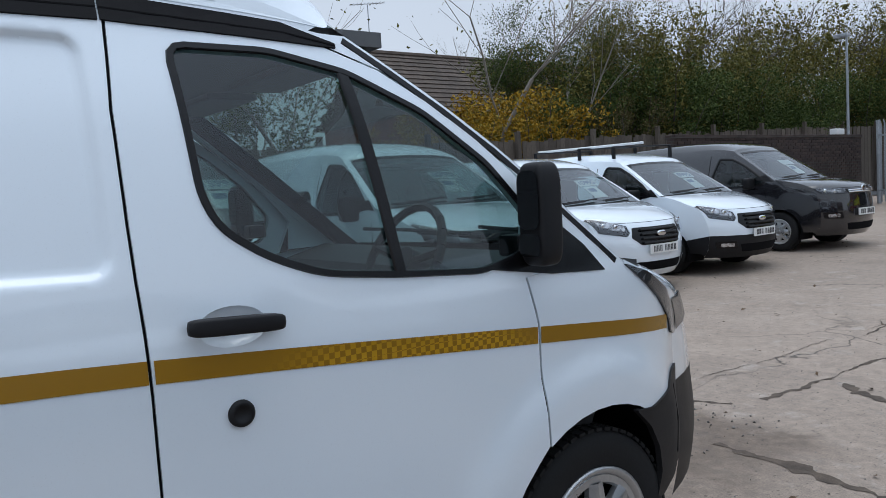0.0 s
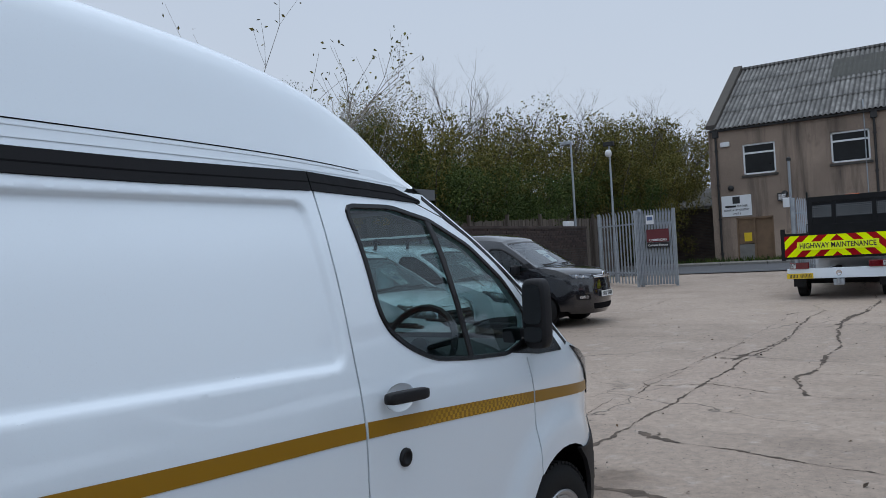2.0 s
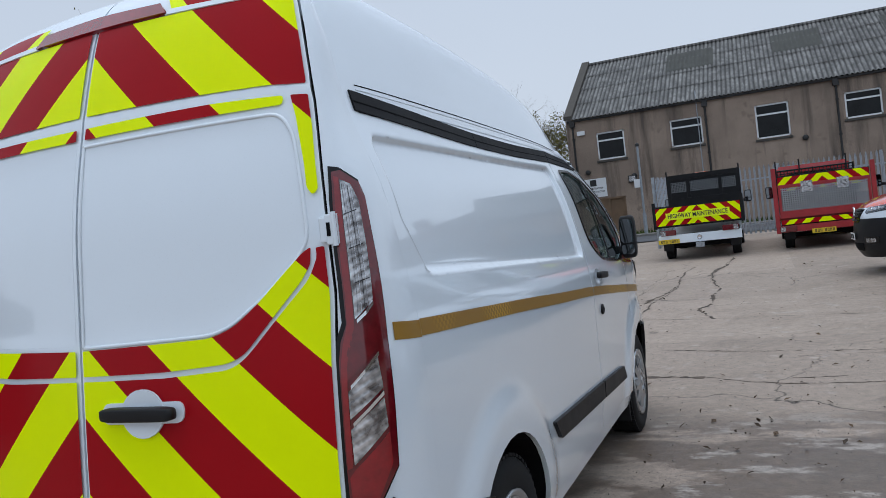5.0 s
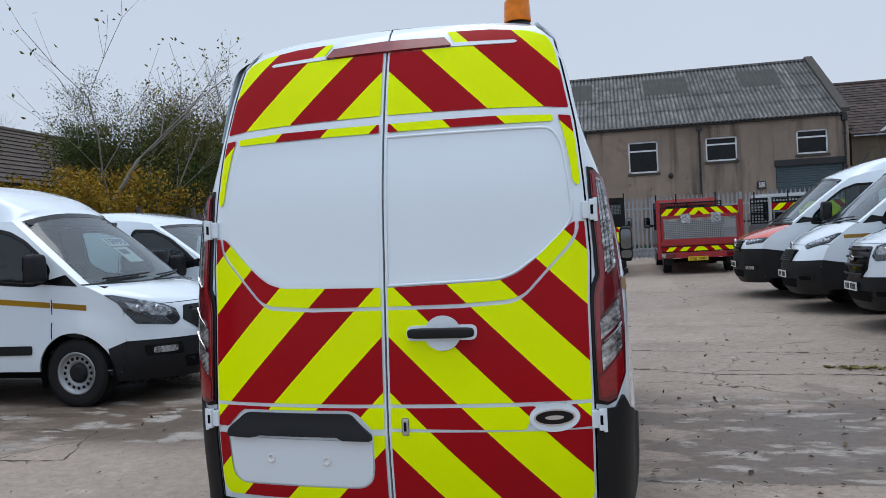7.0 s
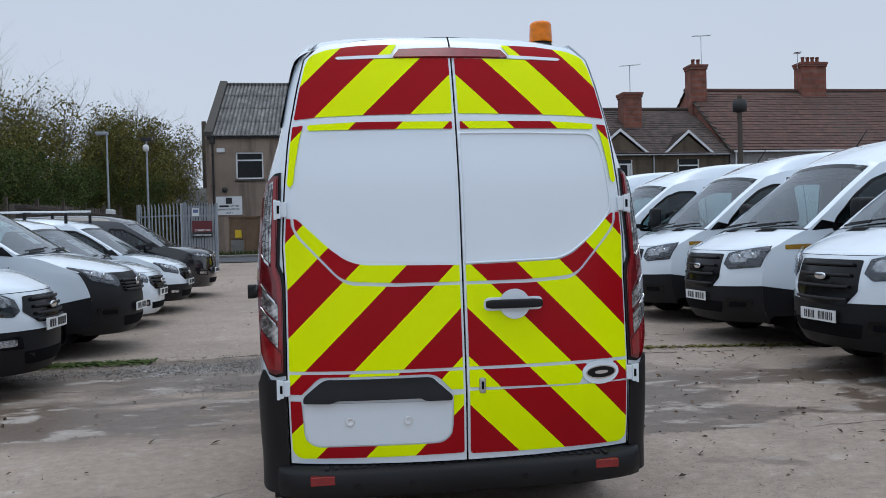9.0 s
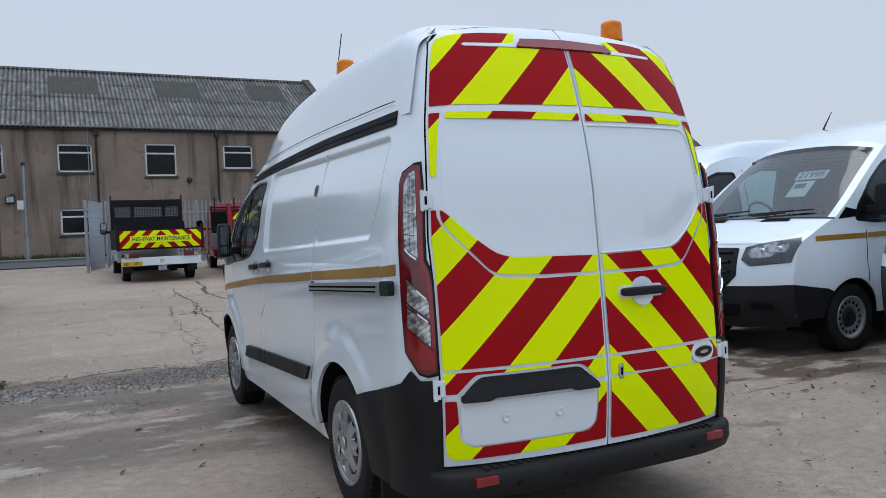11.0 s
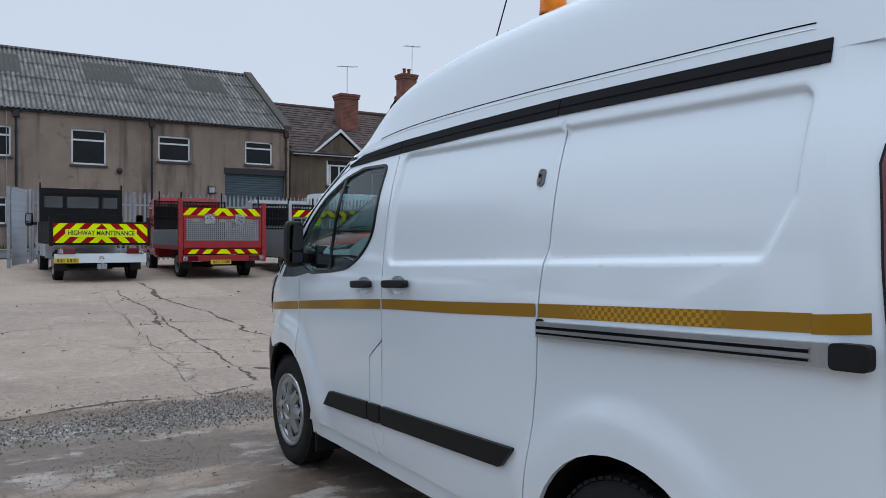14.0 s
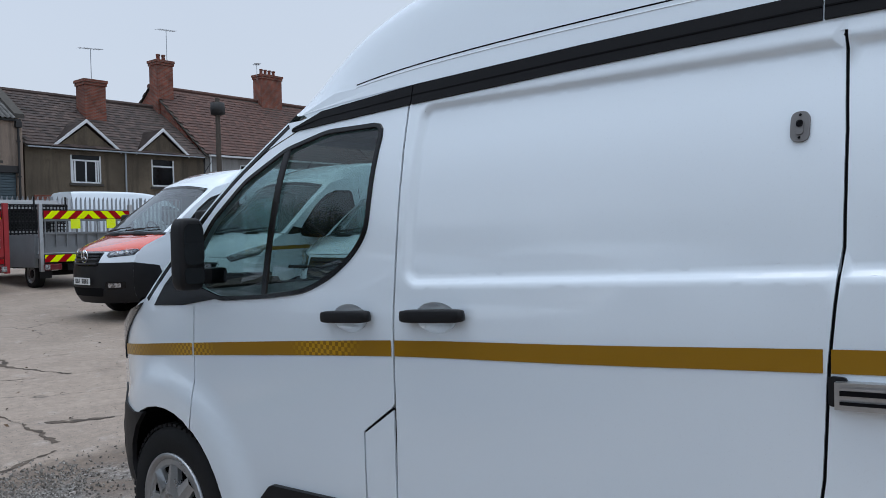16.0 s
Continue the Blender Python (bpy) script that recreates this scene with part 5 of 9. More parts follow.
    st = boxes(*[(-0.62 + 0.04 * i, -0.60 + 0.04 * i, -0.065, -0.01, 0.420, 0.4265) for i in range(32)])
    part("step_rib", st, PLASTIC, bumper)
    for s in (1, -1):
        r = boxes((s * 0.575, s * 0.68, -0.088, -0.03, 0.362, 0.400), bevel=0.004)
        part("reflector", r, LAMP_RED, bumper, "red reflector")
        for x in (0.25, 0.48):
            rod_b = rod(bmesh.new(), (s * x, -0.104, 0.355), (s * x, -0.108, 0.355), 0.011, 14)
            part("parking_sensor", rod_b, GLOSS_BLACK, bumper)
    # whip aerial
    rod(bm := bmesh.new(), (-0.40, 2.38, 2.28), (-0.40, 2.34, 2.36), 0.009, 8, 0.006)
    rod(bm, (-0.40, 2.34, 2.36), (-0.40, 2.14, 2.76), 0.0035, 6)
    part("whip_aerial", bm, PLASTIC, van, "thin black whip aerial")
    return van


high_roof_van()
beacon(pose(0.51, 0.44, 2.342), "amber beacon with a black base on the van roof")
beacon(pose(-0.515, 1.73, 2.345), "amber beacon on the roof above the sliding door")

# ---- site materials ----
def ground_z(x, y):
    return 0.55 * step_soft(4.0, 34.0, y)


def node_math(n, l, op, a, b=0.0, clamp=False):
    m = n.new("ShaderNodeMath")
    m.operation, m.use_clamp = op, clamp
    for i, v in enumerate((a, b)):
        if isinstance(v, (int, float)):
            m.inputs[i].default_value = v
        else:
            l.new(v, m.inputs[i])
    return m.outputs[0]


def soft_step(n, l, v, a, b):
    """0 at a, 1 at b, eased."""
    m = n.new("ShaderNodeMapRange")
    m.interpolation_type = 'SMOOTHSTEP'
    m.inputs["From Min"].default_value, m.inputs["From Max"].default_value = min(a, b), max(a, b)
    m.inputs["To Min"].default_value, m.inputs["To Max"].default_value = (0.0, 1.0) if a < b else (1.0, 0.0)
    l.new(v, m.inputs[0])
    return m.outputs[0]


def concrete_material():
    """Worn yard concrete: pale slabs, a brown silt and gravel band along the joint at y = 5.5, damp stains before it."""
    m, n, l, b = node_material("yard_concrete")
    v = coords(n, l)
    big, mid, fine, grit = noise_tex(n, l, v, 0.22, 5), noise_tex(n, l, v, 1.1, 8, 0.65), noise_tex(n, l, v, 14, 6), noise_tex(n, l, v, 130, 3)
    sep = n.new("ShaderNodeSeparateXYZ")
    l.new(v, sep.inputs[0])
    wob = node_math(n, l, 'SUBTRACT', noise_tex(n, l, v, 1.7, 7, 0.62), 0.5)
    wob2 = node_math(n, l, 'SUBTRACT', noise_tex(n, l, coords(n, l, scale=(1.0, 1.0, 3.0)), 0.9, 6, 0.6), 0.5)
    x = node_math(n, l, 'ADD', sep.outputs["X"], node_math(n, l, 'MULTIPLY', wob2, 1.6))
    y = node_math(n, l, 'ADD', sep.outputs["Y"], node_math(n, l, 'MULTIPLY', wob, 0.9))
    both = lambda *a: a[0] if len(a) == 1 else node_math(n, l, 'MULTIPLY', a[0], both(*a[1:]))
    base = mix(n, l, ramp(n, l, mid, [(0.3, grey(0)), (0.7, grey(1))]), (0.252, 0.198, 0.157), (0.358, 0.287, 0.232))
    base = mix(n, l, ramp(n, l, big, [(0.42, grey(0)), (0.62, grey(1))]), base, (0.322, 0.256, 0.206))
    # slabs laid at different times
    slab = n.new("ShaderNodeTexBrick")
    for k, c in (("Color1", 0.42), ("Color2", 0.58), ("Mortar", 0.40)):
        slab.inputs[k].default_value = (c, c, c, 1)
    slab.inputs["Scale"].default_value, slab.inputs["Mortar Size"].default_value = 1.0, 0.004
    slab.inputs["Brick Width"].default_value, slab.inputs["Row Height"].default_value = 4.6, 3.7
    l.new(v, slab.inputs["Vector"])
    base = mix(n, l, 0.55, base, slab.outputs[0], 'OVERLAY')
    # pale worn skin
    base = mix(n, l, ramp(n, l, noise_tex(n, l, v, 3.4, 9, 0.7), [(0.57, grey(0)), (0.66, grey(0.55))]), base, (0.41, 0.355, 0.31))
    # dark tracked silt and damp on the nearside, between y = 2.3 and the joint
    left = both(soft_step(n, l, y, 2.1, 2.7), soft_step(n, l, y, 5.5, 5.1), soft_step(n, l, x, 0.3, -0.5))
    left = both(left, soft_step(n, l, noise_tex(n, l, coords(n, l, scale=(0.6, 1.3, 1)), 0.9, 8, 0.6), 0.36, 0.52))
    # water stands behind the joint at y = 1.7 on the offside
    right = both(node_math(n, l, 'GREATER_THAN', sep.outputs["Y"], 1.70), soft_step(n, l, y, 4.5, 3.6), soft_step(n, l, x, 0.2, 0.9), soft_step(n, l, x, 7.5, 6.0))
    right = both(right, soft_step(n, l, noise_tex(n, l, coords(n, l, scale=(0.8, 1.4, 1)), 0.95, 8, 0.6), 0.42, 0.49))
    # damp blotches elsewhere
    spots = both(soft_step(n, l, noise_tex(n, l, coords(n, l, scale=(0.9, 1.3, 1)), 0.6, 7, 0.55), 0.575, 0.61), soft_step(n, l, sep.outputs["Y"], 9.0, 4.0))
    damp = node_math(n, l, 'MAXIMUM', node_math(n, l, 'MAXIMUM', left, right), node_math(n, l, 'MULTIPLY', spots, 0.6))
    base = mix(n, l, damp, base, mix(n, l, 1.0, base, (0.43, 0.385, 0.345), 'MULTIPLY'))
    base = mix(n, l, node_math(n, l, 'MULTIPLY', left, 0.45), base, (0.128, 0.096, 0.070))
    # dry islands left inside the damp
    dry = both(damp, soft_step(n, l, noise_tex(n, l, coords(n, l, scale=(0.8, 1.5, 1)), 2.1, 9, 0.65), 0.53, 0.60))
    base = mix(n, l, node_math(n, l, 'MULTIPLY', dry, 0.85), base, (0.365, 0.325, 0.288))
    # brown silt along the broken joint, with a skin of small gravel
    silt = both(soft_step(n, l, y, 4.95, 5.2), soft_step(n, l, y, 6.15, 5.95), soft_step(n, l, x, 0.9, 0.1))
    base = mix(n, l, node_math(n, l, 'MULTIPLY', silt, 0.85), base, mix(n, l, fine, (0.085, 0.058, 0.042), (0.19, 0.145, 0.11)))
    cells = n.new("ShaderNodeTexVoronoi")
    cells.inputs["Scale"].default_value = 42
    l.new(v, cells.inputs["Vector"])
    pebble = both(soft_step(n, l, y, 5.05, 5.25), soft_step(n, l, y, 5.80, 5.45), soft_step(n, l, x, 0.2, -0.3), soft_step(n, l, x, -4.5, -2.5), soft_step(n, l, mid, 0.40, 0.52))
    stone = ramp(n, l, cells.outputs["Color"], [(0.2, (0.085, 0.078, 0.070)), (0.55, (0.20, 0.188, 0.175)), (0.85, (0.42, 0.40, 0.375))])
    base = mix(n, l, node_math(n, l, 'MULTIPLY', pebble, 0.85), base, stone)
    # fine speckle, grit and dark crumbs
    speck = ramp(n, l, noise_tex(n, l, v, 42, 4, 0.7), [(0.61, grey(0)), (0.67, grey(0.8))])
    base = mix(n, l, speck, base, (0.070, 0.056, 0.045))
    base = mix(n, l, 0.32, base, ramp(n, l, fine, [(0.32, grey(0.22)), (0.68, grey(0.78))]), 'OVERLAY')
    base = mix(n, l, 0.28, base, ramp(n, l, grit, [(0.32, grey(0.15)), (0.68, grey(0.85))]), 'OVERLAY')
    # hairline cracks
    vor = n.new("ShaderNodeTexVoronoi")
    vor.feature = 'DISTANCE_TO_EDGE'
    vor.inputs["Scale"].default_value = 0.33
    warp = n.new("ShaderNodeVectorMath"); warp.operation = 'MULTIPLY_ADD'
    nz = n.new("ShaderNodeTexNoise"); nz.inputs["Scale"].default_value = 1.4; nz.inputs["Detail"].default_value = 6
    l.new(v, nz.inputs["Vector"])
    warp.inputs[1].default_value = (0.9, 0.9, 0)
    l.new(nz.outputs["Color"], warp.inputs[0]); l.new(v, warp.inputs[2])
    l.new(warp.outputs[0], vor.inputs["Vector"])
    crack = ramp(n, l, vor.outputs["Distance"], [(0.0, grey(1)), (0.0045, grey(0))])
    crack = mix(n, l, 1.0, crack, ramp(n, l, big, [(0.45, grey(0)), (0.55, grey(1))]), 'MULTIPLY')
    base = mix(n, l, crack, base, (0.050, 0.040, 0.032))
    l.new(base, b.inputs["Base Color"])
    wet = node_math(n, l, 'SUBTRACT', damp, dry, True)
    l.new(mix(n, l, wet, ramp(n, l, fine, [(0.3, grey(0.72)), (0.7, grey(0.92))]), ramp(n, l, mid, [(0.35, grey(0.34)), (0.65, grey(0.58))])), b.inputs["Roughness"])
    hh = mix(n, l, pebble, mix(n, l, 0.5, fine, grit), ramp(n, l, cells.outputs["Distance"], [(0.0, grey(1)), (0.7, grey(0))]))
    bump(n, l, mix(n, l, crack, hh, grey(0.0)), 0.35, 0.006, b)
    return m


def pebbledash(name, light, dark, stain):
    m, n, l, b = node_material(name)
    v = coords(n, l)
    big, mid, fine = noise_tex(n, l, v, 0.35, 7, 0.62), noise_tex(n, l, v, 1.7, 8, 0.65), noise_tex(n, l, v, 45, 4)
    c = mix(n, l, ramp(n, l, big, [(0.35, grey(0)), (0.65, grey(1))]), dark, light)
    streak = noise_tex(n, l, coords(n, l, scale=(1.6, 1, 0.12)), 1.3, 6)
    c = mix(n, l, ramp(n, l, streak, [(0.50, grey(0)), (0.70, grey(0.8))]), c, stain)
    patch_mask = ramp(n, l, mid, [(0.61, grey(0)), (0.65, grey(1))])
    c = mix(n, l, patch_mask, c, tuple(x * 0.62 for x in light))
    c = mix(n, l, 0.7, c, ramp(n, l, fine, [(0.32, grey(0.15)), (0.68, grey(0.85))]), 'OVERLAY')
    l.new(c, b.inputs["Base Color"])
    b.inputs["Roughness"].default_value = 0.95
    bump(n, l, fine, 0.8, 0.02, b)
    return m


def brick_material(name, c1, c2, mortar, scale=1.0, bw=0.225, rh=0.075):
    m, n, l, b = node_material(name)
    t = n.new("ShaderNodeTexBrick")
    t.inputs["Color1"].default_value, t.inputs["Color2"].default_value, t.inputs["Mortar"].default_value = (*c1, 1), (*c2, 1), (*mortar, 1)
    t.inputs["Scale"].default_value, t.inputs["Mortar Size"].default_value, t.inputs["Brick Width"].default_value, t.inputs["Row Height"].default_value = scale, 0.010, bw, rh
    # walls run along x or y: let both drive the courses
    c = n.new("ShaderNodeTexCoord")
    s, cb, add = n.new("ShaderNodeSeparateXYZ"), n.new("ShaderNodeCombineXYZ"), n.new("ShaderNodeMath")
    l.new(c.outputs["Object"], s.inputs[0])
    l.new(s.outputs["X"], add.inputs[0]); l.new(s.outputs["Y"], add.inputs[1])
    l.new(add.outputs[0], cb.inputs[0]); l.new(s.outputs["Z"], cb.inputs[1])
    l.new(cb.outputs[0], t.inputs["Vector"])
    v = coords(n, l)
    col = mix(n, l, 0.6, t.outputs[0], ramp(n, l, noise_tex(n, l, v, 2.0, 7), [(0.3, grey(0.2)), (0.7, grey(0.8))]), 'OVERLAY')
    l.new(col, b.inputs["Base Color"])
    b.inputs["Roughness"].default_value = 0.9
    bump(n, l, t.outputs["Fac"], -0.4, 0.01, b)
    return m


def island_surface(name, c1, c2, rough=0.85, fine=25, relief=0.004, per="island", stretch=(1, 1, 1)):
    """Varied piece by piece, with grain inside each."""
    m, n, l, b = node_material(name)
    if per == "island":
        g = n.new("ShaderNodeNewGeometry"); r = g.outputs["Random Per Island"]
    else:
        g = n.new("ShaderNodeObjectInfo"); r = g.outputs["Random"]
    v = coords(n, l, scale=stretch)
    grain = noise_tex(n, l, v, fine, 5)
    c = mix(n, l, r, c1, c2)
    c = mix(n, l, 0.5, c, ramp(n, l, grain, [(0.3, grey(0.2)), (0.7, grey(0.8))]), 'OVERLAY')
    stain = noise_tex(n, l, coords(n, l, "Object"), 0.8, 6)
    c = mix(n, l, ramp(n, l, stain, [(0.5, grey(0)), (0.8, grey(0.6))]), c, tuple(x * 0.55 for x in c1))
    l.new(c, b.inputs["Base Color"])
    b.inputs["Roughness"].default_value = rough
    bump(n, l, grain, 0.5, relief, b)
    return m


def leaf_material(name, c1, c2, c3):
    m, n, l, b = node_material(name)
    g = n.new("ShaderNodeNewGeometry")
    c = ramp(n, l, g.outputs["Random Per Island"], [(0.0, c1), (0.5, c2), (1.0, c3)])
    l.new(c, b.inputs["Base Color"])
    b.inputs["Roughness"].default_value = 0.75
    b.inputs["Specular IOR Level"].default_value = 0.15
    return m


CONCRETE = concrete_material()
RENDER = pebbledash("pebbledash", (0.375, 0.285, 0.222), (0.245, 0.187, 0.147), (0.075, 0.060, 0.050))
RENDER_COT = pebbledash("cottage_roughcast", (0.165, 0.128, 0.088), (0.085, 0.066, 0.047), (0.045, 0.036, 0.028))
RENDER_PALE = pebbledash("pale_render", (0.33, 0.32, 0.31), (0.26, 0.25, 0.24), (0.16, 0.15, 0.14))
def corrugated_cement(name, c1, c2, pitch=0.21):
    """Old cement sheet: the colour darkens into the valleys of the wave, lichen on the ridges."""
    m = island_surface(name, c1, c2, fine=5, relief=0.01)
    n, l = m.node_tree.nodes, m.node_tree.links
    b = n["Principled BSDF"]
    colour = b.inputs["Base Color"].links[0].from_socket
    c, sp = n.new("ShaderNodeTexCoord"), n.new("ShaderNodeSeparateXYZ")
    l.new(c.outputs["Object"], sp.inputs[0])
    # colour falls off from ridge to valley at the corrugation pitch
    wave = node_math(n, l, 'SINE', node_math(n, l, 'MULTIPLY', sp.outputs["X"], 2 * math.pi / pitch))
    valley_tone = ramp(n, l, node_math(n, l, 'MULTIPLY_ADD', wave, 0.5), [(0.0, grey(0.30)), (0.55, grey(0.85)), (1.0, grey(1.0))])
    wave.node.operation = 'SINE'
    n_add = valley_tone.node.inputs[0].links[0].from_node
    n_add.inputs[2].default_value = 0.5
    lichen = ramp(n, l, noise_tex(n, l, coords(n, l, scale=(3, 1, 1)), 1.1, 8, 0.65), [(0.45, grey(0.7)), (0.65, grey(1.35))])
    l.new(mix(n, l, 1.0, mix(n, l, 1.0, colour, valley_tone, 'MULTIPLY'), lichen, 'MULTIPLY'), b.inputs["Base Color"])
    return m


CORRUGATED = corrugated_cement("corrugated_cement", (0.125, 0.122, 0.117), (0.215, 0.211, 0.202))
ROOF_PATCH = surface("green_grey_roof_sheet", (0.056, 0.057, 0.050), 0.85, vary=0.3, scale=2, fine=12)
TILES = island_surface("brown_roof_tiles", (0.040, 0.029, 0.026), (0.098, 0.066, 0.056), fine=5)
TILES_RED = island_surface("red_brown_roof_tiles", (0.078, 0.042, 0.034), (0.125, 0.062, 0.048), fine=9)
TILES_DARK = island_surface("dark_roof_tiles", (0.060, 0.045, 0.036), (0.095, 0.070, 0.055), fine=9)
BRICK = brick_material("red_brick", (0.24, 0.062, 0.034), (0.17, 0.045, 0.028), (0.16, 0.13, 0.11))
BRICK_DARK = brick_material("dark_wall_brick", (0.035, 0.024, 0.022), (0.055, 0.036, 0.030), (0.05, 0.045, 0.04))
UPVC = surface("white_upvc", (0.72, 0.73, 0.74), 0.35, vary=0.06)
DARK_PANE = surface("dark_room_behind_glass", (0.008, 0.009, 0.010), 0.10, vary=0.5, scale=1.5, shine=0.22)
STONE_SILL = surface("stone_sill", (0.065, 0.058, 0.050), 0.9, vary=0.2, relief=0.003)
IRON = surface("black_iron_pipe", (0.022, 0.021, 0.021), 0.6, vary=0.3)
WOOD_FENCE = island_surface("weathered_fence_wood", (0.075, 0.060, 0.048), (0.125, 0.102, 0.082), fine=18, per="object", stretch=(6, 6, 0.6))
WOOD_DOOR = surface("brown_door_wood", (0.17, 0.105, 0.06), 0.7, vary=0.2, fine=40)
SHUTTER = surface("blue_grey_shutter", (0.075, 0.105, 0.12), 0.5, 0.3, vary=0.15)
ASPHALT = surface("asphalt", (0.075, 0.078, 0.085), 0.9, vary=0.2, fine=150, relief=0.004)
KERB = surface("kerb_stone", (0.20, 0.19, 0.175), 0.9, vary=0.2, relief=0.003)
GRAVEL = island_surface("gravel", (0.085, 0.074, 0.064), (0.36, 0.335, 0.305), fine=60)
LITTER = island_surface("dead_leaf", (0.035, 0.024, 0.016), (0.15, 0.09, 0.05), fine=60)
CRACK = surface("crack_silt", (0.088, 0.066, 0.050), 1.0, vary=0.5, scale=9, fine=120, relief=0.004)
BARK = surface("bark", (0.085, 0.072, 0.060), 0.95, vary=0.3, fine=50, relief=0.006)
BARK_PALE = surface("pale_bark", (0.20, 0.18, 0.155), 0.95, vary=0.3, fine=50, relief=0.004)
LEAF_GREEN = leaf_material("dark_green_leaf", (0.028, 0.048, 0.014), (0.055, 0.082, 0.022), (0.10, 0.125, 0.032))
LEAF_OLIVE = leaf_material("olive_autumn_leaf", (0.07, 0.075, 0.022), (0.13, 0.125, 0.032), (0.19, 0.15, 0.04))
LEAF_GOLD = leaf_material("golden_leaf", (0.24, 0.13, 0.012), (0.38, 0.23, 0.02), (0.12, 0.11, 0.025))
LEAF_BROWN = leaf_material("brown_bramble_leaf", (0.07, 0.056, 0.028), (0.115, 0.088, 0.04), (0.075, 0.08, 0.024))
SIGN_WHITE = surface("white_sign_board", (0.72, 0.73, 0.74), 0.5, vary=0.05)
SIGN_RED = surface("red_sign_board", (0.115, 0.014, 0.02), 0.5, vary=0.08)
ORANGE = surface("orange_plastic", (0.75, 0.14, 0.02), 0.4, vary=0.1)
rnd = random.Random(7)

# ---- ground: one sheet out to the horizon ----
bm = bmesh.new()
xs = [-600, -250, -100, -50] + list(np.arange(-30, 40.1, 1.0)) + [60, 110, 260, 600]
ys = [-400, -150, -50] + list(np.arange(-20, 60.1, 1.0)) + [80, 130, 300, 900]
grid = [[bm.verts.new((x, y, ground_z(x, y) + (0.012 * noise.noise((x * 0.35, y * 0.35, 0)) if -30 < x < 40 and -20 < y < 60 else 0))) for x in xs] for y in ys]
for a, b_ in zip(grid, grid[1:]):
    for i in range(len(xs) - 1):
        bm.faces.new((a[i], a[i + 1], b_[i + 1], b_[i]))
ground = structure("ground", bm, CONCRETE, True, "worn pale concrete yard with damp silt and cracks")


def on_ground(x, y, dz=0.0):
    return Vector((x, y, ground_z(x, y) + 0.012 * noise.noise((x * 0.35, y * 0.35, 0)) + dz))


def crack_line(pts, width, seed, wobble=0.06):
    """A broken, silt-filled joint of uneven width."""
    r = random.Random(seed)
    bm = bmesh.new()
    prev = None
    for p, q in zip(pts, pts[1:]):
        d = Vector((q[0] - p[0], q[1] - p[1], 0))
        k = max(2, int(d.length / 0.028))
        t = d.normalized()
        nn = Vector((-t.y, t.x, 0))
        for i in range(k):
            c = Vector((p[0], p[1], 0)) + d * (i / k)
            off = wobble * (noise.noise((c.x * 1.3 + seed, c.y * 1.3, 0.3)) * 2 + 0.8 * noise.noise((c.x * 6, c.y * 6 + seed, 0)) + 0.5 * noise.noise((c.x * 19, c.y * 19 + seed, 4)))
            w = min(width, 0.15) * 0.55 * max(0.10, 0.55 + 1.5 * noise.noise((c.x * 2.5, c.y * 2.5, seed)) + 0.9 * noise.noise((c.x * 14, c.y * 14, seed)) + r.uniform(-0.4, 0.4))
            a, b2 = c + nn * (off + w / 2), c + nn * (off - w / 2)
            row = [bm.verts.new(on_ground(v.x, v.y, 0.004)) for v in (a, b2)]
            if prev:
                bm.faces.new((prev[0], prev[1], row[1], row[0]))
            prev = row
    bmesh.ops.recalc_face_normals(bm, faces=bm.faces)
    o = part("crack", bm, CRACK, ground)
    return o


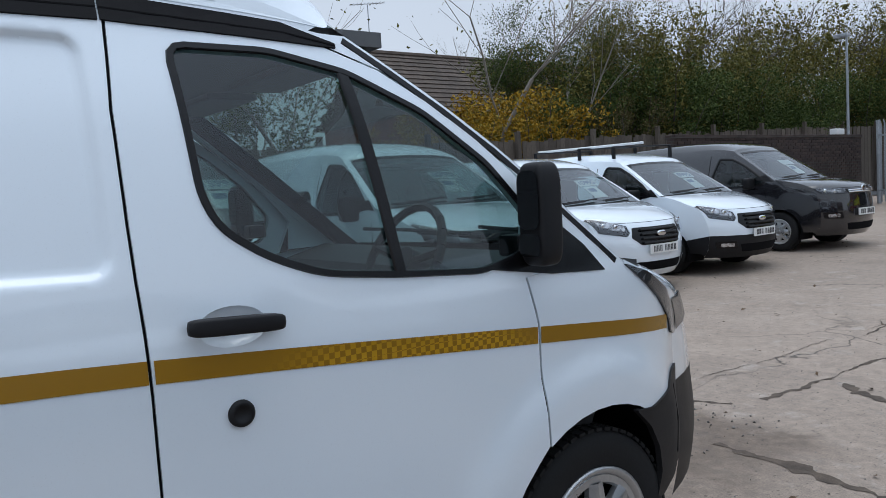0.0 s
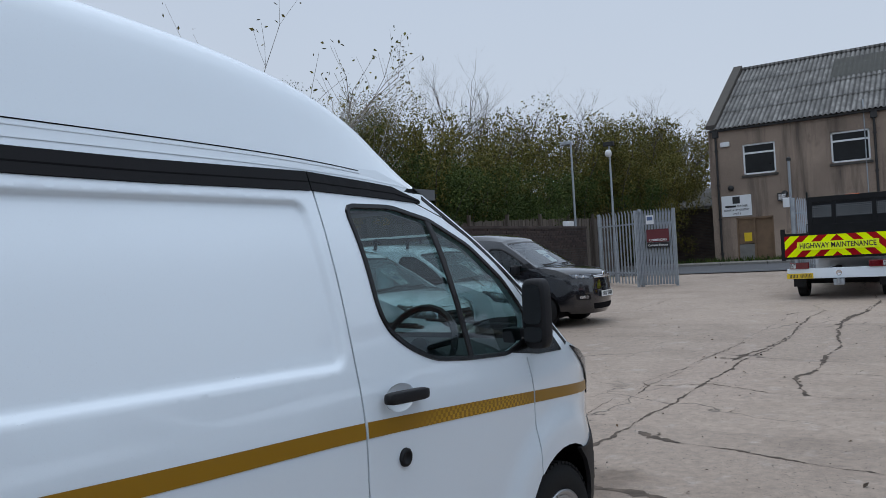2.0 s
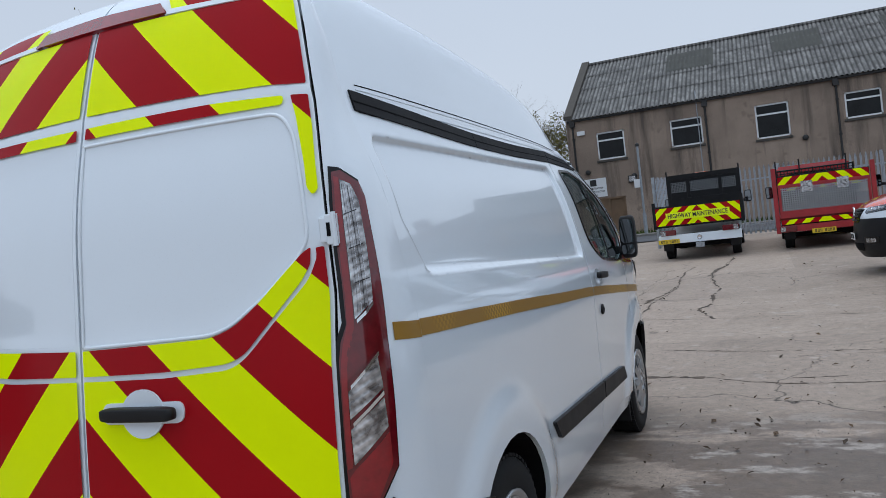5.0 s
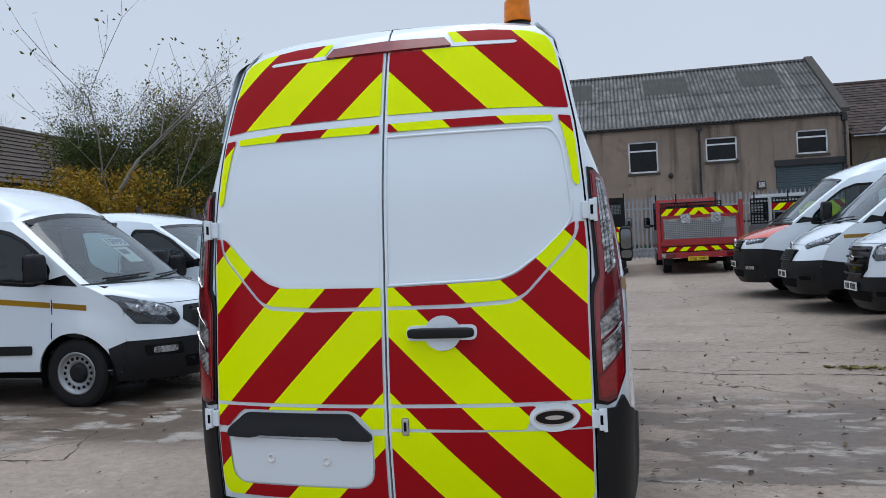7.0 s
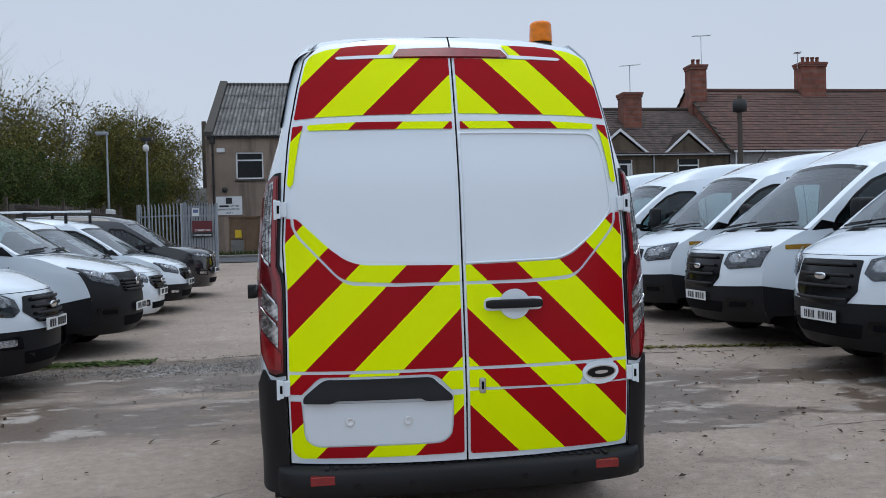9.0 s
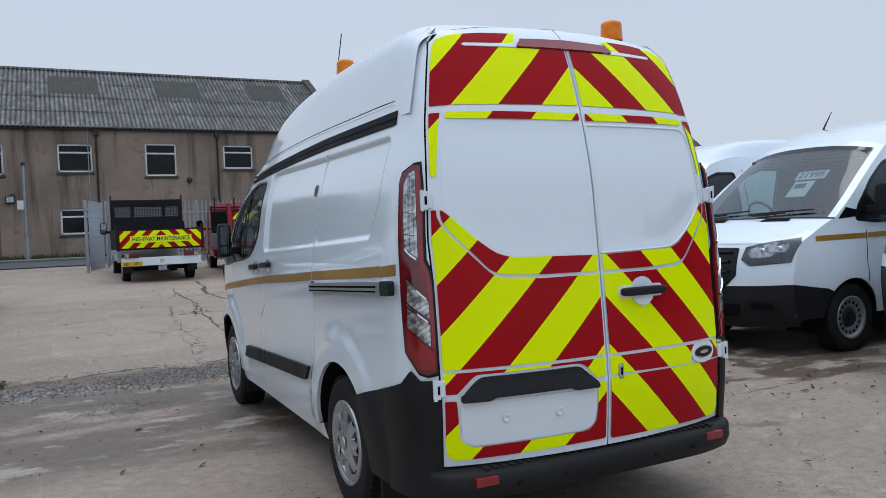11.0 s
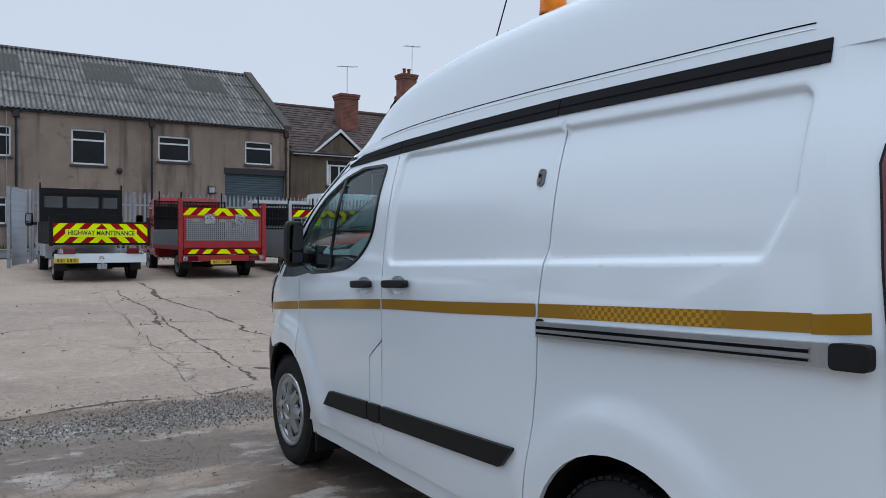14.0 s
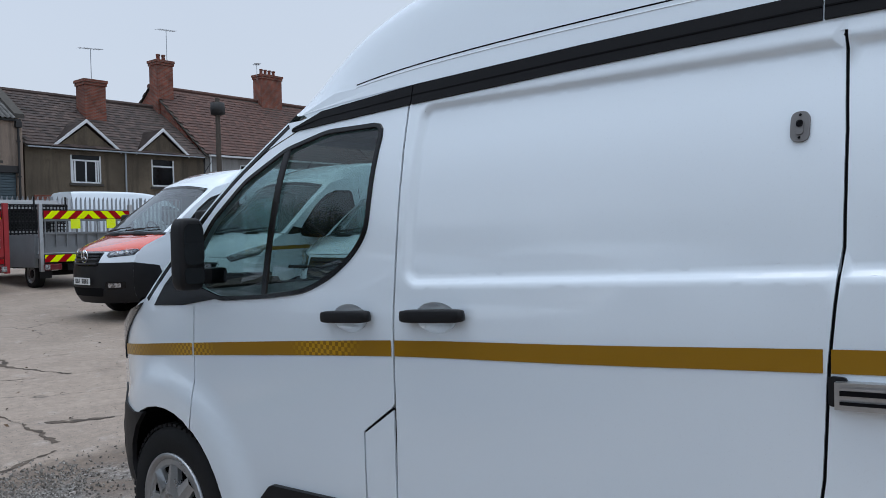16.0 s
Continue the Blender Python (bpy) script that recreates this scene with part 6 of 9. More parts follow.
for i, (pts, w) in enumerate([
        ([(-5, 5.75), (-2.74, 5.82), (-2.18, 5.98), (-1.54, 6.17), (-0.7, 6.1), (-0.2, 6.32)], 0.07),
        ([(0.1, 5.65), (0.35, 5.60), (0.61, 5.60), (0.96, 5.55), (1.24, 5.48)], 0.30), ([(1.2, 5.5), (1.35, 5.45), (1.6, 5.25), (2.4, 5.1), (4, 4.95)], 0.06),
        ([(0.06, 7.11), (0.38, 6.97), (0.93, 6.83), (1.42, 6.67), (1.89, 6.54), (3.0, 6.4)], 0.06), ([(0.05, 7.2), (0.2, 7.05), (0.45, 6.95)], 0.16),
        ([(1.12, 9.05), (1.0, 9.5), (0.86, 10.04), (0.95, 10.66), (0.99, 11.7), (0.99, 12.74), (0.80, 14.0), (0.73, 14.94), (0.95, 16.45), (1.10, 18.4), (0.85, 19.5)], 0.10),
        ([(0.74, 14.6), (0.9, 16.0), (1.1, 18.0)], 0.16),
        ([(-0.14, 6.54), (-0.11, 7.5), (0.0, 9.39), (0.04, 10.96), (0.2, 12.4), (0.25, 12.86), (0.18, 14.25), (0.23, 16.7), (-0.3, 16.0)], 0.07),
        ([(-0.05, 11.0), (0.1, 12.2), (0.22, 13.2)], 0.20), ([(-0.28, 11.15), (0.05, 11.1)], 0.22),
        ([(-0.56, 8.19), (-0.50, 9.21), (-0.71, 9.39), (-0.46, 10.3), (-0.38, 11.3), (-0.3, 12.65)], 0.025),
        ([(-0.50, 9.21), (0.07, 9.44), (0.81, 9.09), (1.42, 8.96), (1.87, 8.89), (4.0, 8.7)], 0.03), ([(0.96, 10.29), (1.81, 10.33), (4.0, 10.4)], 0.02),
        ([(-0.20, 15.6), (-0.42, 11.2), (-0.70, 7.5), (-0.77, 6.05)], 0.014),
        ([(1.0, 1.72), (1.88, 1.69), (2.6, 1.68), (5.0, 1.66)], 0.014), ([(1.9, 5.33), (3.05, 5.47), (4.28, 5.16), (6.0, 5.0)], 0.035),
        ([(2.0, 6.3), (2.63, 6.35), (4.0, 6.32), (6.0, 6.2)], 0.03), ([(3.28, 5.45), (3.10, 3.8)], 0.012),
        ([(-3.94, 2.85), (-3.46, 2.81), (-3.10, 1.96), (-3.31, 1.91), (-5.0, 1.8)], 0.03), ([(-5.0, 2.9), (-3.94, 2.85)], 0.03),
        ([(-3.4, 13.0), (-1.5, 13.2), (-0.2, 13.0)], 0.02)]):
    crack_line(pts, w, i + 3, 0.04)
def moss_strip(a, b2, half, count, seed):
    """Low moss and weeds grown along a joint."""
    r = random.Random(seed)
    bm = bmesh.new()
    for i in range(count):
        t, q = r.random(), r.gauss(0, half)
        c = on_ground(a[0] + (b2[0] - a[0]) * t, a[1] + (b2[1] - a[1]) * t + q, 0.002)
        s, w = r.uniform(0.008, 0.03), r.random() * 6.28
        bm.faces.new([bm.verts.new(c + Vector((s * math.cos(w + k), s * math.sin(w + k), (k % 2.2) * s * 0.3))) for k in (0, 2.1, 4.2)])
    return bm


moss = moss_strip((-4.4, 5.98), (-2.7, 6.04), 0.09, 2600, 5)
moss_far = moss_strip((2.9, 5.47), (5.2, 5.05), 0.05, 700, 6)
tagged(part("moss", moss, LEAF_GREEN, None, "low green moss and weeds along a concrete joint"), category="moss", kind="stuff")
tagged(part("moss", moss_far, LEAF_OLIVE, None, "thin olive moss along a concrete joint"), category="moss", kind="stuff")

# lifted slab edge along the joint, and the loose stones that lie against it
stones = bmesh.new()
for i in range(15000):
    x = rnd.uniform(-4.8, -0.3)
    y = lerp_table([(-4.8, 5.30), (-2.7, 5.42), (-1.5, 5.52), (-0.5, 5.75), (0.5, 5.8)], x) + rnd.gauss(0, 0.20)
    if rnd.random() < 0.35:
        x = rnd.gauss(-1.1, 0.35)
        y = rnd.gauss(5.45, 0.27)
    if rnd.random() < 0.12:
        x, y = rnd.gauss(-1.7, 0.3), rnd.gauss(4.25, 0.22)
    if rnd.random() < 0.10:
        x, y = rnd.uniform(-4.5, -1.2), rnd.gauss(6.6, 0.5)
    if rnd.random() < 0.16:
        x, y = rnd.uniform(-4, 4.5), rnd.gauss(6.1, 1.6)
    if rnd.random() < 0.22:
        x, y = rnd.uniform(-6, 6), rnd.uniform(-2, 14)
    s = rnd.uniform(0.004, 0.014) * (1 if abs(y - 5.6) < 0.7 and x < 0.2 else 0.5)
    m = Matrix.Translation(on_ground(x, y, s * 0.3)) @ Euler((rnd.random() * 3, rnd.random() * 3, rnd.random() * 6)).to_matrix().to_4x4() @ Matrix.Diagonal((s, s * rnd.uniform(0.6, 1), s * rnd.uniform(0.4, 0.8), 1))
    vs = [stones.verts.new(m @ Vector(p)) for p in ((1, 0, 0), (-1, 0, 0), (0, 1, 0), (0, -1, 0), (0, 0, 1), (0, 0, -1))]
    for f in ((0, 2, 4), (2, 1, 4), (1, 3, 4), (3, 0, 4), (2, 0, 5), (1, 2, 5), (3, 1, 5), (0, 3, 5)):
        stones.faces.new([vs[k] for k in f])
tagged(part("loose_gravel", stones, GRAVEL, None, "loose grey gravel along the broken slab edge"), category="gravel", kind="stuff")
leaves = bmesh.new()
for i in range(1100):
    x, y = (rnd.uniform(-5, 6), rnd.uniform(-2.5, 16)) if rnd.random() < 0.7 else (rnd.uniform(1, 5), rnd.uniform(0, 6))
    s = rnd.choice((0.006, 0.008, 0.010, 0.014, 0.020, 0.030)) * rnd.uniform(0.8, 1.3)
    m = Matrix.Translation(on_ground(x, y, 0.012)) @ Euler((rnd.gauss(0, 0.35), rnd.gauss(0, 0.35), rnd.random() * 6)).to_matrix().to_4x4()
    vs = [leaves.verts.new(m @ Vector(p)) for p in ((-s, 0, 0), (0, -s * 0.5, 0.006), (s, 0, 0.0), (0, s * 0.5, 0.004))]
    leaves.faces.new(vs)
tagged(part("fallen_leaves", leaves, LITTER, None, "scattered brown fallen leaves on the concrete"), category="leaves", kind="stuff")

# ---- road beyond the gate, with kerb and verge ----
def strip(name, poly, mat, dz, label=""):
    bm = bmesh.new()
    patch(bm, poly, lambda x, y: on_ground(x, y, dz), 1.5)
    return structure(name, bm, mat, True, label)


strip("road", [(-26, 28.5), (60, 28.5), (60, 34.8), (-26, 34.8)], ASPHALT, 0.035, "grey asphalt lane behind the yard")
kb = bmesh.new()
for i in range(48):
    x = -20 + i * 0.93
    box(kb, x, x + 0.915, 34.8, 34.93, ground_z(0, 34.8) - 0.1, ground_z(0, 34.8) + 0.13, 0.012)
structure("kerb", kb, KERB, label="worn stone kerb")
strip("pavement", [(-26, 34.93), (60, 34.93), (60, 38.2), (-26, 38.2)], KERB, 0.12, "narrow pavement along the building")
tuft = bmesh.new()
for i in range(1500):
    x, y = rnd.uniform(-9, 6), 37.9 - abs(rnd.gauss(0, 0.22))
    h, a = rnd.uniform(0.05, 0.28), rnd.random() * 6.28
    p = on_ground(x, y, 0.12)
    d = Vector((math.cos(a), math.sin(a), 0)) * 0.03
    tip = p + Vector((rnd.gauss(0, 0.05), rnd.gauss(0, 0.05), h))
    tuft.faces.new([tuft.verts.new(q) for q in (p - d, p + d, tip)])
tagged(part("grass_tufts", tuft, LEAF_GREEN, None, "weeds and grass tufts at the wall foot"), category="grass", kind="stuff")


# ---- the two-storey works building ----
def upvc_window(parent, x0, x1, z0, z1, y, split="top", curtain=False):
    """A white casement set in the wall; y is the wall face."""
    t = part("window", boxes((x0 - 0.04, x1 + 0.04, y + 0.02, y + 0.06, z0 - 0.02, z1 + 0.02)), UPVC, parent)
    w = 0.075
    bm = boxes((x0, x1, y - 0.015, y + 0.05, z1 - w, z1), (x0, x1, y - 0.015, y + 0.05, z0, z0 + w), (x0, x0 + w, y - 0.015, y + 0.05, z0, z1), (x1 - w, x1, y - 0.015, y + 0.05, z0, z1), bevel=0.004)
    part("window_frame", bm, UPVC, t)
    zt = z1 - (z1 - z0) * 0.30
    if split == "top":
        part("transom", boxes((x0 + w, x1 - w, y - 0.012, y + 0.04, zt - 0.04, zt + 0.04), bevel=0.004), UPVC, t)
        panes = [(x0 + w, x1 - w, z0 + w, zt - 0.04), (x0 + w, x1 - w, zt + 0.04, z1 - w)]
    else:
        xm = (x0 + x1) / 2
        part("mullion", boxes((xm - 0.04, xm + 0.04, y - 0.012, y + 0.04, z0 + w, zt), bevel=0.004), UPVC, t)
        part("transom", boxes((x0 + w, x1 - w, y - 0.012, y + 0.04, zt - 0.04, zt + 0.04), bevel=0.004), UPVC, t)
        panes = [(x0 + w, xm - 0.04, z0 + w, zt - 0.04), (xm + 0.04, x1 - w, z0 + w, zt - 0.04), (x0 + w, x1 - w, zt + 0.04, z1 - w)]
    for a, b2, c, d in panes:
        part("pane", boxes((a, b2, y + 0.004, y + 0.018, c, d)), DARK_PANE, t)
        if curtain and d < zt + 0.01:
            part("curtain", boxes(*[(a + (b2 - a) * k / 6, a + (b2 - a) * (k + 0.7) / 6, y - 0.002, y + 0.003, c, d) for k in ((0, 1) if a < (x0 + x1) / 2 - 0.1 else (4, 5))]), UPVC, t)
    part("sill", boxes((x0 - 0.08, x1 + 0.08, y - 0.12, y + 0.03, z0 - 0.13, z0 - 0.02), bevel=0.012), STONE_SILL, t)
    return t


def wall_with_holes(x0, x1, z0, z1, holes, y0, y1, mat, name, parent):
    """A wall along x with real openings cut through its thickness."""
    xs_ = sorted({x0, x1, *[h[0] for h in holes], *[h[1] for h in holes]})
    zs_ = sorted({z0, z1, *[h[2] for h in holes], *[h[3] for h in holes]})
    bm = bmesh.new()
    for a, b2 in zip(xs_, xs_[1:]):
        for c, d in zip(zs_, zs_[1:]):
            mx, mz = (a + b2) / 2, (c + d) / 2
            if not any(h[0] < mx < h[1] and h[2] < mz < h[3] for h in holes):
                box(bm, a, b2, y0, y1, c, d)
    bmesh.ops.remove_doubles(bm, verts=bm.verts, dist=0.0005)
    return part(name, bm, mat, parent)


def downpipe(parent, x, y, z0, z1):
    bm = bmesh.new()
    rod(bm, (x, y, z0), (x, y, z1 - 0.25), 0.05, 10)
    box(bm, x - 0.13, x + 0.13, y - 0.11, y + 0.11, z1 - 0.28, z1, 0.02)
    for z in np.arange(z0 + 0.4, z1 - 0.4, 1.6):
        box(bm, x - 0.075, x + 0.075, y - 0.06, y + 0.08, z, z + 0.06)
    part("downpipe", bm, IRON, parent, "black iron downpipe")


def works_building():
    t = thing("works_building", "two-storey brown pebbledash works building with corrugated roof", "building")
    Y, X0, X1, Z0, ZE, ZR, YR = 38.0, -7.1, 12.4, 0.45, 6.85, 10.75, 44.4
    wins = [(-5.6, -4.2, 4.6, 6.0), (-1.95, -0.45, 4.72, 6.05), (1.95, 3.42, 4.52, 6.12), (5.75, 7.25, 4.88, 6.08), (10.02, 11.45, 4.95, 6.12), (-1.95, -0.6, 1.75, 2.95)]
    holes = wins + [(9.0, 12.15, 0.45, 4.6), (-6.05, -4.45, 0.45, 2.66)]
    wall_with_holes(X0, X1, Z0 - 0.6, ZE, holes, Y, Y + 0.32, RENDER, "front_wall", t)
    for x in (X0, X1 - 0.3):
        bm = bmesh.new()
        prism(bm, [(Y + 0.32, Z0 - 0.6), (YR * 2 - Y - 0.3, Z0 - 0.6), (YR * 2 - Y - 0.3, ZE), (YR, ZR), (Y + 0.32, ZE + 0.15)], 'x', x, x + 0.3)
        part("gable_wall", bm, RENDER, t)
        cop = bmesh.new()
        for p, q in (((Y - 0.12, ZE + 0.02), (YR, ZR + 0.05)), ((YR * 2 - Y + 0.1, ZE + 0.02), (YR, ZR + 0.05))):
            prism(cop, [(p[0], p[1]), (q[0], q[1]), (q[0], q[1] + 0.20), (p[0], p[1] + 0.20)], 'x', x - 0.06, x + 0.36)
        part("coping", cop, STONE_SILL, t, "dark stone gable coping")
    part("back_wall", boxes((X0, X1, YR * 2 - Y - 0.32, YR * 2 - Y, Z0 - 0.6, ZE)), RENDER, t)
    for w in wins:
        upvc_window(t, *w, Y + 0.06)
    for (a, b2) in ((Y - 0.25, 1), (YR * 2 - Y + 0.25, -1)):
        wave = lambda x: 0.034 * math.sin(2 * math.pi * x / 0.21)
        courses, width = 4, 2.94
        for k in range(courses):
            t0, t1 = k / courses, min(1.0, (k + 1) / courses + 0.02)
            x = X0 + 0.3
            while x < X1 - 0.31:
                x1 = min(X1 - 0.3, x + width)
                cols = np.linspace(x, x1, max(3, int((x1 - x) / 0.035)) + 1)
                sheet = bmesh.new()
                lo, hi = [[sheet.verts.new((c, a + (YR - a) * tt, ZE - 0.05 + (ZR - ZE + 0.05) * tt + lift + wave(c))) for c in cols] for tt, lift in ((t0, 0.04), (t1, 0.0))]
                for i in range(len(cols) - 1):
                    sheet.faces.new((lo[i], lo[i + 1], hi[i + 1], hi[i]))
                bmesh.ops.recalc_face_normals(sheet, faces=sheet.faces)
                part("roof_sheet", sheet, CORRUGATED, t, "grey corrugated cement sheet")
                x = x1
    part("ridge", rod(bmesh.new(), (X0 + 0.3, YR, ZR + 0.02), (X1 - 0.3, YR, ZR + 0.02), 0.12, 8), CORRUGATED, t)
    sky_lights = ((-2.2, 0.2), (3.1, 5.4), (8.2, 10.2))
    for a, b2 in sky_lights:
        bm = bmesh.new()
        t0, t1 = 0.55, 0.88
        ya, yb = Y - 0.25 + (YR - Y + 0.25) * t0, Y - 0.25 + (YR - Y + 0.25) * t1
        za, zb = ZE + (ZR - ZE) * t0, ZE + (ZR - ZE) * t1
        cols = np.linspace(a, b2, int((b2 - a) / 0.035) + 1)
        lo, hi = [[bm.verts.new((c, yy, zz + 0.028 + 0.034 * math.sin(2 * math.pi * c / 0.21))) for c in cols] for yy, zz in ((ya, za), (yb, zb))]
        for i in range(len(cols) - 1):
            bm.faces.new((lo[i], lo[i + 1], hi[i + 1], hi[i]))
        part("roof_patch_sheet", bm, ROOF_PATCH, t, "darker translucent roof sheet")
    gut = bmesh.new()
    box(gut, X0 + 0.1, X1 - 0.1, Y - 0.16, Y - 0.02, ZE - 0.13, ZE - 0.03, 0.02)
    part("gutter", gut, IRON, t, "black gutter under the eaves")
    for x in (-6.75, -0.25, 5.45, 12.2):
        downpipe(t, x, Y - 0.08, 0.6, ZE - 0.12)
    part("conduit", rod(bmesh.new(), (-0.62, Y - 0.04, 1.0), (-0.62, Y - 0.04, 7.3), 0.025, 6), GALV, t)
    # roller shutter
    sh = part("roller_shutter", boxes((9.03, 12.12, Y + 0.17, Y + 0.19, 0.45, 4.6)), SHUTTER, t, "blue-grey roller shutter, closed")
    slat = part("slat", boxes((9.05, 12.1, Y + 0.13, Y + 0.17, 0.5, 0.6), bevel=0.015), SHUTTER, sh)
    for i in range(1, 34):
        o = new("slat", slat.data)
        o.parent = sh
        o.location.z = i * 0.12
    part("shutter_box", boxes((8.95, 12.2, Y - 0.03, Y + 0.2, 4.40, 4.72), bevel=0.02), IRON, sh)
    # boarded hatch and door at the far end
    d = part("boarded_door", boxes((-5.24, -4.5, Y + 0.08, Y + 0.14, 0.5, 2.62)), WOOD_DOOR, t, "brown boarded door")
    part("door_frame", boxes((-6.05, -5.98, Y - 0.01, Y + 0.2, 0.5, 2.66), (-4.52, -4.45, Y - 0.01, Y + 0.2, 0.5, 2.66), (-6.05, -4.45, Y - 0.01, Y + 0.2, 2.58, 2.66), (-5.32, -5.24, Y - 0.01, Y + 0.2, 0.5, 2.60)), WOOD_DOOR, d)
    part("hatch_board", boxes((-5.98, -5.32, Y + 0.05, Y + 0.1, 1.45, 2.58)), WOOD_DOOR, t, "boarded window beside the door")
    part("hatch_wall", boxes((-5.98, -5.32, Y + 0.02, Y + 0.14, 0.4, 1.42)), KERB, t)
    part("notice", boxes((-5.75, -5.42, Y + 0.03, Y + 0.05, 1.55, 1.95)), PLATE_YELLOW, t, "small yellow notice")
    # name board on the wall, lettering kept where it reads
    bd = thing("sign_board", "white wall sign with black lettering and a dark emblem", "sign", pose(-6.0, Y - 0.03, 3.22))
    part("board", boxes((-0.66, 0.66, -0.02, 0.02, -0.48, 0.48), bevel=0.005), SIGN_WHITE, bd)
    part("emblem", boxes((-0.16, 0.16, -0.03, -0.02, 0.10, 0.42)), INK, bd)
    face = Matrix.Translation((0, -0.024, 0)) @ Matrix.Rotation(radians(90), 4, 'X')
    part("name_bar", boxes((-0.5, -0.02, -0.03, -0.02, -0.07, 0.02)), INK, bd)
    words("sign_lettering", "LEATHER", 0.13, INK, bd, Matrix.Translation((0.26, 0, -0.025)) @ face, 0.46)
    words("sign_lettering", "REPAIR & UPHOLSTERY", 0.13, INK, bd, Matrix.Translation((0, 0, -0.20)) @ face, 1.12)
    words("sign_lettering", "UNIT 1", 0.11, INK, bd, Matrix.Translation((0, 0, -0.37)) @ face, 0.34)
    for x, z in ((-6.35, 6.1),):
        a = thing("alarm_box", "white burglar alarm box on the wall", "alarm", pose(x, Y - 0.06, z))
        part("box", boxes((-0.2, 0.2, -0.06, 0.06, -0.11, 0.11), bevel=0.02), SIGN_WHITE, a)
    for x, z in ((-6.2, 4.05), (4.0, 4.3), (-3.9, 3.6)):
        v = thing("wall_vent", "small dark round wall vent", "vent", pose(x, Y - 0.04, z), group="vents on the wall")
        part("vent_hood", lathe(bmesh.new(), [(0.13, 0.05), (0.13, -0.06), (0.09, -0.10), (0.0, -0.11)], 16, 'y'), IRON, v, smooth=True)
    for x, z in ((8.3, 3.55), (-4.0, 3.45)):
        fl = thing("floodlight", "small floodlight fixed to the wall", "lamp", pose(x, Y - 0.1, z), group="wall floodlights")
        part("housing", boxes((-0.2, 0.2, -0.08, 0.06, -0.18, 0.18), bevel=0.02), IRON, fl)
        part("lens", boxes((-0.15, 0.15, -0.10, -0.08, -0.13, 0.13)), LAMP_WHITE, fl)
    return t


works_building()


# ---- tiled roofs and cottages ----
def tiled_roof(parent, x0, x1, y0, z0, y1, z1, mat, label="", tile=0.30, gauge=0.32):
    """A roof slope of overlapping tile courses, from the eaves (y0, z0) to the ridge (y1, z1)."""
    length = math.hypot(y1 - y0, z1 - z0)
    n_c, n_t = int(length / gauge), int((x1 - x0) / tile)
    bm = bmesh.new()
    s = Vector((0, (y1 - y0) / length, (z1 - z0) / length))
    up = Vector((0, -s.z, s.y)) if s.y > 0 else Vector((0, s.z, -s.y))
    r = random.Random(int(x0 * 10))
    for k in range(n_c):
        for i in range(n_t):
            sag = 0.03 * math.sin(i * 0.13 + 1) + r.uniform(-0.006, 0.006)
            a = Vector((x0 + i * tile + (tile / 2 if k % 2 else 0), y0, z0)) + s * (k * gauge)
            p = [a + up * (0.035 + sag), a + Vector((tile * 0.97, 0, 0)) + up * (0.035 + sag), a + Vector((tile * 0.97, 0, 0)) + s * (gauge * 1.08) + up * (0.008 + sag), a + s * (gauge * 1.08) + up * (0.008 + sag)]
            q = [bm.verts.new(v) for v in p]
            e = [bm.verts.new(v - up * 0.03) for v in p[:2]]
            bm.faces.new(q)
            bm.faces.new((e[0], e[1], q[1], q[0]))
    bmesh.ops.recalc_face_normals(bm, faces=bm.faces)
    ob = part("roof_tiles", bm, mat, parent, label)
    ob["kind"] = "stuff"
    bed = bmesh.new()
    prism(bed, [(y0, z0 - 0.08), (y1, z1 - 0.08), (y1, z1 - 0.02), (y0, z0 - 0.02)], 'x', x0, x1)
    part("roof_deck", bed, STONE_SILL, parent)
    return ob


def chimney(parent, x, y, z0, z1, w, d, pots):
    bm = boxes((x - w / 2, x + w / 2, y - d / 2, y + d / 2, z0, z1 - 0.30), (x - w / 2 - 0.05, x + w / 2 + 0.05, y - d / 2 - 0.05, y + d / 2 + 0.05, z1 - 0.30, z1 - 0.15), (x - w / 2 - 0.09, x + w / 2 + 0.09, y - d / 2 - 0.09, y + d / 2 + 0.09, z1 - 0.15, z1), bevel=0.01)
    c = part("chimney", bm, BRICK, parent, "red brick chimney stack")
    for i in range(pots):
        px = x + (i - (pots - 1) / 2) * 0.34
        p = part("chimney_pot", lathe(bmesh.new(), [(0.13, 0), (0.11, 0.06), (0.10, 0.30), (0.125, 0.33), (0.125, 0.40), (0.09, 0.40), (0.09, 0.2)], 14, 'z'), BRICK, c, smooth=True)
        p.matrix_basis = Matrix.Translation((px, y, z1))
    return c


def tv_aerial(x, y, z, h, turn):
    t = thing("tv_aerial", "thin metal television aerial on a chimney", "aerial", pose(x, y, z, 0, 0, turn), group="roof aerials")
    bm = bmesh.new()
    rod(bm, (0, 0, 0), (0, 0, h), 0.02, 6)
    part("mast", bm, GALV, t)
    bm = bmesh.new()
    rod(bm, (-0.7, 0, h - 0.05), (0.75, 0, h + 0.12), 0.015, 5)
    for i in range(9):
        u = -0.65 + i * 0.16
        rod(bm, (u, -0.22, h - 0.045 + (u + 0.7) * 0.117), (u, 0.22, h - 0.045 + (u + 0.7) * 0.117), 0.009, 4)
    part("boom", bm, GALV, t)


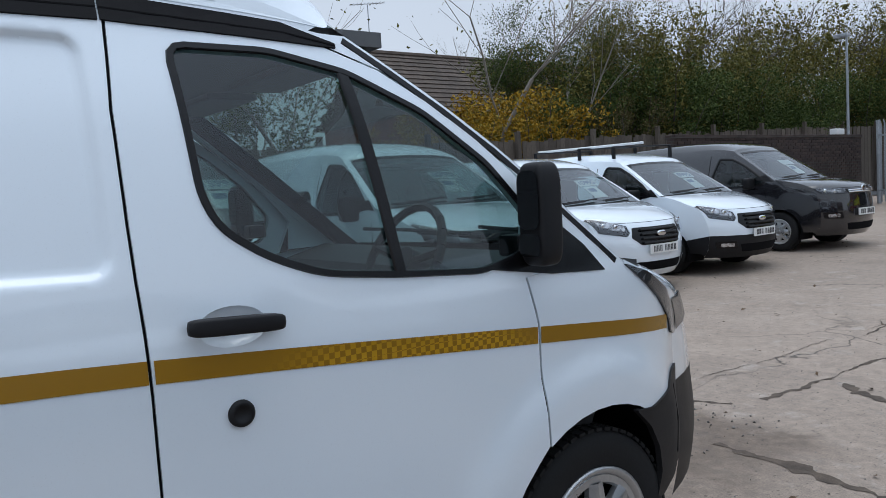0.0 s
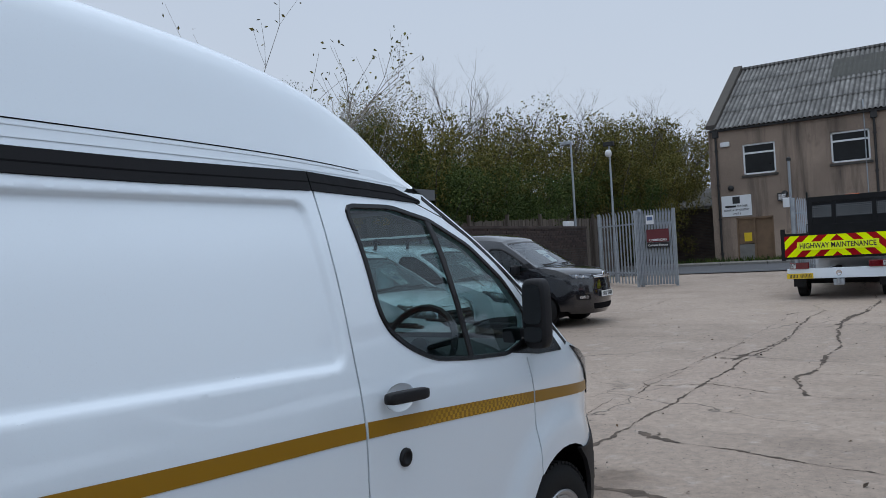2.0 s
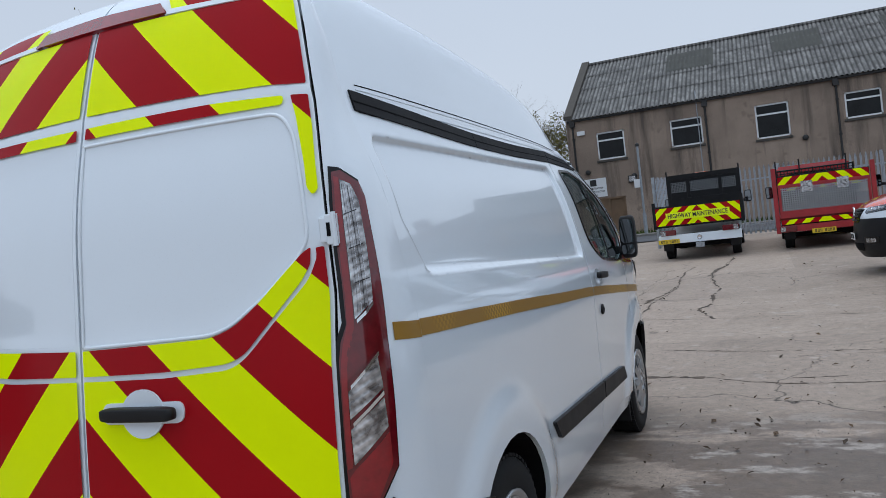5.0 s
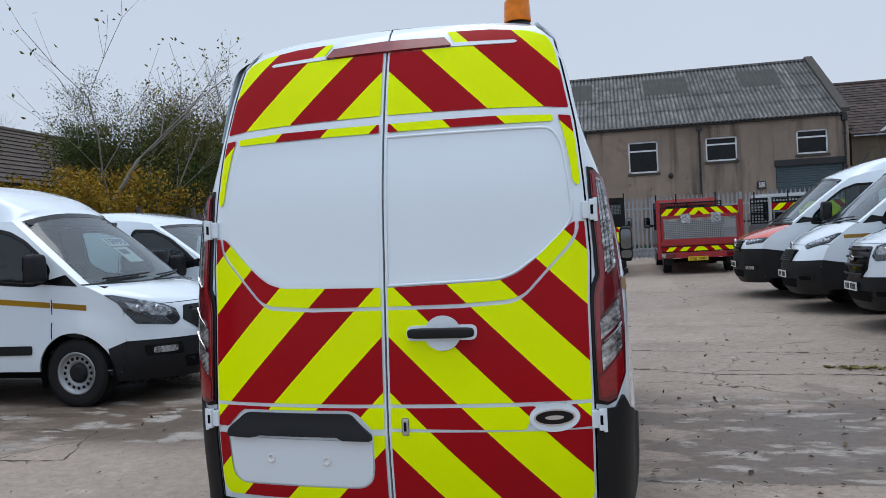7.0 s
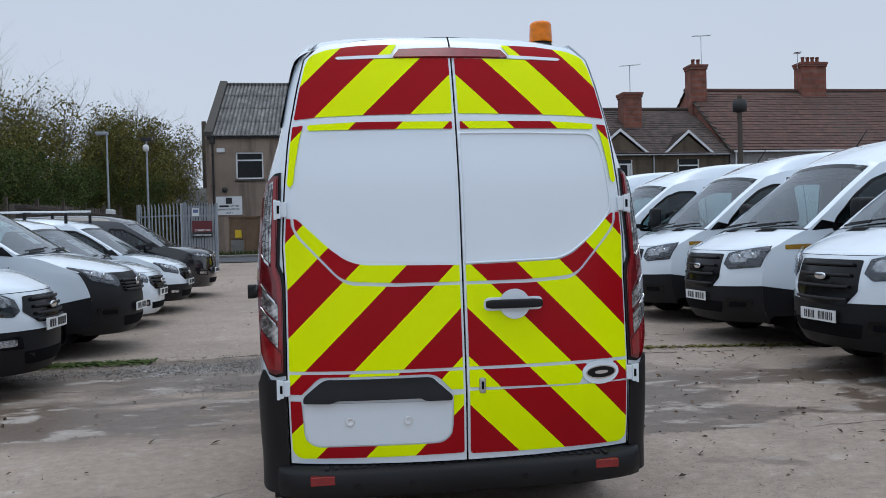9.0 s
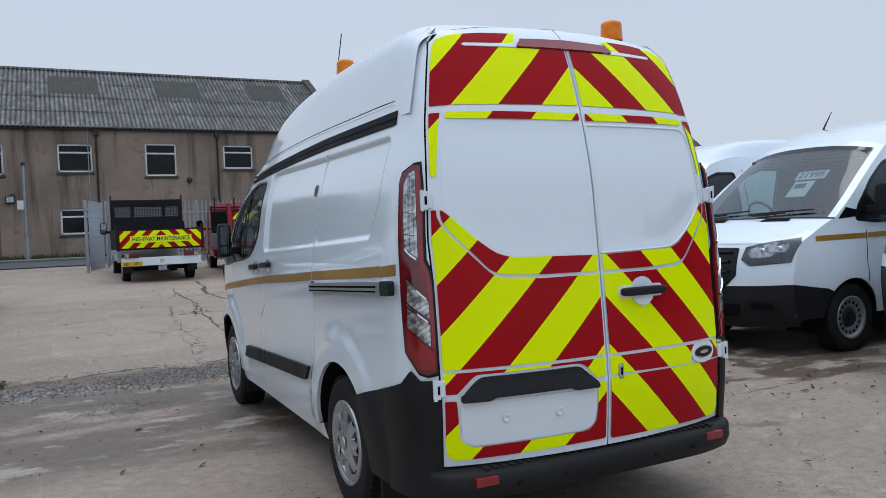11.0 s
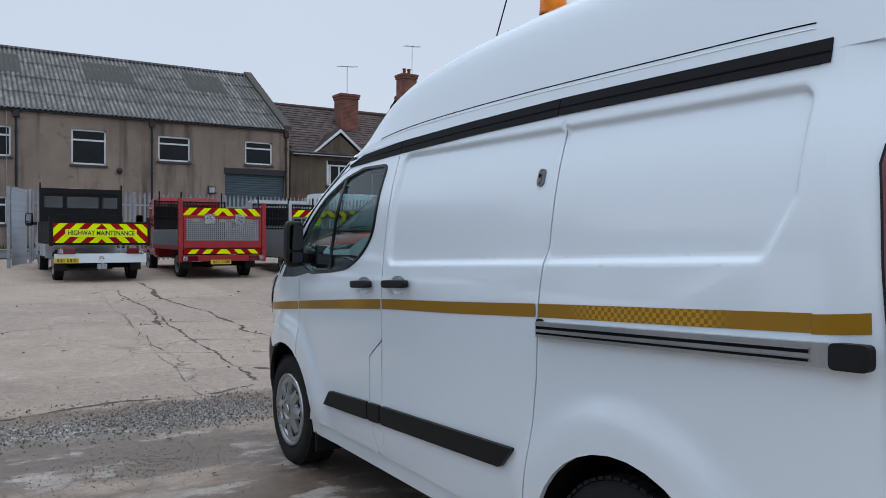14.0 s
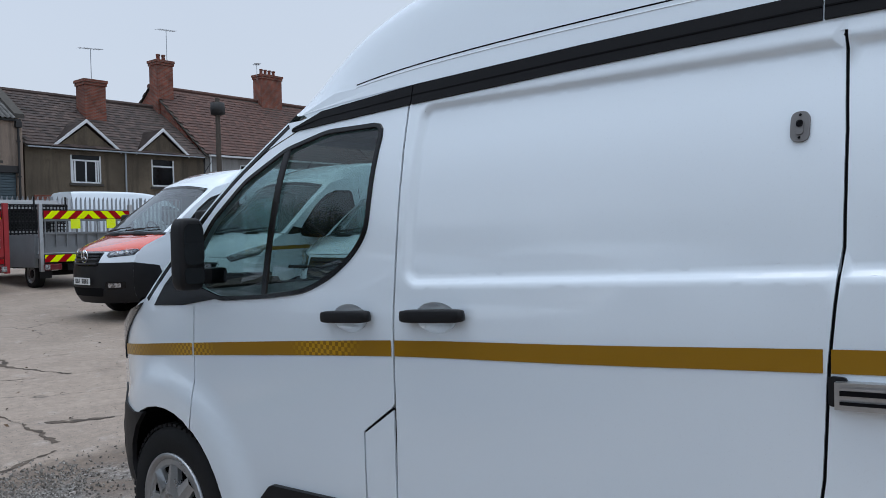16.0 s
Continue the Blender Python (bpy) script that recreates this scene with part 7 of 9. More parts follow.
def gabled_dormer(parent, xc, y, z_eave, half, peak, mat):
    """A half-dormer gable rising through the eaves, with white barge boards."""
    bm = bmesh.new()
    prism(bm, [(xc - half + 0.15, z_eave - 0.3), (xc + half - 0.15, z_eave - 0.3), (xc + half - 0.15, z_eave), (xc, peak), (xc - half + 0.15, z_eave)], 'y', y, y + 0.25)
    part("gable", bm, mat, parent)
    for s in (-1, 1):
        bb = bmesh.new()
        prism(bb, [(xc + s * (half + 0.1), z_eave - 0.12), (xc, peak + 0.14), (xc, peak + 0.30), (xc + s * (half + 0.12), z_eave + 0.02)], 'y', y - 0.14, y - 0.06)
        part("barge_board", bb, UPVC, parent, "white barge board")
        rf = bmesh.new()
        vs = [rf.verts.new(p) for p in ((xc + s * (half + 0.1), y - 0.12, z_eave + 0.05), (xc, y - 0.12, peak + 0.28), (xc, y + 2.4, peak + 0.28), (xc + s * (half + 0.1), y + 0.4, z_eave + 0.05))]
        rf.faces.new(vs)
        bmesh.ops.solidify(rf, geom=rf.faces[:], thickness=0.05)
        part("dormer_roof", rf, TILES, parent)


def cottages():
    t = thing("brick_cottage_terrace", "terrace of old roughcast cottages with brown tiled roofs", "house")
    Y, ZE, ZR, YR = 38.2, 5.75, 9.0, 43.2
    w1, w2 = (14.62, 16.12, 4.05, 5.62), (18.80, 20.10, 4.0, 5.50)
    wall_with_holes(12.55, 21.9, 0.0, ZE, [w1, w2, (13.2, 14.0, 0, 2.6), (17.2, 18.0, 0, 2.6)], Y, Y + 0.3, RENDER_COT, "front_wall", t)
    upvc_window(t, *w1, Y + 0.03, "cross", True)
    upvc_window(t, *w2, Y + 0.03, "top")
    part("shop_band", boxes((12.9, 21.2, Y - 0.08, Y, 3.0, 3.45), bevel=0.01), BRICK, t)
    part("shop_fascia", boxes((13.2, 16.5, Y - 0.12, Y - 0.08, 2.6, 3.0)), INK_FADED, t, "blue-grey fascia board")
    for d in ((13.2, 14.0), (17.2, 18.0)):
        part("door", boxes((d[0], d[1], Y + 0.1, Y + 0.15, 0.3, 2.6)), WOOD_DOOR, t)
    for x in (12.5, 21.6):
        bm = bmesh.new()
        prism(bm, [(Y + 0.3, 0), (YR * 2 - Y, 0), (YR * 2 - Y, ZE), (YR, ZR - 0.2), (Y + 0.3, ZE)], 'x', x, x + 0.3)
        part("party_wall", bm, BRICK, t)
    tiled_roof(t, 12.5, 22.0, Y - 0.25, ZE - 0.05, YR, ZR, TILES, "brown weathered roof tiles")
    tiled_roof(t, 12.5, 22.0, YR * 2 - Y + 0.25, ZE - 0.05, YR, ZR, TILES)
    part("ridge_tiles", rod(bmesh.new(), (12.5, YR, ZR + 0.03), (22, YR, ZR + 0.03), 0.13, 8), TILES, t)
    gabled_dormer(t, 15.4, Y - 0.02, ZE - 0.05, 1.62, 6.85, RENDER_COT)
    gabled_dormer(t, 19.45, Y - 0.02, ZE - 0.05, 1.42, 6.75, RENDER_COT)
    gp = bmesh.new()
    box(gp, 12.6, 21.8, Y - 0.3, Y - 0.20, ZE - 0.13, ZE - 0.07, 0.01)
    rod(gp, (17.35, Y - 0.1, 0.4), (17.35, Y - 0.1, ZE - 0.1), 0.045, 8)
    part("gutter", gp, GALV, t, "grey gutter and downpipe")
    chimney(t, 17.3, 41.4, 7.4, 9.7, 1.12, 1.0, 0)
    chimney(t, 22.35, 43.0, 8.2, 11.75, 1.02, 0.9, 2)
    # the taller red-tiled terrace that goes on beyond
    u = thing("red_tiled_terrace", "pale rendered terrace under a red-brown tiled roof", "house")
    Z2, R2 = 5.9, 10.3
    holes = [(24.3, 25.7, 4.0, 5.4), (28.5, 29.9, 4.0, 5.4), (33.0, 34.4, 4.0, 5.4)]
    wall_with_holes(22.0, 40.0, 0.0, Z2, holes, Y, Y + 0.3, RENDER_PALE, "front_wall", u)
    for h in holes:
        upvc_window(u, *h, Y + 0.03, "top")
    for x in (22.0, 39.7):
        bm = bmesh.new()
        prism(bm, [(Y + 0.3, 0), (YR * 2 - Y + 1, 0), (YR * 2 - Y + 1, Z2), (YR + 0.5, R2 - 0.15), (Y + 0.3, Z2)], 'x', x, x + 0.3)
        part("gable_wall", bm, BRICK, u)
    tiled_roof(u, 21.9, 40.1, Y - 0.25, Z2 - 0.05, YR + 0.5, R2, TILES_RED, "red-brown roof tiles")
    tiled_roof(u, 21.9, 40.1, YR * 2 - Y + 1.25, Z2 - 0.05, YR + 0.5, R2, TILES_RED)
    part("ridge_tiles", rod(bmesh.new(), (21.9, YR + 0.5, R2 + 0.03), (40.1, YR + 0.5, R2 + 0.03), 0.13, 8), TILES_RED, u)
    chimney(u, 30.6, 43.6, 9.0, 12.1, 1.7, 0.9, 4)
    chimney(u, 37.5, 43.6, 9.0, 12.6, 1.5, 0.9, 3)
    gp = bmesh.new()
    box(gp, 22.1, 39.9, Y - 0.3, Y - 0.18, Z2 - 0.16, Z2 - 0.06, 0.02)
    rod(gp, (22.3, Y - 0.1, 0.4), (22.3, Y - 0.1, Z2 - 0.1), 0.045, 8)
    part("gutter", gp, UPVC, u)
    tv_aerial(17.3, 41.3, 9.65, 1.7, 10)
    tv_aerial(22.7, 42.9, 11.7, 1.9, 15)
    tv_aerial(29.6, 43.4, 11.7, 1.0, 60)


cottages()


def left_house():
    t = thing("brick_bungalow", "red brick house with a dark brown tiled roof beyond the fence", "house")
    part("wall", boxes((-27.0, -20.2, 18.2, 33.0, 0.0, 4.45)), BRICK, t)
    for y0 in (18.2, 32.8):
        bm = bmesh.new()
        prism(bm, [(-27.0, 4.45), (-20.2, 4.45), (-23.6, 6.95)], 'y', y0, y0 + 0.2)
        part("gable", bm, BRICK, t)
    for x0, sgn in ((-19.8, 1), (-27.4, -1)):
        bm = bmesh.new()
        L = math.hypot(3.8, 2.75)
        s = Vector((-3.8 * sgn / L, 0, 2.75 / L))
        up = Vector((2.75 / L * sgn, 0, 3.8 / L))
        for k in range(13):
            for i in range(50):
                a = Vector((x0, 17.9 + i * 0.31 + (0.15 if k % 2 else 0), 4.3)) + s * (k * 0.36)
                p = [a + up * 0.05, a + Vector((0, 0.30, 0)) + up * 0.05, a + Vector((0, 0.30, 0)) + s * 0.39 + up * 0.01, a + s * 0.39 + up * 0.01]
                q = [bm.verts.new(v) for v in p]
                bm.faces.new(q)
                e = [bm.verts.new(v - up * 0.04) for v in p[:2]]
                bm.faces.new((e[0], e[1], q[1], q[0]))
        bmesh.ops.recalc_face_normals(bm, faces=bm.faces)
        tl = part("roof_tiles", bm, TILES_DARK, t, "dark brown roof tiles")
        tl["kind"] = "stuff"
    part("roof_deck", prism(bmesh.new(), [(-27.3, 4.28), (-19.9, 4.28), (-23.6, 6.98)], 'y', 17.95, 33.2), TILES_DARK, t)
    part("ridge_tiles", rod(bmesh.new(), (-23.6, 17.9, 7.05), (-23.6, 33.3, 7.05), 0.13, 8), TILES_DARK, t)
    for y in (20.5, 24.5, 29.0):
        w = part("window", boxes((-20.2, -20.1, y, y + 1.2, 2.6, 3.9)), UPVC, t)
        part("pane", boxes((-20.11, -20.08, y + 0.08, y + 0.56, 2.7, 3.8), (-20.11, -20.08, y + 0.64, y + 1.12, 2.7, 3.8)), DARK_PANE, w)
    tv_aerial(-23.6, 18.6, 7.0, 1.9, 80)


left_house()

# ---- fences, wall and gates ----
def pale_mesh(h, w=0.07):
    """A corrugated palisade pale with a pointed, splayed head."""
    bm = bmesh.new()
    prof = [(-w / 2, 0.0), (-w * 0.28, -0.014), (0.0, -0.002), (w * 0.28, -0.014), (w / 2, 0.0)]
    lo = [bm.verts.new((x, y, 0)) for x, y in prof]
    hi = [bm.verts.new((x, y, h - 0.12)) for x, y in prof]
    tip = [bm.verts.new((x * 0.55, y - 0.02, h - 0.05)) for x, y in prof]
    end = bm.verts.new((0, -0.035, h))
    for r0, r1 in ((lo, hi), (hi, tip)):
        for i in range(4):
            bm.faces.new((r0[i], r0[i + 1], r1[i + 1], r1[i]))
    for i in range(4):
        bm.faces.new((tip[i], tip[i + 1], end))
    me = bpy.data.meshes.new("pale")
    bm.to_mesh(me)
    bm.free()
    me.materials.append(GALV)
    return me


PALE = pale_mesh(2.25)


def palisade(name, label, a, b2, pitch=0.15, category="fence", posts=True):
    a, b2 = Vector((*a, 0)), Vector((*b2, 0))
    d = b2 - a
    L, ang = d.length, math.atan2(d.y, d.x)
    t = thing(name, label, category, Matrix.Translation((a.x, a.y, ground_z(a.x, a.y))) @ Matrix.Rotation(ang, 4, 'Z'), kind="structure" if category == "fence" else "")
    for i in range(int(L / pitch)):
        o = new("pale", PALE)
        o.parent = t
        o.location = (0.06 + i * pitch, -0.03, 0.06)
    for z in (0.35, 1.85):
        part("rail", boxes((0, L, -0.015, 0.035, z, z + 0.05)), GALV, t)
    if posts:
        k = max(1, int(L / 2.75))
        for i in range(k + 1):
            part("post", boxes((L * i / k - 0.04, L * i / k + 0.04, 0.0, 0.08, -0.1, 2.3)), GALV, t)
    return t


palisade("palisade_fence", "grey galvanised palisade fence behind the trucks", (-0.6, 26.2), (14.5, 26.2))
g1 = palisade("palisade_gate", "open grey steel palisade gate leaf by the wall", (-7.35, 24.6), (-5.55, 23.35), 0.17, "gate")
g2 = palisade("palisade_gate", "grey steel palisade gate leaf carrying a notice board", (-5.6, 23.2), (-4.5, 23.42), 0.085, "gate")
g3 = palisade("palisade_gate", "grey steel palisade gate leaf swung back beside a truck", (-1.28, 23.9), (-0.72, 26.1), 0.12, "gate")
nb = thing("notice_board", "dark red and black notice board fixed on the gate", "sign", Matrix.Translation((-4.95, 23.24, 1.9)) @ Matrix.Rotation(radians(11), 4, 'Z'))
part("board", boxes((-0.32, 0.32, -0.012, 0.012, -0.19, 0.19)), SIGN_RED, nb)
part("lower_board", boxes((-0.32, 0.32, -0.012, 0.012, -0.36, -0.2)), INK, nb)
fm = Matrix.Translation((0, -0.016, 0)) @ Matrix.Rotation(radians(90), 4, 'X')
words("board_lettering", "COMMERCIALS", 0.09, SIGN_WHITE, nb, Matrix.Translation((0, 0, -0.13)) @ fm, 0.5)
words("board_lettering", "Customer Entrance", 0.09, SIGN_WHITE, nb, Matrix.Translation((0, 0, -0.28)) @ fm, 0.56)
n2 = thing("paper_notice", "small pale blue notice tied to the gate", "sign", Matrix.Translation((-5.15, 23.2, 2.38)) @ Matrix.Rotation(radians(11), 4, 'Z'))
part("sheet", boxes((-0.11, 0.11, -0.006, 0.006, -0.13, 0.13)), SIGN_WHITE, n2)
part("print", boxes((-0.08, 0.08, -0.008, -0.006, -0.02, 0.09)), INK_FADED, n2)

# close-boarded timber fence along the parking row
fence = thing("timber_fence", "weathered dark close-boarded timber fence", "fence", kind="structure")
board = boxes((-0.010, 0.010, -0.075, 0.075, 0.0, 2.35), bevel=0.003)
bme = bpy.data.meshes.new("board")
board.to_mesh(bme)
board.free()
bme.materials.append(WOOD_FENCE)
rf = random.Random(3)
y = -6.0
k = 0
while y < 34.5:
    o = new("board", bme)
    o.parent = fence
    o.matrix_basis = Matrix.Translation((-10.5 + (0.012 if k % 2 else 0), y, ground_z(0, y) + rf.uniform(-0.03, 0.03))) @ Euler((rf.gauss(0, 0.006), rf.gauss(0, 0.004), 0)).to_matrix().to_4x4() @ Matrix.Diagonal((1, 1, 1 + rf.uniform(-0.01, 0.012), 1))
    y += 0.138
    k += 1
for i in range(17):
    yy = -6 + i * 2.5
    part("fence_post", boxes((-10.44, -10.34, yy - 0.05, yy + 0.05, ground_z(0, yy) - 0.2, ground_z(0, yy) + 2.55), bevel=0.006), WOOD_FENCE, fence)
for z in (0.4, 1.2, 2.1):
    bm = bmesh.new()
    prism(bm, [(-10.46, z), (-10.38, z), (-10.40, z + 0.09), (-10.46, z + 0.09)], 'y', -6, 8)
    part("fence_rail", bm, WOOD_FENCE, fence)

# brick boundary wall by the gate, laid brick by brick
wall = thing("boundary_wall", "dark weathered brick boundary wall", "wall", kind="structure")
WX, WY0, WY1, WZ = -7.9, 16.3, 24.9, 2.0
part("wall_core", boxes((WX - 0.2, WX - 0.012, WY0, WY1, 0.0, WZ + 0.3)), BRICK_DARK, wall)
BRICK_PIECE = island_surface("dark_brick", (0.030, 0.021, 0.020), (0.060, 0.040, 0.034), fine=40, per="object")
bb = boxes((-0.012, 0.012, -0.1075, 0.1075, -0.0325, 0.0325), bevel=0.004)
bmb = bpy.data.meshes.new("brick")
bb.to_mesh(bmb)
bb.free()
bmb.materials.append(BRICK_PIECE)
made, rest = 0, bmesh.new()
for row in range(27):
    for i in range(38):
        yy = WY0 + 0.11 + i * 0.2275 + (0.11 if row % 2 else 0)
        if yy > WY1 - 0.1:
            continue
        p = Vector((WX + rf.uniform(-0.004, 0.004), yy, 0.28 + row * 0.077))
        if row >= 19 and made < 290:
            o = new("brick", bmb)
            o.parent = wall
            o.location = p
            made += 1
        else:
            box(rest, p.x - 0.012, p.x + 0.012, p.y - 0.1075, p.y + 0.1075, p.z - 0.0325, p.z + 0.0325)
ro = part("brick_courses", rest, BRICK_DARK, wall)
ro["kind"] = "stuff"
part("wall_coping", boxes((WX - 0.24, WX + 0.03, WY0, WY1, WZ + 0.3, WZ + 0.38), bevel=0.01), BRICK_DARK, wall)
lb = thing("bulkhead_lamp", "small white bulkhead lamp on the wall top", "lamp", pose(-7.95, 23.6, 2.38))
part("lamp_body", boxes((-0.1, 0.1, -0.22, 0.22, 0, 0.16), bevel=0.02), SIGN_WHITE, lb)


def street_lamp(x, y, h, label, head="lamp"):
    t = thing("street_lamp" if head == "lamp" else "camera_pole", label, "lamp post" if head == "lamp" else "camera", Matrix.Translation(on_ground(x, y)))
    part("column", rod(rod(bmesh.new(), (0, 0, 0), (0, 0, h * 0.3), 0.065, 10), (0, 0, h * 0.3), (0, 0, h), 0.045, 10, 0.03), GALV, t)
    if head == "lamp":
        hb = boxes((-0.35, 0.05, -0.10, 0.10, h - 0.02, h + 0.08), bevel=0.02)
        part("lamp_head", hb, GALV, t)
        part("lamp_glass", boxes((-0.33, -0.02, -0.08, 0.08, h - 0.06, h - 0.02), bevel=0.01), LAMP_WHITE, t)
    else:
        part("camera_dome", blob(bmesh.new(), (0.0, -0.1, h - 0.25), (0.11, 0.11, 0.13), 0.9), SIGN_WHITE, t, smooth=True)
        part("floodlight", boxes((-0.18, 0.18, -0.12, 0.02, h, h + 0.14), bevel=0.02), IRON, t)
    return t


street_lamp(-8.5, 25.4, 4.85, "grey lamp post with a slanted head")
street_lamp(-7.2, 25.6, 4.6, "slim pole with a dome camera and floodlight", "cam")
bl = thing("security_post", "grey steel post with a beacon cap and control box", "post", Matrix.Translation((-3.35, 36.0, 0.55)))
part("column", rod(rod(bmesh.new(), (0, 0, 0), (0, 0, 1.1), 0.09, 10), (0, 0, 1.1), (0, 0, 4.3), 0.055, 10), GALV, bl)
part("cap", lathe(bmesh.new(), [(0.1, 4.3), (0.09, 4.42), (0.0, 4.48)], 12, 'z'), IRON, bl)
part("control_box", boxes((-0.30, -0.04, -0.14, 0.02, 2.35, 2.75), bevel=0.015), SIGN_WHITE, bl)
tp = thing("telegraph_pole", "dark wooden telegraph pole with a round fitting", "pole", Matrix.Translation((21.4, 36.0, 0.5)))
part("pole_shaft", rod(bmesh.new(), (0, 0, 0), (0, 0, 8.1), 0.16, 12, 0.12), WOOD_FENCE, tp)
part("transformer_ring", lathe(bmesh.new(), [(0.16, 7.2), (0.36, 7.25), (0.38, 7.55), (0.36, 7.85), (0.14, 7.9)], 16, 'z'), IRON, tp, smooth=True)
tp2 = thing("telegraph_pole", "grey wooden telegraph pole beyond the building", "pole", Matrix.Translation((-9.4, 52, 0.5)))
part("pole_shaft", rod(bmesh.new(), (0, 0, 0), (0, 0, 9.2), 0.2, 12, 0.16), WOOD_FENCE, tp2)
wr = bmesh.new()
for dz in (0, 0.25):
    rod(wr, (-9.4, 52, 9.3 - dz), (-60, 60, 9.8 - dz), 0.02, 4)
    rod(wr, (-9.4, 52, 9.3 - dz), (0, 56, 9.6 - dz), 0.02, 4)
ob = part("overhead_wire", wr, INK, tp2)
ow = thing("outbuilding", "low dark brick shed with a corrugated roof beyond the gate", "shed")
part("wall", boxes((-13.5, -7.6, 40.0, 46.0, 0.2, 3.3)), BRICK_DARK, ow)
rb = bmesh.new()
prism(rb, [(39.7, 3.3), (46.2, 4.6), (46.2, 4.7), (39.7, 3.4)], 'x', -13.8, -7.4)
part("roof", rb, CORRUGATED, ow)


def closing_terrace():
    """Plain houses that close the place on the side behind the right-hand row."""
    t = thing("rendered_terrace", "plain brick and render houses behind the parked row", "house")
    part("wall", boxes((34.0, 41.0, -34.0, 22.0, 0.0, 4.6)), RENDER_COT, t)
    part("roof", prism(bmesh.new(), [(33.6, 4.5), (41.4, 4.5), (37.5, 6.9)], 'y', -34.3, 22.3), TILES, t)
    for i in range(8):
        y = -31 + i * 6.4
        w = part("window", boxes((33.9, 34.0, y, y + 1.3, 2.7, 4.0)), UPVC, t)
        part("pane", boxes((33.88, 33.9, y + 0.1, y + 1.2, 2.8, 3.9)), DARK_PANE, w)
    for i in range(4):
        chimney(t, 37.5, -28 + i * 12, 6.4, 8.0, 1.0, 1.4, 2)


closing_terrace()


# ---- parked vans and trucks ----
def scaled_rows(rows, ky, kz, dy=0.0):
    return [(a * ky + dy, b * kz, c * ky + dy, d * kz, e) for a, b, c, d, e in rows]


BIG_ROWS = [(5.50, 0.28, 5.16, 0.30, 0), (5.60, 0.45, 5.24, 0.45, 0), (5.62, 0.70, 5.27, 0.72, 0), (5.58, 0.95, 5.25, 0.95, 0), (5.50, 1.14, 5.18, 1.14, 0),
            (5.40, 1.20, 5.06, 1.22, 0), (5.15, 1.30, 4.90, 1.31, 0), (4.88, 1.39, 4.76, 1.37, 0), (4.82, 1.40, 4.72, 1.385, 0), (4.33, 1.84, 4.20, 1.80, 0),
            (3.92, 2.19, 3.78, 2.10, 0), (3.78, 2.27, 3.66, 2.16, 0.3), (3.3, 2.44, 3.3, 2.24, 0.8), (2.8, 2.53, 2.8, 2.26, 1), (2.0, 2.57, 2.0, 2.26, 1), (0.6, 2.56, 0.6, 2.26, 1), (0.08, 2.53, 0.04, 2.26, 1)]
BIG_SECTION = [(0.15, 0.92), (0.35, 0.96), (0.6, 0.99), (1.0, 1.005), (1.3, 0.995), (1.6, 0.965), (1.9, 0.905), (2.1, 0.86), (2.27, 0.81), (2.6, 0.7)]
BIG_PLAN = [(0, 1), (4.4, 1), (4.8, 0.985), (5.0, 0.965), (5.2, 0.93), (5.4, 0.86), (5.62, 0.74)]
SMALL_ROWS = [(4.30, 0.22, 3.98, 0.24, 0), (4.38, 0.34, 4.06, 0.36, 0), (4.40, 0.55, 4.09, 0.56, 0), (4.37, 0.72, 4.06, 0.73, 0), (4.28, 0.88, 3.97, 0.90, 0),
              (4.15, 0.95, 3.80, 0.98, 0), (3.85, 1.04, 3.62, 1.05, 0), (3.50, 1.11, 3.42, 1.10, 0), (3.45, 1.12, 3.38, 1.11, 0), (3.05, 1.40, 2.96, 1.38, 0),
              (2.72, 1.62, 2.62, 1.58, 0), (2.58, 1.70, 2.52, 1.63, 0.3), (2.2, 1.78, 2.2, 1.67, 0.6), (1.8, 1.81, 1.8, 1.68, 0.7), (1.2, 1.82, 1.2, 1.68, 0.7), (0.4, 1.80, 0.4, 1.67, 0.7), (0.08, 1.77, 0.04, 1.65, 0.7)]
SMALL_SECTION = [(0.15, 0.82), (0.35, 0.87), (0.6, 0.90), (0.9, 0.91), (1.1, 0.895), (1.3, 0.85), (1.5, 0.785), (1.68, 0.72), (1.85, 0.6)]
SMALL_PLAN = [(0, 1), (3.3, 1), (3.6, 0.985), (3.8, 0.955), (4.0, 0.91), (4.2, 0.84), (4.42, 0.72)]


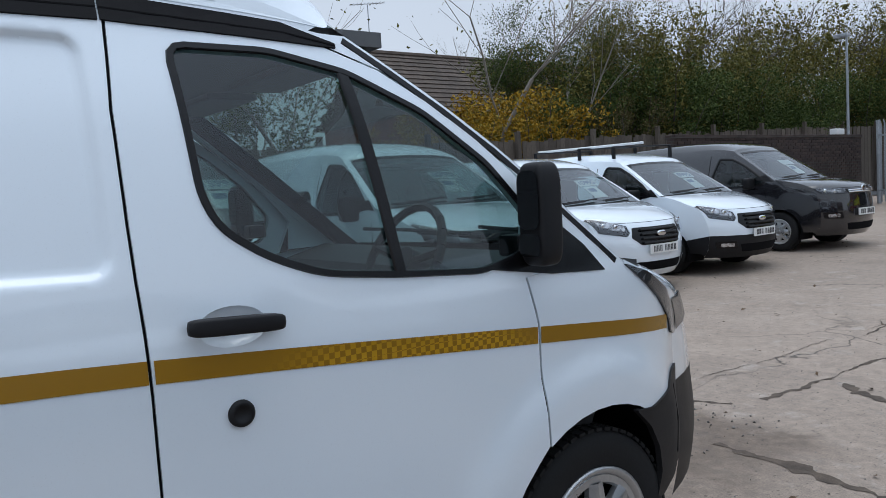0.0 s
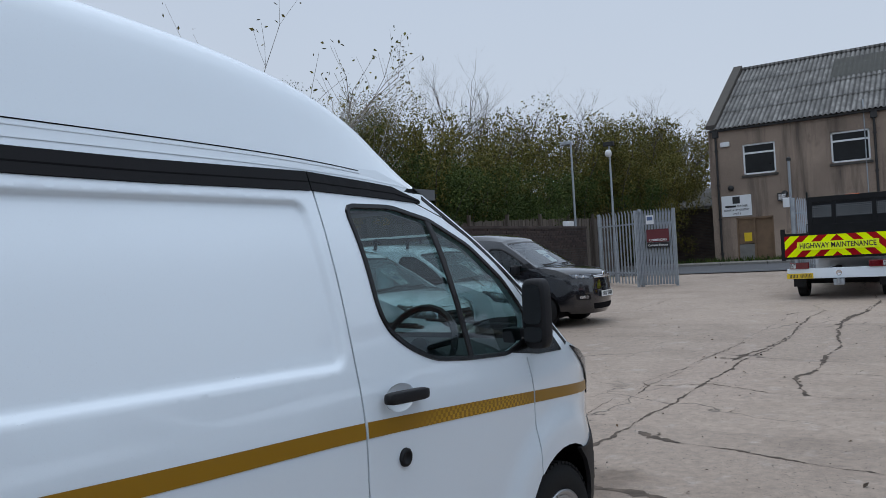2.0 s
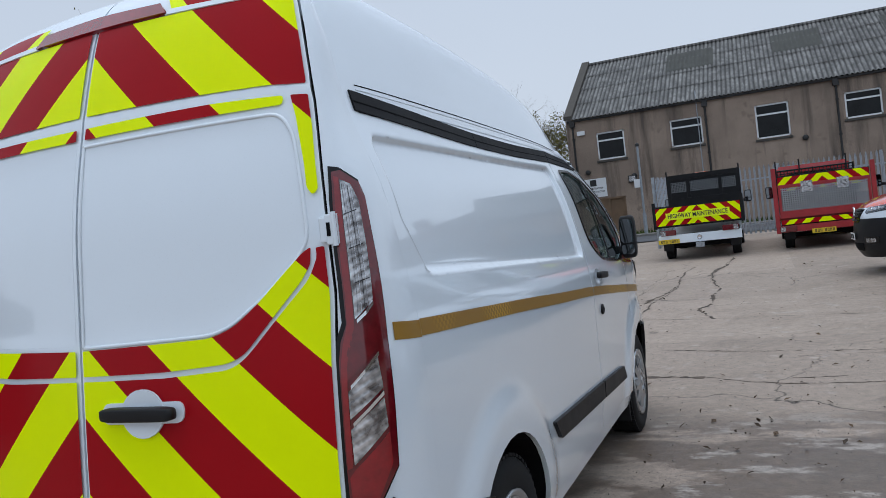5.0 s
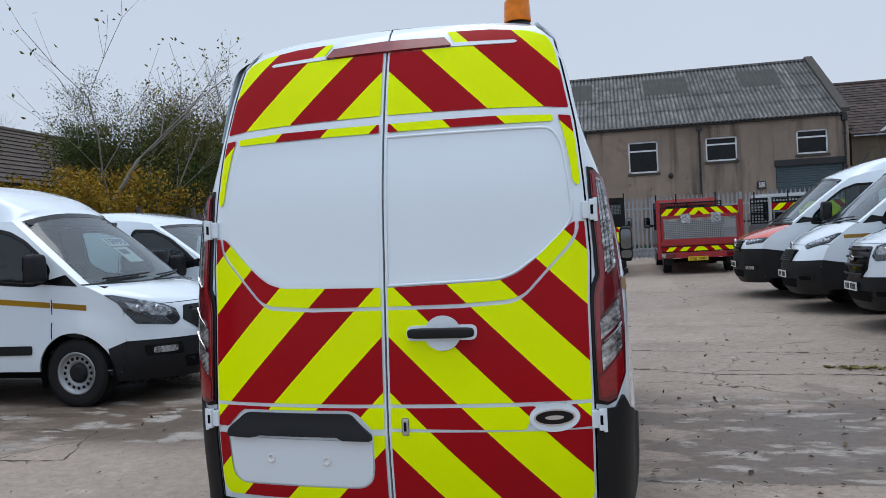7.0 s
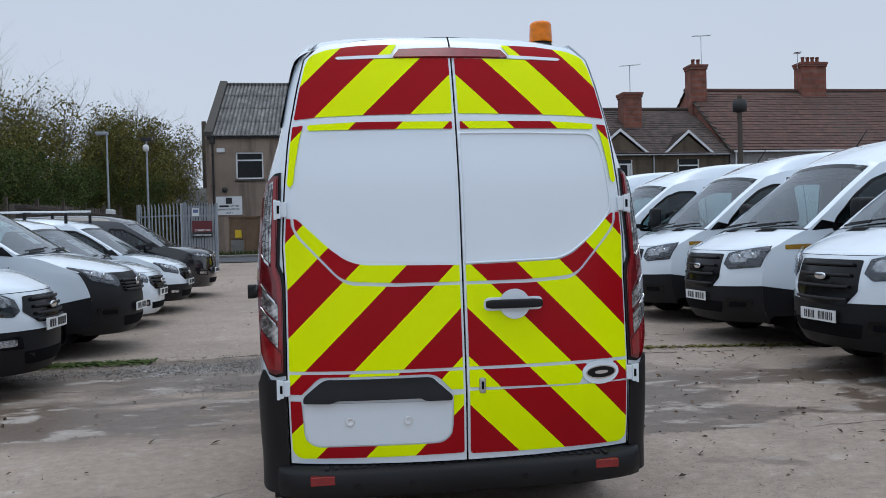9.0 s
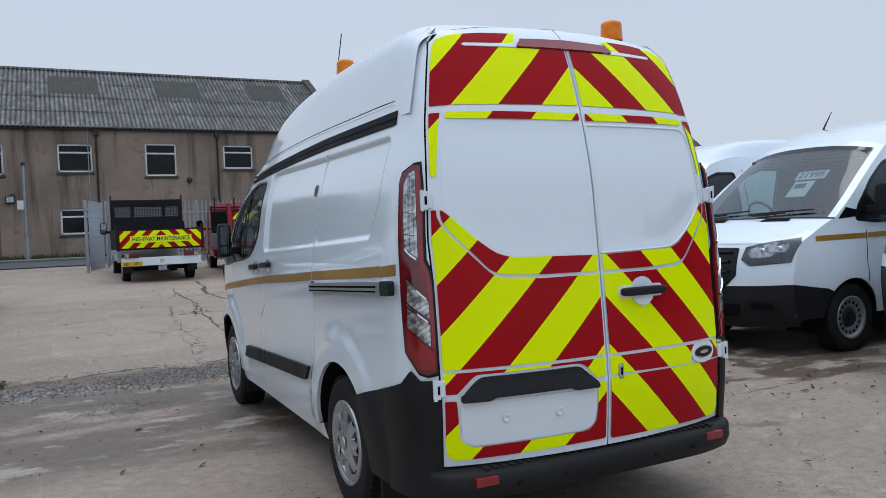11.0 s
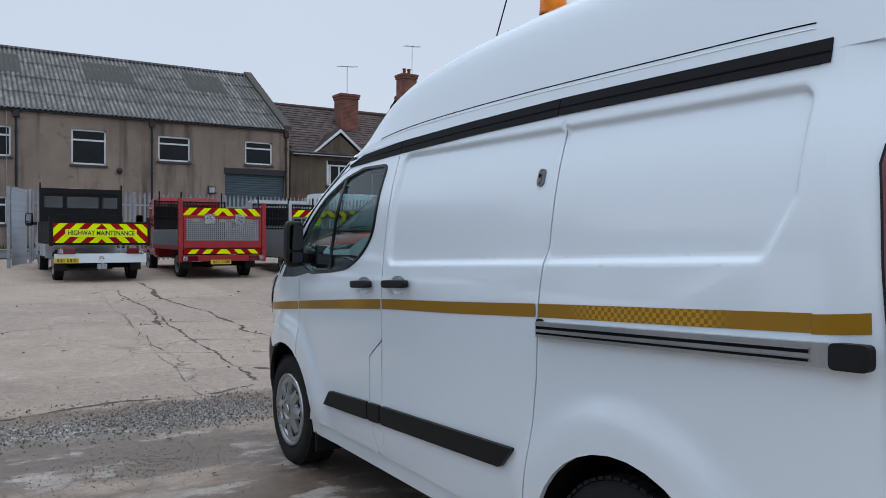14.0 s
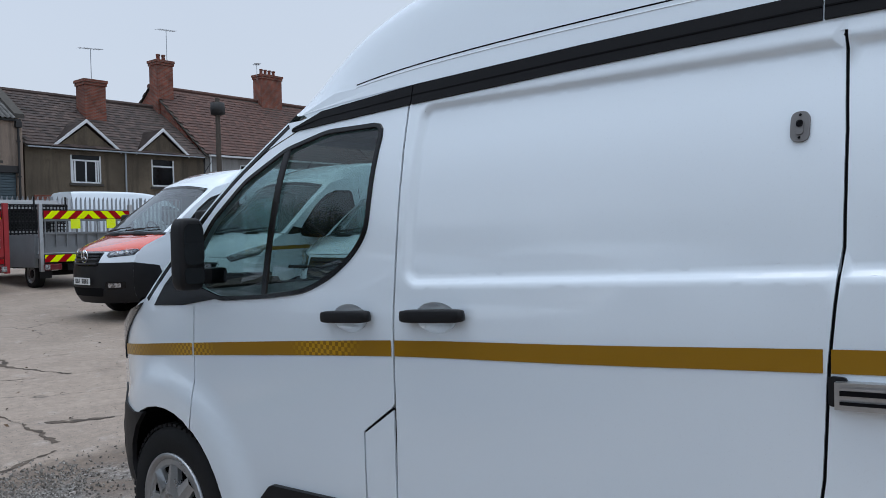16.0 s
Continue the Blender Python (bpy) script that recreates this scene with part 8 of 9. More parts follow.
def parked_van(label, at, style, paint=None, length=None, bonnet=None, stripe=False, card="", bars=False, high=True, category="van", lower=None, wheel_style="steel", name="parked_van"):
    """A parked van seen from its nose: shell, cab windows, grille, lamps, bumper, wheels, mirrors, wipers and price card."""
    paint = paint or PAINT_WHITE
    lower = lower or PLASTIC
    if style in ("connect", "berlingo"):
        b = Body(SMALL_SECTION, SMALL_PLAN, SMALL_ROWS, [(0.78, 0.31), (3.44, 0.31)], 0.37, 0.015)
        win = [(2.32, 1.56), (2.58, 1.54), (2.80, 1.43), (3.05, 1.27), (3.22, 1.12), (2.95, 1.07), (2.25, 1.06), (2.20, 1.2)]
        r, rim, tread_x, half, floor, back = 0.315, 0.20, 0.885, 0.84, 0.42, 2.0
        mir = (0.98, 2.98, 1.12, 0.20, 0.13, 0.19)
        sill = 0.30
        if style == "berlingo":
            b.rows = scaled_rows(SMALL_ROWS, 1.0, 1.04)
            b.rows[3:7] = [(4.38, 0.80, 4.06, 0.80, 0), (4.33, 0.98, 4.0, 0.98, 0), (4.18, 1.07, 3.82, 1.07, 0), (3.85, 1.13, 3.62, 1.12, 0)]
    elif style == "vivaro":
        b = Body([(z * 1.16, x * 1.07) for z, x in SMALL_SECTION], [(y * 1.13, p) for y, p in SMALL_PLAN], scaled_rows(SMALL_ROWS, 1.13, 1.16), [(0.95, 0.33), (3.95, 0.33)], 0.39, 0.02)
        win = [(2.64, 1.80), (2.94, 1.78), (3.2, 1.66), (3.46, 1.47), (3.64, 1.305), (3.35, 1.255), (2.56, 1.235), (2.50, 1.40)]
        r, rim, tread_x, half, floor, back = 0.335, 0.21, 0.94, 0.88, 0.45, 2.35
        mir = (1.05, 3.42, 1.30, 0.22, 0.14, 0.28)
        sill = 0.32
    elif style == "custom":
        b = Body(MAIN.section, MAIN.plan, MAIN.rows[:17] + [(0.1, 2.38, 0.06, 1.93, 1)], MAIN.hubs, 0.405, 0.02)
        win = [(2.675, 1.80), (2.90, 1.80), (3.10, 1.755), (3.30, 1.655), (3.48, 1.515), (3.60, 1.37), (3.56, 1.26), (3.41, 1.225), (3.14, 1.245), (2.93, 1.268), (2.81, 1.325), (2.72, 1.39), (2.69, 1.46)]
        r, rim, tread_x, half, floor, back = 0.337, 0.205, 0.885, 0.88, 0.52, 2.50
        mir = (1.03, 3.55, 1.39, 0.20, 0.14, 0.28)
        sill = 0.36
    else:
        rows = list(BIG_ROWS)
        if style == "sprinter":
            rows = [(a, b2 * (1.0 if i < 5 else 1.0), c, d, e) for i, (a, b2, c, d, e) in enumerate(rows)]
            rows[4:8] = [(5.50, 1.10, 5.18, 1.10, 0), (5.38, 1.19, 5.08, 1.19, 0), (5.10, 1.29, 4.90, 1.28, 0), (4.82, 1.37, 4.74, 1.355, 0)]
        if style == "boxer":
            rows[3:8] = [(5.56, 0.88, 5.22, 0.90, 0), (5.45, 1.06, 5.14, 1.06, 0), (5.30, 1.20, 5.0, 1.20, 0), (5.08, 1.32, 4.88, 1.31, 0), (4.85, 1.41, 4.76, 1.38, 0)]
        b = Body(BIG_SECTION, BIG_PLAN, rows, [(1.05, 0.35), (4.50, 0.35)], 0.41, 0.02)
        win = [(3.30, 2.02), (3.62, 2.02), (3.85, 1.94), (4.10, 1.76), (4.36, 1.50), (4.42, 1.36), (4.1, 1.33), (3.42, 1.36), (3.28, 1.5)]
        r, rim, tread_x, half, floor, back = 0.35, 0.215, 0.975, 0.96, 0.60, 3.1
        mir = (1.20, 4.22, 1.56, 0.22, 0.15, 0.34)
        sill = 0.38
    t = thing(name, label, category, at, group="vans parked in rows")
    win = rounded(win, 0.04, 3)
    N = len(b.rows) - 1
    for s in (1, -1):
        f = s < 0
        surf = b.side(s)
        ra, fa = b.arch_line(b.hubs[0], sill), b.arch_line(b.hubs[1], sill)
        outline = [(0.05, sill)] + ra[::-1] + fa[::-1] + [(b.rows[0][2] - 0.03, sill)] + b.edge(0.3, N, 2)
        body = part("body_side", patch(bmesh.new(), outline, surf, 0.11, holes=[win], flip=f, lip=0.02), paint, t, smooth=True)
        window_side(t, b, s, win, None, 0.04)
        y0, y1 = win[0][0] - 0.16, b.hubs[1][0] - b.arch * 0.62
        z_hi = b.rows[10][3] + 0.0
        grooves(t, b, s, [[(y0 - 0.02, sill + 0.02), (y0, b.rows[8][3] - 0.2), (y0 - 0.01, z_hi - 0.02)], [(y1 + 0.02, b.hubs[1][1] + b.arch * 0.86), (y1 + 0.03, b.rows[8][3] - 0.14)]], 0.012)
        door_handle(t, b, s, y0 + 0.15, b.rows[8][3] - 0.03, 0.21)
        mirror(t, s, *mir)
        sail = [(win[0][0] + (b.rows[8][2] - win[0][0]) * 0.60, b.rows[8][3] + 0.02), (b.rows[8][2] - 0.16, b.rows[8][3] + 0.10), (b.rows[8][2] - 0.03, b.rows[8][3] - 0.02)]
        part("sail_panel", patch(bmesh.new(), sail, surf, 0.1, flip=f, offset=0.004), GLOSS_BLACK, t)
        mz = 0.62 if high else 0.52
        for a0, a1 in ((b.hubs[0][0] + b.arch + 0.12, y0 - 0.03), (y0 + 0.0, b.hubs[1][0] - b.arch - 0.06)):
            part("side_moulding", patch(bmesh.new(), rounded([(a0, mz - 0.09), (a1, mz - 0.09), (a1, mz), (a0, mz)], 0.02), surf, 0.15, flip=f, offset=0.016, lip=0.016), PLASTIC, t)
        if stripe:
            ye = b.rows[5][2] - (0.20 if style == "custom" else 0.05)
            zz = (lambda y: stripe_z(y)) if style == "custom" else (lambda y: 1.23 - 0.012 * (y - 3))
            for a0, a1 in ((0.3, y0 - 0.02), (y0 + 0.02, y1 + 0.015), (y1 + 0.04, ye)):
                yy = np.linspace(a0, a1, 6)
                part("amber_tape", patch(bmesh.new(), [(y, zz(y) - 0.055) for y in yy] + [(y, zz(y)) for y in yy[::-1]], surf, 0.15, flip=f, offset=0.003), TAPE, t, "amber reflective tape")
        for hy, hz in b.hubs:
            tub = bmesh.new()
            rings = [[tub.verts.new((s * x, hy + (b.arch + 0.004) * math.cos(a), hz + (b.arch + 0.004) * math.sin(a))) for a in np.linspace(-0.35, math.pi + 0.35, 16)] for x in (tread_x, 0.5)]
            for i in range(15):
                tub.faces.new((rings[0][i], rings[0][i + 1], rings[1][i + 1], rings[1][i]))
            tub.faces.new(rings[1])
            part("wheel_housing", tub, GAP, t)
            wheel(t, s * tread_x, hy, r, rim, wheel_style)
        # black corner of the front bumper on the side
        rs0 = {"transit": 2.05, "sprinter": 2.9, "boxer": 2.6, "custom": 2.15, "connect": 1.9}.get(style, 2.5)
        if lower is PLASTIC:
            q = [(b.rows[0][2] - 0.024, sill - 0.004)] + b.edge(0.3, rs0, 3) + [(b.hubs[1][0] + b.arch * 0.9, b.row(rs0)[3] - 0.06)] + [p for p in fa if p[0] > b.hubs[1][0] + b.arch * 0.6 and p[1] < b.row(rs0)[3] - 0.08][::-1]
            part("bumper_corner", patch(bmesh.new(), q, surf, 0.08, flip=f, offset=0.008, lip=0.01), lower, t, smooth=True)
    rs = {"transit": 2.05, "sprinter": 2.9, "boxer": 2.6, "custom": 2.15, "connect": 1.9}.get(style, 2.5)
    part("front_bumper", b.sheet(0, rs, 6, 24), lower, t, "front bumper", True)
    part("nose_panel", b.sheet(rs, 4, 6, 24), lower if style == "vivaro" and lower is PLASTIC else paint, t, smooth=True)
    part("bonnet_gap", b.sheet(4.0, 4.05, 20, 24), GAP, t)
    part("bonnet", b.sheet(4.05, 7.4, 5, 24), bonnet or paint, t, smooth=True)
    part("scuttle", b.sheet(7.4, 8.02, 5, 24), PLASTIC, t, smooth=True)
    part("windscreen", b.sheet(8, 10, 6, 24, -0.92, 0.92), SCREEN, t, smooth=True)
    for s in (-1, 1):
        part("screen_pillar", b.sheet(8, 10.02, 6, 3, 0.92 if s > 0 else -1.0, 1.0 if s > 0 else -0.92), paint, t, smooth=True)
    part("screen_frit", patch(bmesh.new(), [(-0.9, 9.82), (0.9, 9.82), (0.9, 10.0), (-0.9, 10.0)], b.top, 0.2, flip=True, offset=0.003), GLOSS_BLACK, t, smooth=True)
    part("roof", b.sheet(10, N, 5, 26), paint, t, smooth=True)
    tail = bmesh.new()
    pts = [b.top(u, N) for u in np.linspace(-1, 1, 17)]
    w0 = b.width(0.06, 0.8)
    pts = [Vector((-w0, 0.05, sill))] + pts + [Vector((w0, 0.05, sill))]
    tail.faces.new([tail.verts.new(p) for p in pts])
    part("rear_panel", tail, paint, t)
    wiper(t, b, 8, 0.78, 0.05)
    wiper(t, b, 8, -0.05, -0.75)
    interior(t, b, 8, 10, floor, back, half)
    part("underbody", boxes((-half * 0.75, half * 0.75, 0.4, b.rows[0][2] - 0.1, 0.26, sill + 0.06)), GAP, t)
    # headlamps, grille, fog lamps, plate, badge
    looks = {
        "custom": dict(head=[(0.56, 3.15), (0.64, 2.85), (0.93, 3.0), (1.0, 3.7), (1.0, 5.2), (0.95, 5.2), (0.78, 4.3), (0.58, 3.65)], grille=[(-0.36, 2.5), (0.36, 2.5), (0.54, 3.1), (0.48, 3.8), (-0.48, 3.8), (-0.54, 3.1)], bars=4, fog=(0.72, 1.7), plate=2.35),
        "transit": dict(head=[(0.52, 3.15), (0.62, 2.85), (0.97, 3.0), (1.0, 4.0), (0.96, 4.7), (0.72, 4.1), (0.54, 3.8)], grille=[(-0.36, 1.95), (0.36, 1.95), (0.49, 2.45), (0.47, 3.75), (-0.47, 3.75), (-0.49, 2.45)], bars=4, fog=(0.74, 1.25), plate=1.55),
        "sprinter": dict(head=[(0.54, 3.5), (0.60, 3.3), (0.97, 3.55), (1.0, 4.2), (0.94, 4.35), (0.70, 4.1), (0.55, 3.9)], grille=[(-0.40, 2.65), (0.40, 2.65), (0.46, 3.9), (-0.46, 3.9)], bars=4, fog=(0.74, 1.5), plate=1.75),
        "boxer": dict(head=[(0.55, 3.9), (0.66, 3.6), (0.97, 4.2), (1.0, 5.3), (0.94, 5.3), (0.76, 4.6), (0.58, 4.2)], grille=[(-0.38, 2.6), (0.38, 2.6), (0.45, 3.6), (-0.45, 3.6)], bars=6, fog=(0.74, 1.4), plate=1.6),
        "vivaro": dict(head=[(0.55, 3.3), (0.60, 3.05), (0.93, 3.5), (1.0, 4.6), (0.96, 4.9), (0.80, 4.2), (0.58, 3.75)], grille=[(-0.50, 2.75), (0.50, 2.75), (0.52, 3.55), (-0.52, 3.55)], bars=4, fog=(0.78, 1.6), plate=1.75),
        "connect": dict(head=[(0.56, 3.25), (0.62, 3.0), (0.95, 3.3), (1.0, 4.4), (0.93, 4.7), (0.74, 4.1), (0.57, 3.75)], grille=[(-0.42, 2.35), (0.42, 2.35), (0.56, 2.9), (0.50, 3.6), (-0.50, 3.6), (-0.56, 2.9)], bars=4, fog=(0.76, 1.3), plate=2.05),
        "berlingo": dict(head=[(0.52, 3.45), (0.95, 3.55), (1.0, 3.95), (0.9, 4.05), (0.54, 3.85)], grille=[(-0.52, 3.5), (0.52, 3.5), (0.52, 3.85), (-0.52, 3.85)], bars=2, fog=(0.80, 1.9), plate=2.1)}[style]
    for s in (1, -1):
        hp = [(s * u, q) for u, q in looks["head"]]
        h = part("headlamp", patch(bmesh.new(), rounded(hp, 0.03, 2), b.top, 0.10, flip=True, offset=0.004, lip=0.01), LAMP_DARK, t, "clear headlamp with dark surround", True)
        cu, cr = sum(p[0] for p in looks["head"]) / len(hp), sum(p[1] for p in looks["head"]) / len(hp)
        for k0, sh in ((0.50, -0.10), (0.30, 0.16)):
            bp = [(cu + (u - cu) * k0 + sh * 0.55, cr + (q - cr) * k0 + sh * 0.4) for u, q in looks["head"]]
            part("reflector_bowl", patch(bmesh.new(), rounded([(s * u, q) for u, q in bp], 0.03, 2), b.top, 0.06, flip=True, offset=0.012, lip=0.01), LAMP_WHITE, h, smooth=True)
            core = b.top(s * (cu + sh * 0.55), cr + sh * 0.4 - 0.05)
            bulb = blob(bmesh.new(), (0, 0, 0), (0.045, 0.012, 0.030), 0.8, 12, 8)
            bulb.transform(Matrix.Translation(core + Vector((0, 0.008, 0.004))))
            part("bulb_shield", bulb, CHROME, h, smooth=True)
        part("headlamp_lens", patch(bmesh.new(), rounded(hp, 0.03, 2), b.top, 0.10, flip=True, offset=0.030), LAMP_CLEAR, h, smooth=True)
        fu, fr_ = looks["fog"]
        rec = [(s * (fu - 0.17), fr_ - 0.24), (s * (fu + 0.15), fr_ - 0.20), (s * (fu + 0.17), fr_ + 0.20), (s * (fu - 0.14), fr_ + 0.24)]
        part("fog_recess", patch(bmesh.new(), rounded(rec, 0.05), b.top, 0.1, flip=True, offset=0.007, lip=0.01), GLOSS_BLACK, t, smooth=True)
        part("fog_lamp", patch(bmesh.new(), rounded([(s * (fu - 0.1), fr_ - 0.12), (s * (fu + 0.1), fr_ - 0.12), (s * (fu + 0.1), fr_ + 0.12), (s * (fu - 0.1), fr_ + 0.12)], 0.04), b.top, 0.1, flip=True, offset=0.012, lip=0.01), LAMP_WHITE if style not in ("boxer", "transit", "vivaro") else GAP, t)
    gl = looks["grille"]
    gr = part("grille", patch(bmesh.new(), rounded(gl, 0.06, 3), b.top, 0.12, flip=True, offset=0.006, lip=0.02), GLOSS_BLACK, t, "black slatted grille", True)
    r0, r1 = min(p[1] for p in gl), max(p[1] for p in gl)
    for i in range(looks["bars"]):
        rr = r0 + (r1 - r0) * (i + 0.5) / looks["bars"]
        hw = 0.40 * (1 if style not in ("vivaro", "berlingo") else 1.2)
        bm = bmesh.new()
        pts = [b.top(u, rr) + Vector((0, 0.022, 0)) for u in np.linspace(-hw, hw, 12)]
        pipe(bm, pts, 0.016 if style not in ("berlingo",) else 0.012, 6)
        part("grille_bar", bm, CHROME if style in ("berlingo", "sprinter_chrome") else PLASTIC, gr)
    part("lower_intake", patch(bmesh.new(), rounded([(-0.5, 0.75), (0.5, 0.75), (0.55, 1.35), (-0.55, 1.35)], 0.06), b.top, 0.15, flip=True, offset=0.004), GAP, t, smooth=True)
    em = b.top(0, (r0 + r1) / 2 + (0.15 if style != "boxer" else 0.9))
    if style in ("sprinter",):
        e_bm = lathe(bmesh.new(), [(0.10, 0.03), (0.11, 0.04), (0.10, 0.05), (0.088, 0.045)], 24, 'y')
        for k in range(3):
            a = math.pi / 2 + k * 2 * math.pi / 3
            rod(e_bm, (0, 0.045, 0), (0.10 * math.cos(a), 0.045, 0.10 * math.sin(a)), 0.012, 6)
    elif style in ("berlingo", "boxer", "vivaro"):
        e_bm = blob(bmesh.new(), (0, 0.035, 0), (0.07, 0.015, 0.06), 0.8)
    else:
        e_bm = blob(bmesh.new(), (0, 0.035, 0), (0.085, 0.015, 0.036), 0.9)
    e_bm.transform(Matrix.Translation(em))
    part("badge", e_bm, CHROME, t, smooth=True)
    pr = looks["plate"]
    pp = b.top(0, pr)
    bar_plate(t, Matrix.Translation(pp + Vector((0, 0.025, 0))))
    if card:
        p = b.top(-0.35 if style != "custom" else -0.2, 9.15)
        q1 = b.top(-0.35, 8.6)
        q2 = b.top(-0.35, 9.6)
        up = (q2 - q1).normalized()
        m = Matrix.Translation(p + Vector((0, -0.05, -0.04))) @ Matrix((Vector((-1, 0, 0)), up, Vector((-1, 0, 0)).cross(up))).transposed().to_4x4()
        cd = part("price_card", boxes((-0.19, 0.19, -0.07, 0.07, -0.003, 0.003)), CARD, t, "white price card")
        cd.matrix_basis = m
        words("price_digits", card, 0.13, INK_FADED, cd, Matrix.Translation((0, 0, 0.005)), 0.32)
        part("info_sheet", boxes((-0.15, 0.10, -0.36, -0.10, -0.003, 0.003)), CARD, cd)
        part("info_print", boxes((-0.12, 0.02, -0.22, -0.14, 0.003, 0.005)), INK_FADED, cd)
    if bars:
        for yy in (0.7, 1.7, 2.4):
            zr = lerp_table([(0.04, 1.78), (0.4, 1.81), (1.2, 1.83), (2.6, 1.79)], yy)
            bm = bmesh.new()
            rod(bm, (-0.70, yy, zr + 0.10), (0.70, yy, zr + 0.08), 0.014, 8)
            for s in (-1, 1):
                box(bm, s * 0.67, s * 0.71, yy - 0.025, yy + 0.025, zr - 0.10, zr + 0.085, 0.006)
            part("roof_bar", bm, PLASTIC, t)
        part("pipe_carrier", rod(bmesh.new(), (0.42, 0.5, 1.93), (0.42, 2.75, 1.915), 0.019, 12), SIGN_WHITE, t, "white pipe carrier tube")
    if style in ("transit", "sprinter", "boxer"):
        p = b.top(0.3, 12.3)
        rod(bm := bmesh.new(), p, p + Vector((0, -0.16, 0.22)), 0.012, 6, 0.005)
        part("roof_aerial", bm, PLASTIC, t)
        for s in (-1, 1):
            q = b.top(s * 0.42, 6.9)
            part("bonnet_vent", patch(bmesh.new(), [(s * 0.25, 6.6), (s * 0.6, 6.6), (s * 0.58, 6.95), (s * 0.27, 6.95)], b.top, 0.1, flip=True, offset=0.004), GAP, t)
    return t


def nose_at(x, y, length, facing, turn=0.0):
    """Pose that puts the nose of a vehicle of that length at (x, y), facing +x (1) or -x (-1)."""
    rz = -90 * facing + turn
    d = Vector((math.cos(radians(90 + rz)), math.sin(radians(90 + rz)), 0))
    o = Vector((x, y, 0)) - d * length
    return Matrix.Translation((o.x, o.y, ground_z(x, y) - 0.003)) @ Matrix.Rotation(radians(rz), 4, 'Z')


parked_van("white high-roof van with amber side tape and black bumper", nose_at(-3.28, 4.62, 4.90, 1), "custom", stripe=True, card="15995")
parked_van("silver-white low van with black front bumper", nose_at(-3.15, 7.30, 4.97, 1), "vivaro", PAINT_WHITE, card="8995", high=False)
parked_van("small white van with a body-coloured bumper", nose_at(-3.4, 9.85, 4.40, 1), "connect", lower=PAINT_WHITE, card="10995", high=False)
parked_van("small white van with roof bars and a pipe carrier", nose_at(-3.35, 12.0, 4.40, 1), "connect", card="8995", bars=True, high=False)
parked_van("small black van with chrome trimmed grille", nose_at(-3.3, 14.9, 4.40, 1), "berlingo", PAINT_BLACK, lower=PAINT_BLACK, card=" ", high=False, wheel_style="trim")
parked_van("white van with dark grey bumper and chrome slatted grille", nose_at(4.2, 0.75, 5.60, -1), "sprinter")
parked_van("white high-roof van with amber tape behind the headlamp", nose_at(4.0, 3.35, 5.60, -1), "transit", stripe=True, card="21995")
parked_van("white high-roof van with black grille and amber tape", nose_at(4.0, 5.85, 5.60, -1), "transit", stripe=True)
parked_van("white high-roof van with black lower bumper", nose_at(4.0, 8.30, 5.60, -1), "transit", stripe=True)
parked_van("white van with a large black bumper and slanted headlamps", nose_at(3.65, 10.75, 5.60, -1), "boxer", stripe=True)
parked_van("white high-roof van with an orange-red bonnet", nose_at(3.25, 13.2, 5.60, -1), "sprinter", bonnet=PAINT_ORANGE)
parked_van("white van parked beyond the fence", nose_at(15.2, 28.2, 5.60, 1), "boxer")


# ---- highway trucks ----
CHEV_BOARD, _ = chevron_film("chevron_board_film", 0.1, 0.36, 1)
CHEV_BOARD_M, _ = chevron_film("chevron_board_film_mirrored", 0.1, 0.36, -1)
BLACK_STEEL = surface("black_painted_steel", (0.012, 0.012, 0.013), 0.5, vary=0.3, scale=4, fine=80, shine=0.2)
RED_STEEL = surface("red_painted_steel", (0.33, 0.018, 0.022), 0.45, vary=0.2, scale=4, fine=80)
GREY_STEEL = surface("grey_dropside_alloy", (0.22, 0.23, 0.24), 0.5, 0.5, vary=0.15)


def wire_mesh(parent, x0, x1, z0, z1, y, pitch, r, mat, name="mesh_panel"):
    bm = bmesh.new()
    for x in np.arange(x0, x1 + 1e-6, pitch):
        box(bm, x - r, x + r, y - r, y + r, z0, z1)
    for z in np.arange(z0, z1 + 1e-6, pitch):
        box(bm, x0, x1, y - r, y + r, z - r, z + r)
    return part(name, bm, mat, parent)


def truck_base(t, cab_paint, y_cab=4.6):
    """Chassis, axles, wheels and the cab ahead of the load bed."""
    part("chassis", boxes((-0.45, -0.33, 0.1, 5.0, 0.42, 0.58), (0.33, 0.45, 0.1, 5.0, 0.42, 0.58), (-0.45, 0.45, 0.2, 0.3, 0.42, 0.56), (-0.45, 0.45, 2.2, 2.3, 0.42, 0.56)), BLACK_STEEL, t)
    part("axle", rod(bmesh.new(), (-0.8, 0.95, 0.34), (0.8, 0.95, 0.34), 0.06, 8), BLACK_STEEL, t)
    for s in (-1, 1):
        wheel(t, s * 0.93, 0.95, 0.345, 0.215, "steel", 0.21)
        wheel(t, s * 0.93, 4.45, 0.345, 0.215, "steel", 0.21)
        part("mudguard", boxes((s * 0.70, s * 0.95, 0.38, 0.41, 0.25, 0.75)), PLASTIC, t)
    cab = bmesh.new()
    prism(cab, [(3.45, 0.45), (5.5, 0.45), (5.55, 1.05), (5.0, 1.25), (4.35, 2.05), (3.9, 2.2), (3.45, 2.18)], 'x', -0.93, 0.93)
    bmesh.ops.bevel(cab, geom=cab.edges[:], offset=0.06, segments=2, affect='EDGES')
    c = part("cab", cab, cab_paint, t, smooth=False)
    part("rear_window", boxes((-0.6, 0.6, 3.43, 3.45, 1.4, 1.95)), DARK_PANE, c)
    for s in (-1, 1):
        mirror(c, s, 1.16, 4.55, 1.50, 0.20, 0.14, 0.36)


